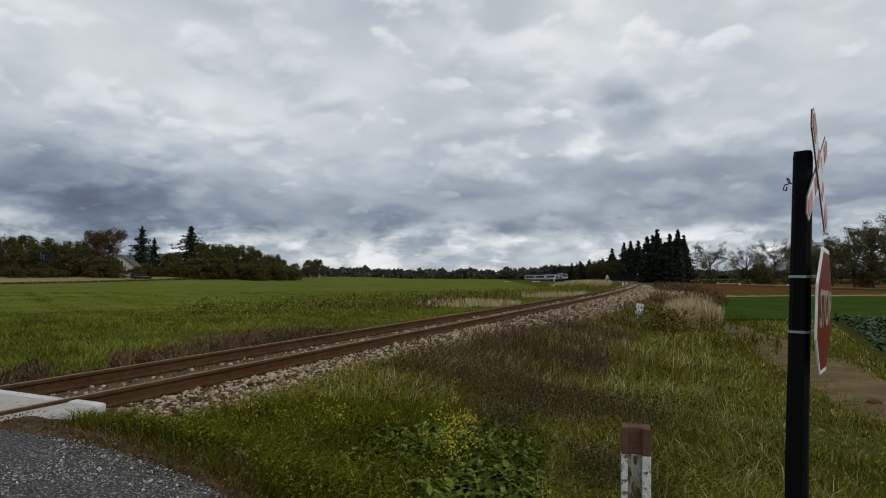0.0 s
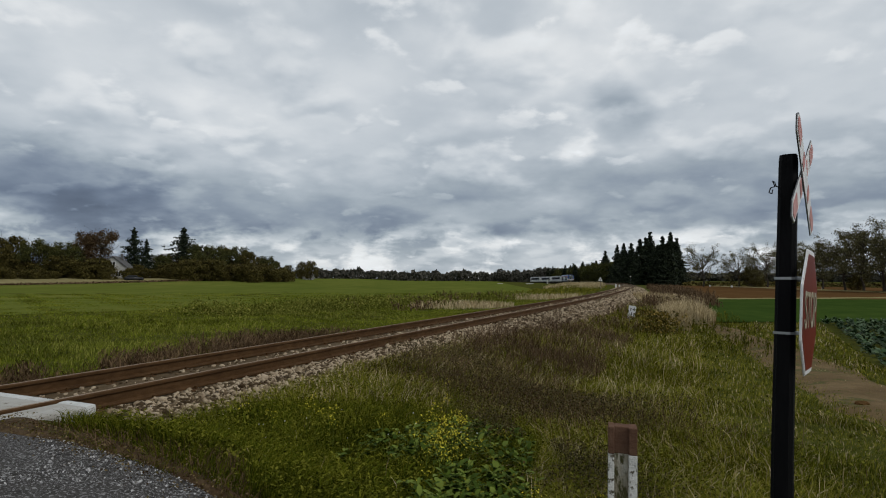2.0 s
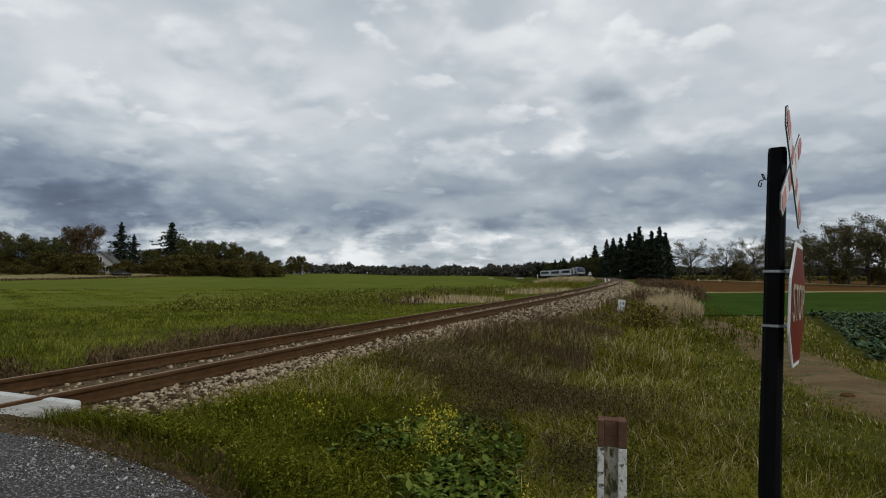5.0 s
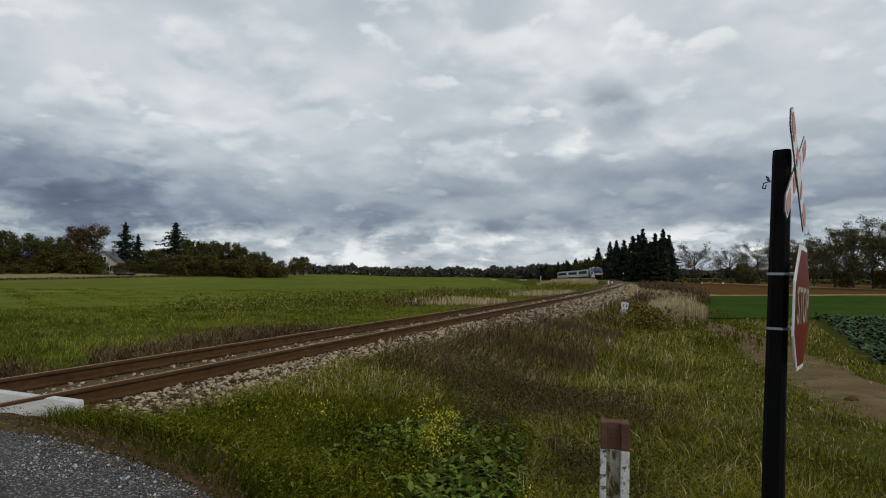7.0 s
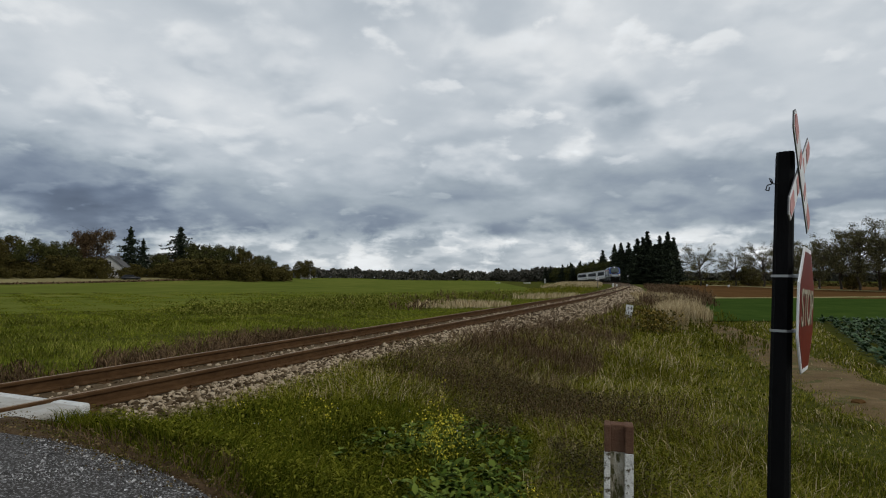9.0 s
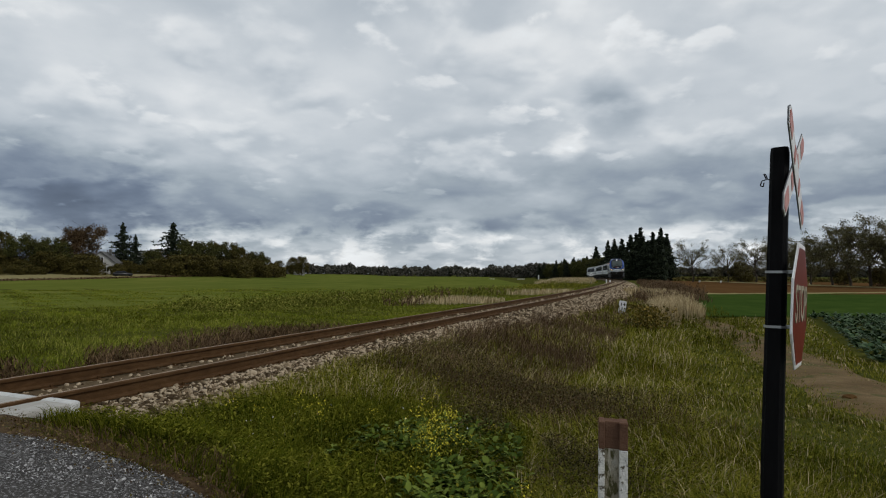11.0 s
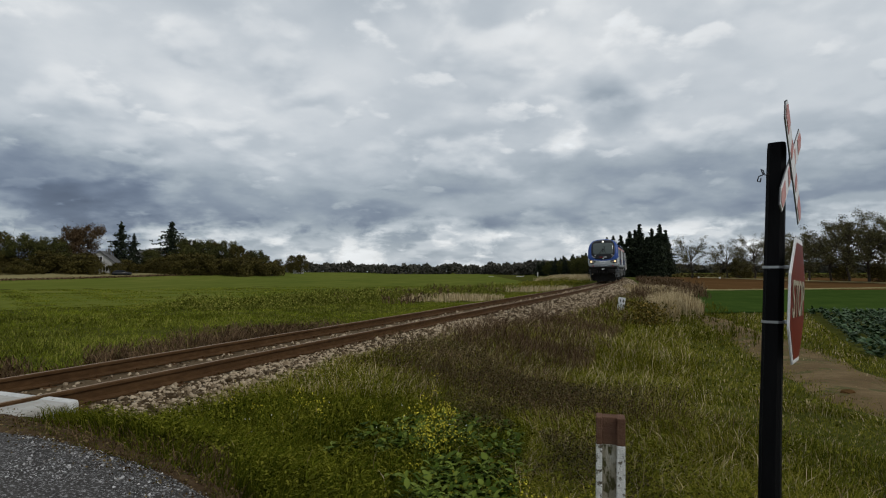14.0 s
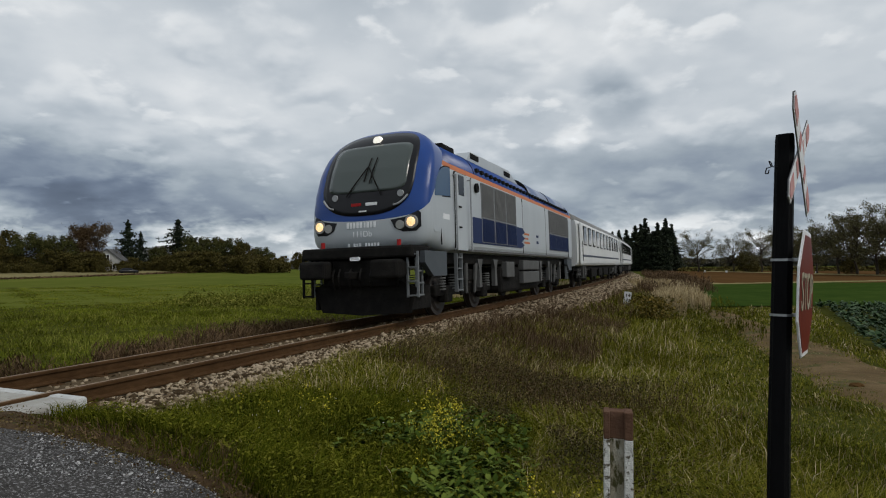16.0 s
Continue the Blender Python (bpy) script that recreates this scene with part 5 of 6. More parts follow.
    weeds(5200, 32, 110, 3.4, 9.0, 1.0, G_BROWN, "dead_weeds", "tall brown thicket along the outer bank", 0.035, -0.5, 6)
    weeds(1400, 3, 24, 3.0, 9.0, 0.5, G_DARKHERB, "green_weeds", "green weeds on the railway bank", 0.02, -0.1, 7)
    # tall weed belt at the edge of the green field
    weeds(800, 9, 27, -18.5, -12.5, 0.75, G_WEED, "green_weeds", "belt of tall dark green weeds at the field's edge", 0.035, -0.35, 8)
    weeds(800, 20, 42, -13, -7.5, 0.8, G_WEED, "green_weeds", "tall green weeds between field and railway", 0.045, -0.35, 15)
    rng = np.random.default_rng(33)
    k, per = 420, 110
    s = 8 + 36 * rng.random(k)
    u = np.interp(s, (8, 27, 44), (-15.5, -12.5, -9)) + rng.normal(size=k) * 1.5
    x, y, hh = np.interp(s, LS, LX), np.interp(s, LS, LY), np.interp(s, LS, LH)
    x, y = x + u * np.cos(hh), y - u * np.sin(hh)
    m = wave(x * 0.5, y * 0.5, 12) > -0.35
    x, y = x[m], y[m]
    tall = 0.35 + 0.55 * rng.random(len(x)) ** 1.5
    q = np.repeat(np.arange(len(x)), per)
    P = np.stack([x[q] + rng.normal(size=len(q)) * 0.42, y[q] + rng.normal(size=len(q)) * 0.42, 0 * q], 1)
    far = np.hypot(P[:, 0] - x[q], P[:, 1] - y[q])
    P[:, 2] = height(P[:, 0], P[:, 1]) + tall[q] * np.exp(-far ** 2 / 0.5) * np.sqrt(rng.random(len(q)))
    stuff("green_weeds", leaf_quads(P, 0.07, rng), G_WEED, "bushy dark green weeds at the field's edge", "weeds")
    # low scattered tufts over the near part of the field
    k, per = 1000, 60
    s, u = -8 + 46 * rng.random(k), -4.5 - 18 * rng.random(k)
    x, y, hh = np.interp(s, LS, LX), np.interp(s, LS, LY), np.interp(s, LS, LH)
    x, y = x + u * np.cos(hh), y - u * np.sin(hh)
    m = wave(x * 0.35, y * 0.6, 3) > -0.1
    x, y = x[m], y[m]
    q = np.repeat(np.arange(len(x)), per)
    tx, ty = x[q] + rng.normal(size=len(q)) * 0.55, y[q] + rng.normal(size=len(q)) * 0.3
    th = (0.10 + 0.20 * rng.random(len(x)) ** 2)[q] * (0.5 + 0.7 * rng.random(len(q)))
    stuff("green_weeds", blades(tx, ty, th, np.full(len(q), 0.022), 0.9), G_WEED, "low grassy tufts scattered over the field", "weeds")
    # dark weedy ditch before the stubble
    q = rng.random(5200)
    dx, dy = -128 + 66 * q + rng.normal(size=5200) * 0.8, 52 + 104 * q + rng.normal(size=5200) * 0.8
    stuff("ditch_weeds", leaf_quads(np.stack([dx, dy, height(dx, dy) + 0.10 + 0.22 * rng.random(5200)], 1), 0.28, rng), G_BROWN, "brown weeds along the ditch before the stubble", "weeds")
    weeds(900, 16, 40, -14, -8, 0.8, G_BROWN, "dead_weeds", "brown weeds within the field-edge belt", 0.05, 0.1, 9)
    weeds(3000, 40, 110, -14, -4, 0.5, G_OLIVE, "green_weeds", "olive weeds inside the curve", 0.06, -0.1, 10)
    weeds(2600, 95, 165, -16, -4.5, 0.65, G_DRY, "dry_grass", "pale dry grass mound inside the curve", 0.08, -0.5, 11)

    def clump(n, cx, cy, rx, ry, h, name, label, width, seed, mat=None):
        rng = np.random.default_rng(seed)
        a, q = rng.random(n) * 6.283, np.sqrt(rng.random(n))
        x, y = cx + np.cos(a) * q * rx, cy + np.sin(a) * q * ry
        hh = h * (0.55 + 0.5 * rng.random(n)) * (1 - 0.35 * q ** 3)
        stuff(name, blades(x, y, hh, np.full(n, width), 0.28), mat or G_DRY, label, "dry grass")
    clump(3400, 9.75, 24.6, 0.5, 1.2, 1.15, "dry_grass", "tall bleached reed grass clump by the track", 0.022, 1)
    clump(3400, 12.3, 29.8, 0.85, 3.0, 1.25, "dry_grass", "tall pale grass beside the crop field", 0.03, 2)
    clump(1600, 20, 52, 2.6, 6, 1.0, "dry_grass", "far pale grass beside the crop field", 0.06, 3)
    clump(1500, 0.9, 38.5, 3.6, 2.6, 0.66, "dry_grass", "pale dry grass at the weed belt", 0.05, 4)
    clump(900, 8.6, 56.0, 4.5, 4.5, 0.7, "dry_grass", "pale dry grass inside the curve", 0.06, 5)
    clump(700, 8.9, 24.8, 0.9, 0.9, 0.55, "shrub", "low bush with yellowing leaves on the bank", 0.05, 6, G_OLIVE)
    rng = np.random.default_rng(8)
    P = np.stack([8.0 + rng.normal(size=1800) * 0.42, 21.8 + rng.normal(size=1800) * 0.42, 0 * rng.random(1800)], 1)
    P[:, 2] = height(P[:, 0], P[:, 1]) + 0.95 * rng.random(1800) ** 1.2
    stuff("bush_leaves", leaf_quads(P, 0.065, rng), G_BUSH, "low bush with yellow-brown leaves on the bank", "bush")

    # low dark brambles between ballast and meadow
    n = 18000
    q = rng.random(n)
    bx, by = -0.5 + 2.6 * q + rng.normal(size=n) * 0.6, 10.4 - 3.7 * q + rng.normal(size=n) * 0.6
    s, u, _ = line_coords(bx, by)
    m = (u > 2.0) & (wave(bx * 1.6, by * 1.6, 4) > -0.45)
    bx, by = bx[m], by[m]
    top = 0.20 + 0.40 * np.clip(0.5 + 0.6 * wave(bx * 1.3, by * 1.3, 2), 0, 1)
    P = np.stack([bx, by, height(bx, by) + top * np.sqrt(rng.random(len(bx)))], 1)
    stuff("brambles", leaf_quads(P, 0.015, rng), G_BRAMBLE, "low dark brambles beside the ballast", "brambles")
    q = rng.random(6500)
    bx, by = -0.5 + 2.6 * q + rng.normal(size=6500) * 0.65, 10.4 - 3.7 * q + rng.normal(size=6500) * 0.65
    m = line_coords(bx, by)[1] > 2.0
    bx, by = bx[m], by[m]
    stuff("dead_weeds", blades(bx, by, 0.16 + 0.30 * rng.random(len(bx)), np.full(len(bx), 0.006), 0.7), G_BROWN, "tangled brown stalks among the brambles", "weeds")
    # low weeds behind the marker post, their dark colour standing in for shade
    n = 16000
    q = rng.random(n)
    bx, by = 0.45 + 0.75 * q + rng.normal(size=n) * 0.30, 6.9 - 2.6 * q + rng.normal(size=n) * 0.45
    m = wave(bx * 1.8, by * 1.8, 6) > -0.4
    bx, by = bx[m], by[m]
    P = np.stack([bx, by, height(bx, by) + 0.04 + 0.20 * np.sqrt(rng.random(len(bx)))], 1)
    stuff("brambles", leaf_quads(P, 0.012, rng), G_BRAMBLE, "low weeds behind the marker post, darkened for shade", "brambles")
    # cabbage rows
    rng = np.random.default_rng(12)
    gx, gy = np.meshgrid(np.arange(0, 60, 0.62), np.arange(0, 34, 0.55))
    ax, ay = math.sin(radians(28)), math.cos(radians(28))
    x = 9.6 + gx.ravel() * ay + gy.ravel() * ax * 1.0
    y = 13.2 - gx.ravel() * 0.05 + gy.ravel() * ay * 0.9
    x, y = x + rng.normal(size=x.size) * 0.06, y + rng.normal(size=x.size) * 0.06
    m = (x > 10.3 + (y - 13.6) * 0.55 + 0.3 * wave(x, y)) & (y < 27.6) & (y > 12.0) & (np.arctan2(x, y) < radians(52)) & (x < 46)
    x, y = x[m], y[m]
    per = 20
    lx, ly = np.repeat(x, per) + rng.normal(size=len(x) * per) * 0.05, np.repeat(y, per) + rng.normal(size=len(x) * per) * 0.05
    leaves(lx, ly, 0.05 + 0.24 * rng.random(len(lx)), 0.16, G_CABBAGE, "cabbage_rows", "rows of blue-green cabbages in the field", "cabbages", seed=14)
    # loose gravel on the lane
    x, y, r = polar(110000, -44, 12, 2.6, 7.5)
    mm = road_mask(x, y - 0.1) & (wave(x * 1.6, y * 1.6, 3) + 0.5 * wave(x * 5, y * 5, 1) > -0.05)
    x, y = x[mm], y[mm]
    Pg = np.stack([x, y, height(x, y) + 0.033], 1)
    stuff("gravel", leaf_quads(Pg, 0.0035 + 0.014 * RNG.random(len(Pg)) ** 4, np.random.default_rng(6), 0.9), G_GRAVEL, "pale loose gravel strewn over the lane", "gravel")
    # fallen leaves and bits of straw along the lane's edge
    e = np.array(ROAD_EDGE)
    lx = -5.2 + 6.0 * RNG.random(3600)
    ly = np.interp(lx, e[:, 0], e[:, 1]) + RNG.normal(size=3600) * 0.16
    stuff("leaf_litter", leaf_quads(np.stack([lx, ly, height(lx, ly) + 0.045 + 0.02 * RNG.random(3600)], 1), 0.012, np.random.default_rng(16), 0.5), G_LITTER, "brown leaf litter and low weeds along the lane", "leaf litter")
    # clod on the dirt track
    bm = BM()
    bmesh.ops.create_icosphere(bm, subdivisions=3, radius=1)
    for v in bm.verts:
        k = 1 + 0.25 * noise.noise(v.co * 2.1)
        v.co = Vector((v.co.x * 0.11 * k, v.co.y * 0.09 * k, v.co.z * 0.05 * k))
    c = part("clod", bm, M_PLOUGH)
    c.location = (6.62, 9.2, hgt(6.62, 9.2) + 0.06)
    tagged(c, "dark clod of earth lying on the dirt track", "clod")


scatter_all()
herbs()

# ---------------------------------------------------------------- the train
T_GREY = material("silver_grey_paint", [(0.40, 0.43, 0.45), (0.45, 0.48, 0.50), (0.50, 0.53, 0.55)], 1.2, 0.38, spec=0.5, bump=0.05, stretch=(1, 1, 0.3))
T_BLUE = material("royal_blue_paint", [(0.010, 0.045, 0.20), (0.014, 0.058, 0.25), (0.020, 0.072, 0.29)], 1.0, 0.3, spec=0.32)
T_DKBLUE = material("dull_blue_band", [(0.018, 0.030, 0.085), (0.025, 0.040, 0.11)], 2.0, 0.5)
T_ORANGE = material("orange_stripe", [(0.52, 0.16, 0.06), (0.60, 0.20, 0.08)], 2.0, 0.45)
T_BLACK = material("black_gloss_mask", [(0.010, 0.010, 0.012), (0.013, 0.013, 0.015)], 2.0, 0.28, spec=0.22)
T_UNDER = material("sooty_underframe", [(0.006, 0.006, 0.006), (0.013, 0.012, 0.011), (0.026, 0.024, 0.021)], 5, 0.8, bump=0.4)
T_DKGREY = material("slate_grey_skirt", [(0.075, 0.085, 0.095), (0.10, 0.11, 0.12)], 3, 0.5)
T_BOX = material("dusty_grey_case", [(0.085, 0.085, 0.083), (0.13, 0.13, 0.126)], 4, 0.6)
T_GRILLE = material("grey_louvre_metal", [(0.19, 0.195, 0.20), (0.25, 0.255, 0.26)], 6, 0.6)
T_STEEL = material("worn_wheel_steel", [(0.05, 0.045, 0.042), (0.09, 0.08, 0.075)], 8, 0.5, metal=0.6)
T_RAIL_GREY = material("light_grey_ladder", [(0.30, 0.31, 0.32), (0.38, 0.39, 0.40)], 6, 0.5)
T_LADDER = material("grey_ladder_steel", [(0.14, 0.15, 0.155), (0.20, 0.21, 0.215)], 6, 0.5)
T_SLAT = material("grey_brown_louvre_slats", [(0.15, 0.15, 0.148), (0.21, 0.21, 0.205)], 4, 0.6)
T_SHELL = material("silver_blue_roof_shell", [(0.10, 0.15, 0.27), (0.15, 0.20, 0.33), (0.20, 0.26, 0.38)], 1.2, 0.3, spec=0.5)
T_WHITE = material("white_lettering", [(0.78, 0.79, 0.80), (0.85, 0.86, 0.87)], 5, 0.5)
T_RED = material("red_lamp", [(0.30, 0.02, 0.02), (0.38, 0.03, 0.03)], 5, 0.3)
# green-grey base colour imitates a faint reflection on the windscreen
T_GLASS = glass("windscreen_glass", (0.075, 0.09, 0.085), 0.06)
T_SIDEGLASS = glass("tinted_side_glass", (0.04, 0.09, 0.17), 0.1)
T_LAMP = material("lit_headlamp", [(0.30, 0.17, 0.06), (0.75, 0.50, 0.24), (1.0, 0.86, 0.58)], 34, 0.3, emit=1.3)
T_TOPLAMP = material("lit_top_lamp", [(0.8, 0.76, 0.66), (0.85, 0.82, 0.74)], 30, 0.3, emit=0.8)
T_DIMLAMP = material("dim_lamp_glass", [(0.22, 0.22, 0.20), (0.32, 0.32, 0.3)], 20, 0.15, spec=0.7)
C_WHITE = material("dusty_white_coach_paint", [(0.56, 0.565, 0.56), (0.64, 0.645, 0.64), (0.70, 0.70, 0.69)], 1.0, 0.5, stretch=(1, 1, 0.3), bump=0.05)
C_ROOF = material("grey_coach_roof", [(0.17, 0.17, 0.165), (0.23, 0.23, 0.225), (0.28, 0.28, 0.27)], 1.5, 0.6)
C_BLUE = material("grey_blue_coach_band", [(0.06, 0.07, 0.095), (0.085, 0.095, 0.125)], 2, 0.5)


def sil(th, top, half, low, nu, nl, zc=3.0):
    """Outline point of a rounded car body at the angle th."""
    c, s = math.cos(th), math.sin(th)
    n, b = (nu, top) if s >= 0 else (nl, low)
    r = (abs(c / half) ** n + abs(s / b) ** n) ** (-1 / n)
    return r * c, zc + r * s


NOSE = (1.56, 1.53, 1.35, 3.0, 9)  # rise, half width, drop, roundness above and below


def front_y(x, z):
    base = float(np.interp(z, (1.5, 2.3, 2.6, 3.0, 3.5, 3.9, 4.2, 4.4, 4.6), (0.36, 0.36, 0.39, 0.49, 0.68, 0.89, 1.09, 1.26, 1.46)))
    th = math.atan2(z - 3.0, x)
    ox, oz = sil(th, *NOSE)
    rr = min(1.0, math.hypot(x, z - 3.0) / max(1e-6, math.hypot(ox, oz - 3.0)))
    return 0.33 + base + 0.11 * (abs(x) / 1.45) ** 2 + 0.17 * rr ** 11


def cab_shell():
    """Nose and cab as one surface, back to y = 2.6."""
    bm = BM()
    n, rings = 120, []
    for k in range(1, 25):
        f = (k / 24) ** 0.7
        ring = []
        for i in range(n):
            x, z = sil(6.283185 * i / n, *NOSE)
            x, z = x * f, 3 + (z - 3) * f
            ring.append(bm.verts.new((x, front_y(x, z), z)))
        rings.append(ring)
    for k in range(1, 13):
        f = k / 12
        ring = []
        for i in range(n):
            th = 6.283185 * i / n
            a, b = sil(th, *NOSE), sil(th, 1.42, 1.45, 1.45, 3.4, 14)
            g = f * f * (3 - 2 * f)
            x, z = a[0] + (b[0] - a[0]) * g, a[1] + (b[1] - a[1]) * g
            y0 = front_y(*a)
            ring.append(bm.verts.new((x, y0 + (2.6 - y0) * f, z)))
        rings.append(ring)
    hub = bm.verts.new((0, front_y(0, 3), 3))
    for i in range(n):
        bm.faces.new((hub, rings[0][i], rings[0][(i + 1) % n]))
    for A, B in zip(rings, rings[1:]):
        for i in range(n):
            bm.faces.new((A[i], A[(i + 1) % n], B[(i + 1) % n], B[i]))
    return bm


def cut(bm, co, no, keep_up=True):
    """Cuts a bmesh by a plane and keeps the side that the normal points to."""
    bmesh.ops.bisect_plane(bm, geom=bm.verts[:] + bm.edges[:] + bm.faces[:], plane_co=co, plane_no=no, clear_inner=keep_up, clear_outer=not keep_up)
    return bm


def overlay(pts, off, rings=6, thick=0.0):
    """A panel with the outline pts (x, z), laid off metres before the nose."""
    bm = BM()
    cx, cz = sum(p[0] for p in pts) / len(pts), sum(p[1] for p in pts) / len(pts)
    R = []
    for k in range(1, rings + 1):
        f = k / rings
        R.append([bm.verts.new((cx + (x - cx) * f, front_y(cx + (x - cx) * f, cz + (z - cz) * f) - off, cz + (z - cz) * f)) for x, z in pts])
    R.append([bm.verts.new((x, front_y(x, z) + 0.02, z)) for x, z in pts])
    hub = bm.verts.new((cx, front_y(cx, cz) - off, cz))
    n = len(pts)
    for i in range(n):
        bm.faces.new((hub, R[0][i], R[0][(i + 1) % n]))
    for A, B in zip(R, R[1:]):
        for i in range(n):
            bm.faces.new((A[i], A[(i + 1) % n], B[(i + 1) % n], B[i]))
    return bm


def oval(cx, cz, hw, up, down, n_up, n_down, k=72):
    out = []
    for i in range(k):
        c, s = math.cos(6.283185 * i / k), math.sin(6.283185 * i / k)
        n, b = (n_up, up) if s >= 0 else (n_down, down)
        r = (abs(c / hw) ** n + abs(s / b) ** n) ** (-1 / n)
        out.append((cx + r * c, cz + r * s))
    return out


def loft(y0, y1, top=1.42, half=1.45, low=1.45, nu=3.4, nl=14, n=96):
    bm = BM()
    A, B = [], []
    for i in range(n):
        x, z = sil(6.283185 * i / n, top, half, low, nu, nl)
        A.append(bm.verts.new((x, y0, z)))
        B.append(bm.verts.new((x, y1, z)))
    for i in range(n):
        bm.faces.new((A[i], A[(i + 1) % n], B[(i + 1) % n], B[i]))
    bm.faces.new(A)
    bm.faces.new(B[::-1])
    return bm


def swell(y):
    """How far the cab's side stands out before the straight body."""
    f = min(1.0, max(0.0, (y - 0.9) / 1.7))
    return 0.066 * (1 - f * f * (3 - 2 * f))


def side_panel(name, pts, mat, parent, x=1.456, thick=0.02, label=""):
    """A panel (y, z) on the car's side, on both sides as two parts."""
    obs = []
    for sgn in (1, -1):
        bm = BM()
        A = [bm.verts.new((sgn * (x + swell(y) - 0.02), y, z)) for y, z in pts]
        B = [bm.verts.new((sgn * (x + swell(y) + thick * 0.4), y, z)) for y, z in pts]
        n = len(pts)
        bm.faces.new(A)
        bm.faces.new(B)
        for i in range(n):
            bm.faces.new((A[i], A[(i + 1) % n], B[(i + 1) % n], B[i]))
        obs.append(part(name, bm, mat, parent, label))
    return obs


def rect(y0, y1, z0, z1, r=0.05):
    return [(y0 + r, z0), (y1 - r, z0), (y1, z0 + r), (y1, z1 - r), (y1 - r, z1), (y0 + r, z1), (y0, z1 - r), (y0, z0 + r)]


def bogie(parent, yc, base, wheel_r, z_frame=0.62):
    bm = BM()
    for sx in (-1, 1):
        box(bm, (sx * 1.02, yc, z_frame), (0.16, base + 1.5, 0.26), 0.04)
        for k in (-1, 1):
            box(bm, (sx * 1.05, yc + k * base / 2, 0.52), (0.26, 0.42, 0.40), 0.05)
            tube(bm, (sx * 1.12, yc + k * 0.45, 0.45), (sx * 1.12, yc + k * 0.62, 1.35), 0.05, n=8)
        box(bm, (sx * 1.02, yc, 0.98), (0.3, 1.0, 0.34), 0.05)
    box(bm, (0, yc, z_frame), (2.0, 0.7, 0.3), 0.05)
    b = part("bogie", bm, T_UNDER, parent, "dark sprung bogie frame")
    for sx in (-1, 1):
        for k in (-1, 1):
            for q in (-0.33, 0.33):
                bm = BM()
                y = yc + k * base / 2 + q
                for i in range(6):
                    tube(bm, (sx * 1.10, y, 0.64 + 0.07 * i), (sx * 1.10, y, 0.675 + 0.07 * i), 0.105, 0.095, n=12)
                part("coil_spring", bm, T_BOX, b, "dusty grey coil spring")
            bm = BM()
            tube(bm, (sx * 1.22, yc + k * 0.32, 0.50), (sx * 1.24, yc + k * 0.40, 1.30), 0.045, n=8)
            tube(bm, (sx * 1.22, yc + k * 0.36, 0.85), (sx * 1.24, yc + k * 0.40, 1.30), 0.065, n=8)
            part("damper", bm, T_BOX, b, "grey damper")
    for k in (-1, 1):
        for sx in (-1, 1):
            bm = BM()
            y = yc + k * base / 2
            tube(bm, (sx * 0.70, y, wheel_r), (sx * 0.83, y, wheel_r), wheel_r, n=36)
            tube(bm, (sx * 0.66, y, wheel_r), (sx * 0.70, y, wheel_r), wheel_r + 0.028, n=36)
            tube(bm, (sx * 0.83, y, wheel_r), (sx * 0.88, y, wheel_r), wheel_r * 0.82, wheel_r * 0.72, n=36)
            tube(bm, (sx * 0.88, y, wheel_r), (sx * 0.97, y, wheel_r), 0.15, n=16)
            part("wheel", bm, T_STEEL, b, "worn steel wheel")
    return b


def ladder(parent, y, x=1.43, z0=0.58, z1=1.55, w=0.34):
    for sgn in (1, -1):
        bm = BM()
        for k in (-1, 1):
            box(bm, (sgn * x, y + k * w / 2, (z0 + z1) / 2), (0.09, 0.045, z1 - z0), 0.008)
        for z in np.linspace(z0 + 0.04, z1 - 0.12, 4):
            box(bm, (sgn * x, y, float(z)), (0.12, w, 0.035), 0.006)
        part("ladder", bm, T_LADDER, parent, "grey step ladder")


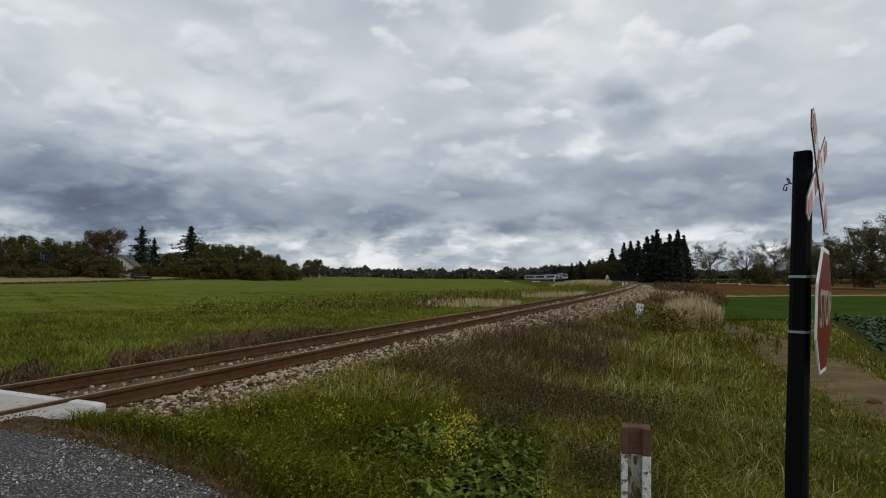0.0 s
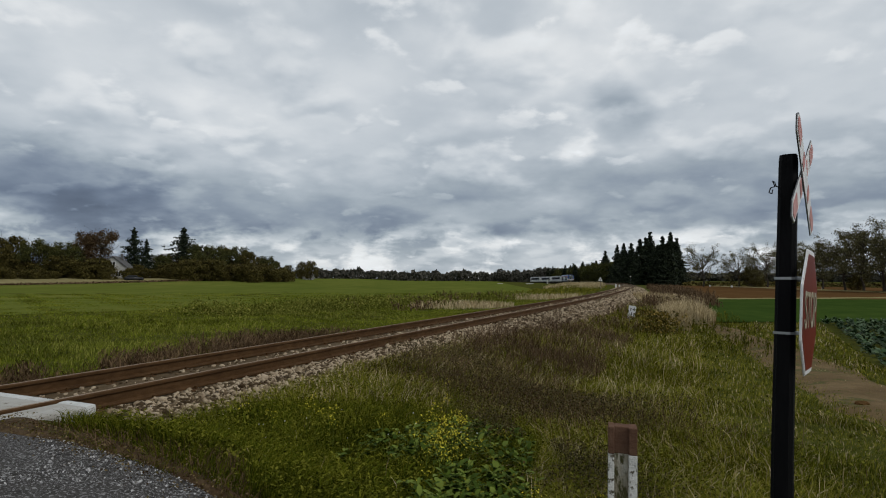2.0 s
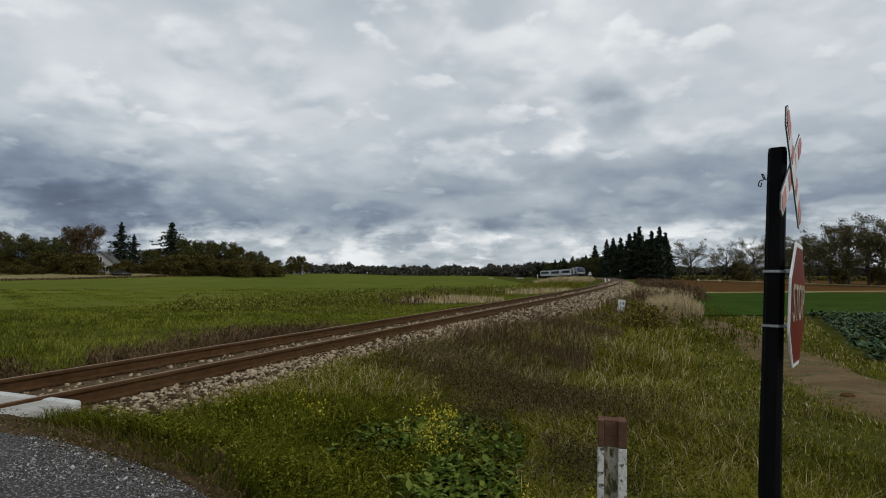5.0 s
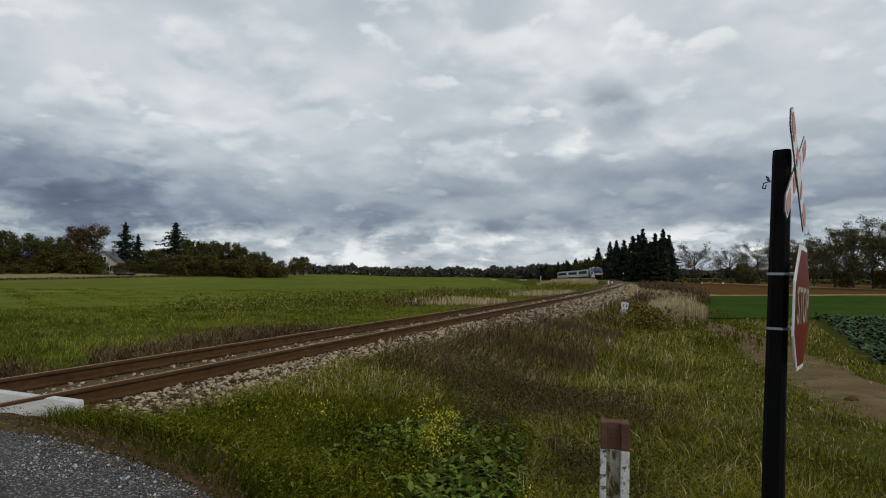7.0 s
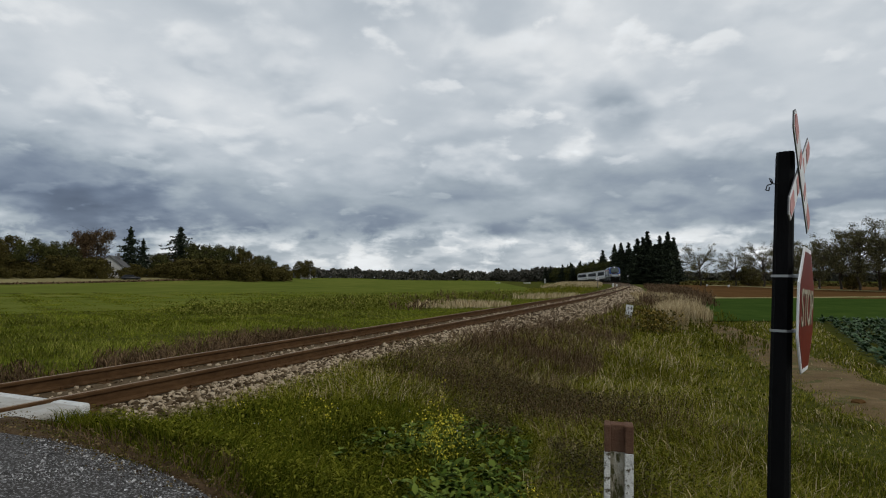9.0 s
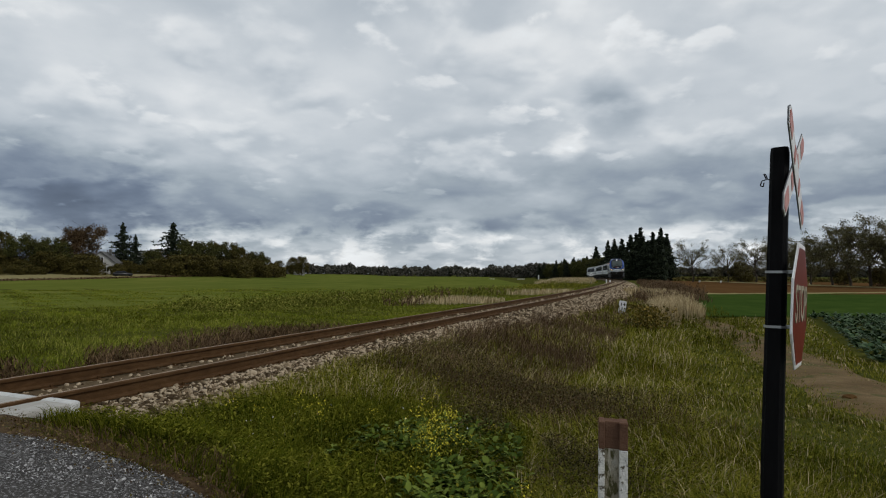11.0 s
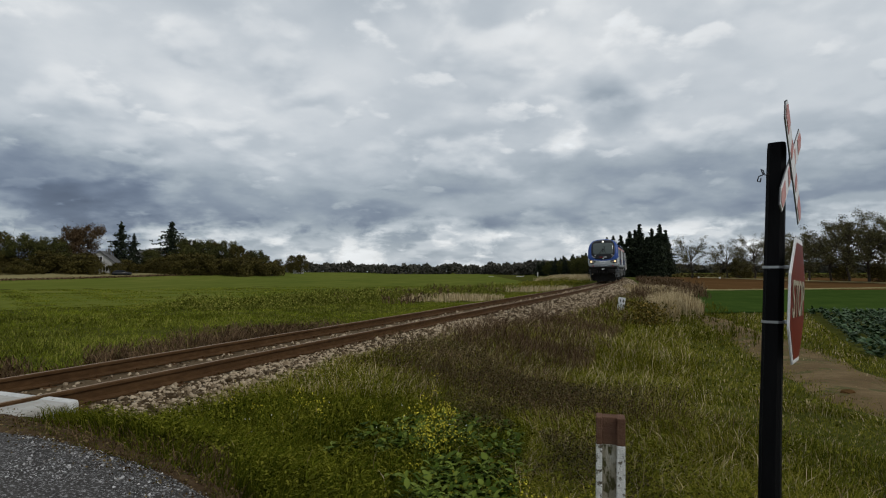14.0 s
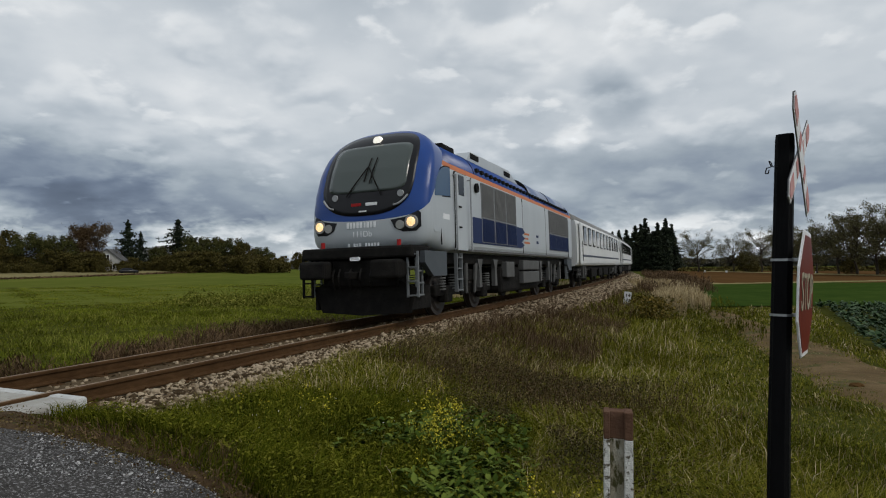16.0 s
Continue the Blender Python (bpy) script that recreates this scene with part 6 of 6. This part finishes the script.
def locomotive():
    t = thing("locomotive", "blue and silver diesel locomotive with lit headlamps hauling coaches", "locomotive")
    slope = Vector((0, -1.1, 1)).normalized()
    seam = (0, 0.71, 2.30)
    part("cab_lower", cut(cut(cab_shell(), seam, slope, False), (0, 0, 3.62), (0, 0, 1), False), T_GREY, t, smooth=True, label="silver-grey lower cab")
    part("cab_hood", cut(cab_shell(), seam, slope, True), T_BLUE, t, smooth=True, label="blue domed cab hood")
    part("body_side", cut(loft(2.6, 18.9), (0, 0, 3.62), (0, 0, 1), False), T_GREY, t, smooth=False, label="silver-grey body side")
    part("orange_stripe", cut(cut(loft(2.58, 18.88), (0, 0, 3.62), (0, 0, 1), True), (0, 0, 3.755), (0, 0, 1), False), T_ORANGE, t)
    part("roof_shoulder", cut(loft(2.59, 18.89), (0, 0, 3.755), (0, 0, 1), True), T_BLUE, t, smooth=True, label="blue roof shoulder")
    bm = cut(cut(cut(cab_shell(), seam, slope, False), (0, 0, 3.62), (0, 0, 1), True), (0, 0, 3.755), (0, 0, 1), False)
    part("stripe_end", bm, T_ORANGE, t)
    # black mask with the windscreen
    part("front_mask", overlay(oval(0, 3.25, 1.19, 1.22, 0.85, 4.2, 2.7), 0.014, 10), T_BLACK, t, smooth=True, label="glossy black front mask")
    ws = part("windscreen", overlay(oval(0, 3.50, 1.02, 0.64, 0.55, 9, 8), 0.024, 8), T_GLASS, t, smooth=True)
    bm = BM()
    for x0, x1, z0, z1 in ((-0.45, 0.0, 2.86, 3.55), (0.45, 0.03, 2.86, 3.55), (-0.03, 0.05, 3.2, 3.78), (0.12, 0.2, 3.15, 3.78)):
        p = [Vector((x0 + (x1 - x0) * f, front_y(x0 + (x1 - x0) * f, z0 + (z1 - z0) * f) - 0.06, z0 + (z1 - z0) * f)) for f in (0, 0.5, 1)]
        tube(bm, p[0], p[1], 0.016, n=6)
        tube(bm, p[1], p[2], 0.014, n=6)
    part("wiper", bm, T_UNDER, ws)
    for x, z in ((-0.78, 2.86), (0.92, 2.86)):
        bm = BM()
        tube(bm, (x, front_y(x, z) - 0.05, z), (x, front_y(x, z) + 0.02, z), 0.075, n=14)
        part("washer_cap", bm, T_RAIL_GREY, t)
    for sx in (-1, 1):
        bm = BM()
        pts = [Vector((sx * (0.78 + 0.32 * f), 0, 2.58 + 0.22 * f * f + 0.02)) for f in np.linspace(0, 1, 6)]
        pts = [Vector((p.x, front_y(p.x, p.z) - 0.05, p.z)) for p in pts]
        for a, b in zip(pts, pts[1:]):
            tube(bm, a, b, 0.022, n=6)
        part("grab_rail", bm, T_RAIL_GREY, t)
        # lamp cluster
        hs = [(sx * a, b) for a, b in ((0.70, 2.27), (0.80, 2.08), (1.0, 1.99), (1.28, 2.0), (1.385, 2.1), (1.385, 2.4), (1.33, 2.45), (1.05, 2.32))]
        if sx < 0:
            hs = hs[::-1]
        hb = part("lamp_housing", overlay(hs, 0.015, 3), T_BLACK, t)
        x, z = sx * 1.19, 2.205
        y = front_y(x, z)
        bm = BM()
        tube(bm, (x, y - 0.06, z), (x, y, z), 0.10, 0.12, n=24)
        part("headlight", bm, T_LAMP, hb, "lit warm headlight")
        bm = BM()
        tube(bm, (x, y - 0.05, z), (x, y + 0.01, z), 0.15, 0.155, n=24)
        part("bezel", bm, T_DIMLAMP, hb)
        x, z = sx * 0.93, 2.15
        y = front_y(x, z)
        bm = BM()
        tube(bm, (x, y - 0.045, z), (x, y, z), 0.10, n=20)
        part("marker_lamp", bm, T_DIMLAMP, hb)
        bm = BM()
        tube(bm, (sx * 0.98, 0.22, 1.66), (sx * 0.98, 0.22, 1.82), 0.05, n=10)
        part("tail_lamp", bm, T_RED, t)
        # buffers
        bm = BM()
        box(bm, (sx * 0.90, -0.20, 1.18), (0.68, 0.32, 0.40), 0.06)
        box(bm, (sx * 0.93, 0.06, 1.18), (0.56, 0.5, 0.34), 0.05)
        part("buffer", bm, T_UNDER, t, "black rectangular crash buffer")
        bm = BM()
        box(bm, (sx * 1.32, 0.34, 1.06), (0.05, 0.05, 0.96), 0.008)
        box(bm, (sx * 1.32, 0.62, 1.06), (0.05, 0.05, 0.96), 0.008)
        for z in (0.6, 0.86, 1.12, 1.38):
            box(bm, (sx * 1.32, 0.48, z), (0.10, 0.30, 0.035), 0.006)
        part("ladder", bm, T_LADDER, t)
        # oblique front ladder on the corner; the left one coloured dark for its shade
        bm = BM()
        for k in (1.22, 1.46):
            box(bm, (sx * k, 0.12, 1.05), (0.05, 0.05, 0.98), 0.008)
        for z in (0.6, 0.9, 1.2, 1.48):
            box(bm, (sx * 1.34, 0.12, z), (0.24, 0.07, 0.035), 0.006)
        part("ladder", bm, T_LADDER if sx > 0 else T_UNDER, t)
    x, z = 0.0, 4.26
    bm = BM()
    tube(bm, (x, front_y(x, z) - 0.06, z), (x, front_y(x, z) + 0.05, z), 0.10, 0.13, n=20)
    part("top_lamp", bm, T_TOPLAMP, t, "lit round top lamp")
    # lettering: number rows as plain bars, type name
    for z, spans in ((2.19, [(-0.40 + 0.088 * i, 0.055) for i in range(9) if i != 5] + [(0.055, 0.03)]), (1.76, [(-0.42 + 0.077 * i, 0.05) for i in range(11) if i not in (1, 5)])):
        for x, w in spans:
            bm = BM()
            box(bm, (x, front_y(x, z) - 0.006, z), (w, 0.012, 0.135 if z > 2 else 0.10), 0.004)
            part("number_bar", bm, T_WHITE, t)
    ob = new("lettering", text_curve("111Db", 0.19, T_WHITE))
    ob.parent = t
    ob.matrix_basis = pose(-0.02, 0.675, 1.98, 90)
    for x, w, mat in ((-0.18, 0.26, T_RED), (0.22, 0.30, T_WHITE)):
        bm = BM()
        z = 2.66
        box(bm, (x, front_y(x, z) - 0.022, z), (w, 0.014, 0.07), 0.004, None)
        part("emblem", bm, mat, t)
    bm = BM()
    box(bm, (0.0, front_y(0, 2.5) - 0.02, 2.5), (0.2, 0.014, 0.035), 0.004)
    part("emblem", bm, T_WHITE, t)
    # beam, plough, coupling
    bm = BM()
    box(bm, (0, 0.45, 1.55), (2.80, 0.95, 0.26), 0.05)
    box(bm, (0, 0.40, 1.10), (1.9, 0.55, 0.6), 0.04)
    part("buffer_beam", bm, T_UNDER, t, "black buffer beam")
    bm = BM()
    prism(bm, [(-1.25, 0.75), (-1.05, 0.22), (0, 0.16), (1.2, 0.22), (1.38, 0.75), (0.9, 0.95), (-0.9, 0.95)], 0.08, Matrix.Translation((0, 0.25, 0)))
    for sx in (-1, 1):
        box(bm, (sx * 1.2, 0.75, 0.55), (0.08, 1.0, 0.55), 0.02)
    part("snow_plough", bm, T_UNDER, t)
    bm = BM()
    box(bm, (0, -0.1, 1.06), (0.14, 0.5, 0.16), 0.03)
    part("coupling", bm, T_UNDER, t, "black coupling hook")
    for x in (-0.55, -0.4, -0.12, 0.14, 0.4):
        bm = BM()
        pts = [Vector((x + 0.05 * math.sin(f * 3), 0.02 - 0.16 * math.sin(f * 3.14), 1.2 - 0.45 * f)) for f in np.linspace(0, 1, 6)]
        for a, b in zip(pts, pts[1:]):
            tube(bm, a, b, 0.022, n=6)
        part("brake_hose", bm, T_UNDER, t)
    bm = BM()
    box(bm, (0.02, -0.035, 1.42), (0.24, 0.02, 0.085), 0.03)
    part("coupling_plate", bm, T_WHITE, t)
    # side: cab window, door, louvres, band
    pane = [(1.30, 2.82), (1.34, 3.02), (1.44, 3.22), (1.60, 3.40), (1.80, 3.52), (2.05, 3.59), (2.38, 3.61), (2.38, 2.92), (1.9, 2.88)]
    side_panel("window_seal", [(1.84 + (y - 1.84) * 1.06, 3.2 + (z - 3.2) * 1.08) for y, z in pane], T_UNDER, t, 1.458, 0.012)
    side_panel("side_window", pane, T_SIDEGLASS, t, 1.464)
    side_panel("door_seal", rect(2.69, 3.59, 1.60, 3.60), T_UNDER, t, 1.456, 0.012)
    for y in (3.95, 9.25, 12.9, 17.88):
        side_panel("panel_joint", rect(y - 0.012, y + 0.012, 1.60, 3.6, 0.004), T_BOX, t, 1.453, 0.004)
    side_panel("sill_line", rect(2.62, 18.8, 1.60, 1.66, 0.004), T_BOX, t, 1.453, 0.006)
    for d in side_panel("cab_door", rect(2.72, 3.56, 1.62, 3.58), T_GREY, t, 1.462, 0.03):
        sgn = 1 if d.data.vertices[0].co.x > 0 else -1
        bm = BM()
        box(bm, (sgn * 1.47, 3.13, 3.28), (0.03, 0.38, 0.52), 0.01)
        part("door_window", bm, M_DARKGLASS, d)
        for y in (2.62, 3.66):
            bm = BM()
            tube(bm, (sgn * 1.54, y, 1.62), (sgn * 1.54, y, 3.5), 0.022, n=8)
            for z in (1.64, 3.48):
                tube(bm, (sgn * 1.44, y, z), (sgn * 1.54, y, z), 0.018, n=6)
            part("handrail", bm, T_RAIL_GREY, d)
        bm = BM()
        for z in (2.2, 2.72):
            box(bm, (sgn * 1.49, 3.0, z), (0.03, 0.16, 0.04), 0.006)
        part("door_handle", bm, T_UNDER, d)
    side_panel("service_hatch", rect(1.22, 1.56, 2.0, 2.62, 0.04), T_GREY, t, 1.455)
    side_panel("seam", [(1.74, 1.72), (1.77, 1.72), (1.64, 2.78), (1.61, 2.78)], T_UNDER, t, 1.455, 0.004)
    side_panel("blue_band", [(4.0, 1.84), (9.0, 1.84), (9.4, 1.95), (9.05, 2.05), (9.5, 2.2), (9.1, 2.3), (9.5, 2.42), (9.15, 2.55), (4.0, 2.55)], T_DKBLUE, t, 1.455, 0.004)
    for y0, y1, k in ((4.72, 8.4, 3), (13.5, 17.8, 3)):
        for i in range(k):
            a, b = y0 + (y1 - y0) * i / k + 0.03, y0 + (y1 - y0) * (i + 1) / k - 0.03
            for g in side_panel("louvre_panel", rect(a, b, 1.88, 3.58, 0.02), T_GRILLE, t, 1.457, 0.02):
                sgn = 1 if g.data.vertices[0].co.x > 0 else -1
                bm = BM()
                q = a + 0.06
                while q < b - 0.05:
                    box(bm, (sgn * 1.474, q, 3.08), (0.03, 0.035, 0.94), 0)
                    q += 0.09
                part("slat", bm, T_SLAT, g)
                bm = BM()
                q = a + 0.06
                while q < b - 0.05:
                    box(bm, (sgn * 1.474, q, 2.23), (0.03, 0.035, 0.66), 0)
                    q += 0.09
                part("slat", bm, T_DKBLUE, g, "blue painted slat")
    for y, z, w, h, mat in ((9.75, 2.36, 0.7, 0.07, T_ORANGE), (9.7, 2.2, 0.5, 0.06, T_ORANGE), (9.78, 2.05, 0.75, 0.07, T_ORANGE), (11.4, 2.35, 0.35, 0.1, T_DKBLUE), (11.4, 2.12, 0.3, 0.1, T_DKBLUE),
                            (2.05, 2.40, 0.55, 0.13, T_WHITE)):
        side_panel("marking", rect(y - w / 2, y + w / 2, z - h / 2, z + h / 2, 0.01), mat, t, 1.456, 0.004)
    for sgn in (1, -1):
        bm = BM()
        box(bm, (0, 0, 0), (0.09, 0.16, 0.10), 0.01)
        vent = part("roof_vent", bm, T_UNDER, t)
        vent.location = (sgn * 1.40, 4.6, 3.90)
        for i in range(1, 32):
            shared("roof_vent", vent.data, t, pose(sgn * 1.40, 4.6 + i * 0.43, 3.90))
        bm = BM()
        tube(bm, (sgn * 1.46, 4.3, 3.36), (sgn * 1.52, 4.3, 3.36), 0.13, n=14)
        part("mirror", bm, T_UNDER, t)
    for y in (4.35, 10.6, 13.0, 18.4):
        bm = cut(loft(y, y + 0.05, 1.435, 1.462), (0, 0, 3.76), (0, 0, 1), True)
        part("roof_seam", bm, T_DKBLUE, t)
    # raised shells over the cooler group
    for y0, y1 in ((10.7, 14.2), (14.25, 17.9)):
        part("roof_shell", cut(loft(y0, y1, 1.62, 1.43, 1.45, 3.2), (0, 0, 3.92), (0, 0, 1), True), T_SHELL, t, smooth=True, label="silver-blue domed roof shell")
        part("shell_seam", cut(loft(y0 - 0.04, y0 + 0.04, 1.635, 1.44, 1.45, 3.2), (0, 0, 3.92), (0, 0, 1), True), T_UNDER, t)
    # roof gear
    bm = BM()
    box(bm, (0.55, 3.75, 4.41), (0.7, 0.9, 0.18), 0.04)
    box(bm, (-0.55, 3.75, 4.41), (0.7, 0.9, 0.18), 0.04)
    part("roof_horn_box", bm, T_UNDER, t)
    bm = BM()
    prism(bm, [(4.9, 4.30), (5.2, 4.58), (9.2, 4.64), (10.4, 4.30)], 2.0, Matrix.Translation((1.0, 0, 0)) @ Matrix.Rotation(radians(90), 4, "Z"))
    part("roof_hatch", bm, T_GREY, t, "grey raised roof hatch")
    for y in (5.2, 8.6):
        bm = BM()
        box(bm, (1.0, y + 0.35, 4.47), (0.06, 0.7, 0.16), 0.02)
        part("exhaust_opening", bm, T_UNDER, t)
    # light brackets under the frame
    for y in (4.9, 6.35, 12.4, 13.9, 16.3):
        for sgn in (1, -1):
            bm = BM()
            prism(bm, [(y - 0.22, 1.42), (y + 0.22, 1.42), (y + 0.09, 1.15), (y + 0.12, 0.62), (y - 0.10, 0.62), (y - 0.09, 1.15)], 0.12, Matrix.Translation((sgn * 1.26 + 0.06, 0, 0)) @ Matrix.Rotation(radians(90), 4, "Z"))
            part("frame_bracket", bm, T_BOX, t, "grey frame bracket")
    # underneath
    for y0, y1 in ((0.72, 1.95), (17.1, 18.3)):
        for sgn in (1, -1):
            bm = BM()
            prism(bm, [(y0, 1.56), (y1, 1.56), (y1, 1.0), (y0 + 0.45, 1.0), (y0, 1.3)], 0.14, Matrix.Translation((sgn * 1.44 + 0.07, 0, 0)) @ Matrix.Rotation(radians(90), 4, "Z"))
            part("skirt", bm, T_DKGREY, t, "slate grey corner skirt")
    bm = BM()
    box(bm, (0, 10, 1.42), (2.5, 17.6, 0.3), 0.03)
    part("underframe", bm, T_UNDER, t)
    bm = BM()
    box(bm, (0, 9.7, 0.78), (2.5, 5.2, 0.86), 0.12)
    part("fuel_tank", bm, T_UNDER, t, "black fuel tank")
    for y0, y1, z0, z1 in ((9.3, 11.7, 0.60, 1.02), (9.3, 11.7, 1.08, 1.42), (7.25, 8.15, 0.85, 1.36)):
        for sgn in (1, -1):
            bm = BM()
            box(bm, (sgn * 1.30, (y0 + y1) / 2, (z0 + z1) / 2), (0.22, y1 - y0, z1 - z0), 0.03)
            part("equipment_case", bm, T_BOX, t)
    bogie(t, 4.3, 2.8, 0.54)
    bogie(t, 15.0, 2.8, 0.54)
    ladder(t, 2.98, 1.40)
    ladder(t, 17.4, 1.40)
    side_panel("rear_door", rect(17.95, 18.55, 1.62, 3.5), T_GREY, t, 1.462, 0.03)
    for sgn in (1, -1):
        bm = BM()
        box(bm, (sgn * 0.9, 19.35, 1.1), (0.5, 0.9, 0.34), 0.05)
        part("buffer", bm, T_UNDER, t)
    for ob in t.children:
        low = ob.type == "MESH" and max(v.co.y for v in ob.data.vertices) < 1.35 and max(v.co.z for v in ob.data.vertices) < 1.9
        if low and ob.name.split(".")[0] in ("buffer_beam", "snow_plough", "coupling", "brake_hose", "coupling_plate", "tail_lamp", "buffer", "ladder"):
            ob.location.y = 0.33
    bm = BM()
    box(bm, (0, 18.99, 2.5), (2.6, 0.16, 1.9), 0.04)
    part("rear_wall", bm, T_GREY, t)
    return t


def coach():
    """Twenty-six metre coach."""
    t = thing("railway_coach", "dusty white passenger coach with dark windows and a grey roof", "railway coach", "coaches of the train")
    L0, L1 = 0.5, 26.4
    body = dict(top=1.32, half=1.43, low=1.78, nu=2.7, nl=16)
    part("body_side", cut(loft(L0, L1, **body), (0, 0, 3.72), (0, 0, 1), False), C_WHITE, t)
    part("roof", cut(loft(L0 - 0.02, L1 + 0.02, **body), (0, 0, 3.72), (0, 0, 1), True), C_ROOF, t, smooth=True, label="grey curved roof")
    for y in np.linspace(L0 + 3.1, L1 - 3.1, 11):
        y = float(y)
        for w in side_panel("window", rect(y - 0.62, y + 0.62, 2.42, 3.52, 0.08), T_UNDER, t, 1.44, 0.02):
            sgn = 1 if w.data.vertices[0].co.x > 0 else -1
            bm = BM()
            box(bm, (sgn * 1.452, y, 2.80), (0.02, 1.08, 0.64), 0)
            part("lower_pane", bm, M_DARKGLASS, w)
            bm = BM()
            box(bm, (sgn * 1.452, y, 3.30), (0.02, 1.08, 0.30), 0)
            part("upper_pane", bm, M_DARKGLASS, w)
    for y in (L0 + 1.1, L1 - 1.1):
        for d in side_panel("coach_door", rect(y - 0.45, y + 0.45, 1.32, 3.6, 0.05), C_WHITE, t, 1.442, 0.03):
            sgn = 1 if d.data.vertices[0].co.x > 0 else -1
            bm = BM()
            box(bm, (sgn * 1.46, y, 2.95), (0.02, 0.5, 0.95), 0)
            part("door_window", bm, M_DARKGLASS, d)
            bm = BM()
            tube(bm, (sgn * 1.5, y + 0.56, 1.5), (sgn * 1.5, y + 0.56, 2.6), 0.02, n=6)
            part("handrail", bm, T_UNDER, d)
        bm = BM()
        for sgn in (1, -1):
            for z in (0.55, 0.85, 1.12):
                box(bm, (sgn * 1.32, y, z), (0.24, 0.8, 0.04), 0.008)
        part("door_step", bm, T_UNDER, t)
    side_panel("waist_stripe", [(L0 + 2.0, 1.74), (L1 - 2.0, 1.74), (L1 - 2.0, 1.86), (L0 + 2.0, 1.86)], C_BLUE, t, 1.435, 0.006)
    bm = BM()
    box(bm, (-1.432, 13.45, 2.98), (0.012, 21.0, 1.32), 0.003)
    part("window_band", bm, C_BLUE, t, "dark blue-grey window band")
    bm = BM()
    box(bm, (0, 13.4, 1.05), (2.3, 25.2, 0.24), 0.03)
    for y, l in ((8.6, 2.6), (12.2, 2.0), (15.4, 3.0), (18.6, 1.6)):
        box(bm, (0, y, 0.78), (2.5, l, 0.55), 0.05)
    part("underframe", bm, T_UNDER, t)
    for y in (0.28, 26.62):
        bm = BM()
        box(bm, (0, y, 2.45), (1.5, 0.5, 2.3), 0.06)
        part("gangway", bm, T_UNDER, t, "black rubber gangway")
        for sx in (-0.87, 0.87):
            bm = BM()
            tube(bm, (sx, y - 0.2, 1.06), (sx, y + 0.2, 1.06), 0.22, n=16)
            part("buffer", bm, T_UNDER, t)
    bogie(t, 4.0, 2.5, 0.46)
    bogie(t, 23.0, 2.5, 0.46)
    return t


def train_pose(front, b0, b1):
    """Pose of a car whose bogies stand b0 and b1 metres behind its front."""
    A, B = beside(front + b0, 0, CANT / 2), beside(front + b1, 0, CANT / 2)
    back = (B - A).normalized()
    side = Vector((back.y, -back.x, 0)).normalized() + Vector((0, 0, CANT / 1.5))
    side.normalize()
    up = side.cross(back).normalized()
    side = back.cross(up)
    O = A - back * b0
    return Matrix(((side.x, back.x, up.x, O.x), (side.y, back.y, up.y, O.y), (side.z, back.z, up.z, O.z), (0, 0, 0, 1)))


def front_at(t):
    q = 16.0 - t
    return -3.30 + 25.57 * q - 0.3356 * q * q


LOCO = locomotive()
COACHES = [coach()]
for _ in range(2):
    COACHES.append(copy_thing(COACHES[0], Matrix()))


def motions():
    times = [i * 0.5 for i in range(33)]
    walk(LOCO, [(t, train_pose(front_at(t), 4.3, 15.0)) for t in times])
    for i, c in enumerate(COACHES):
        walk(c, [(t, train_pose(front_at(t) + 19.8 + 27.0 * i, 4.0, 23.0)) for t in times])


motions()
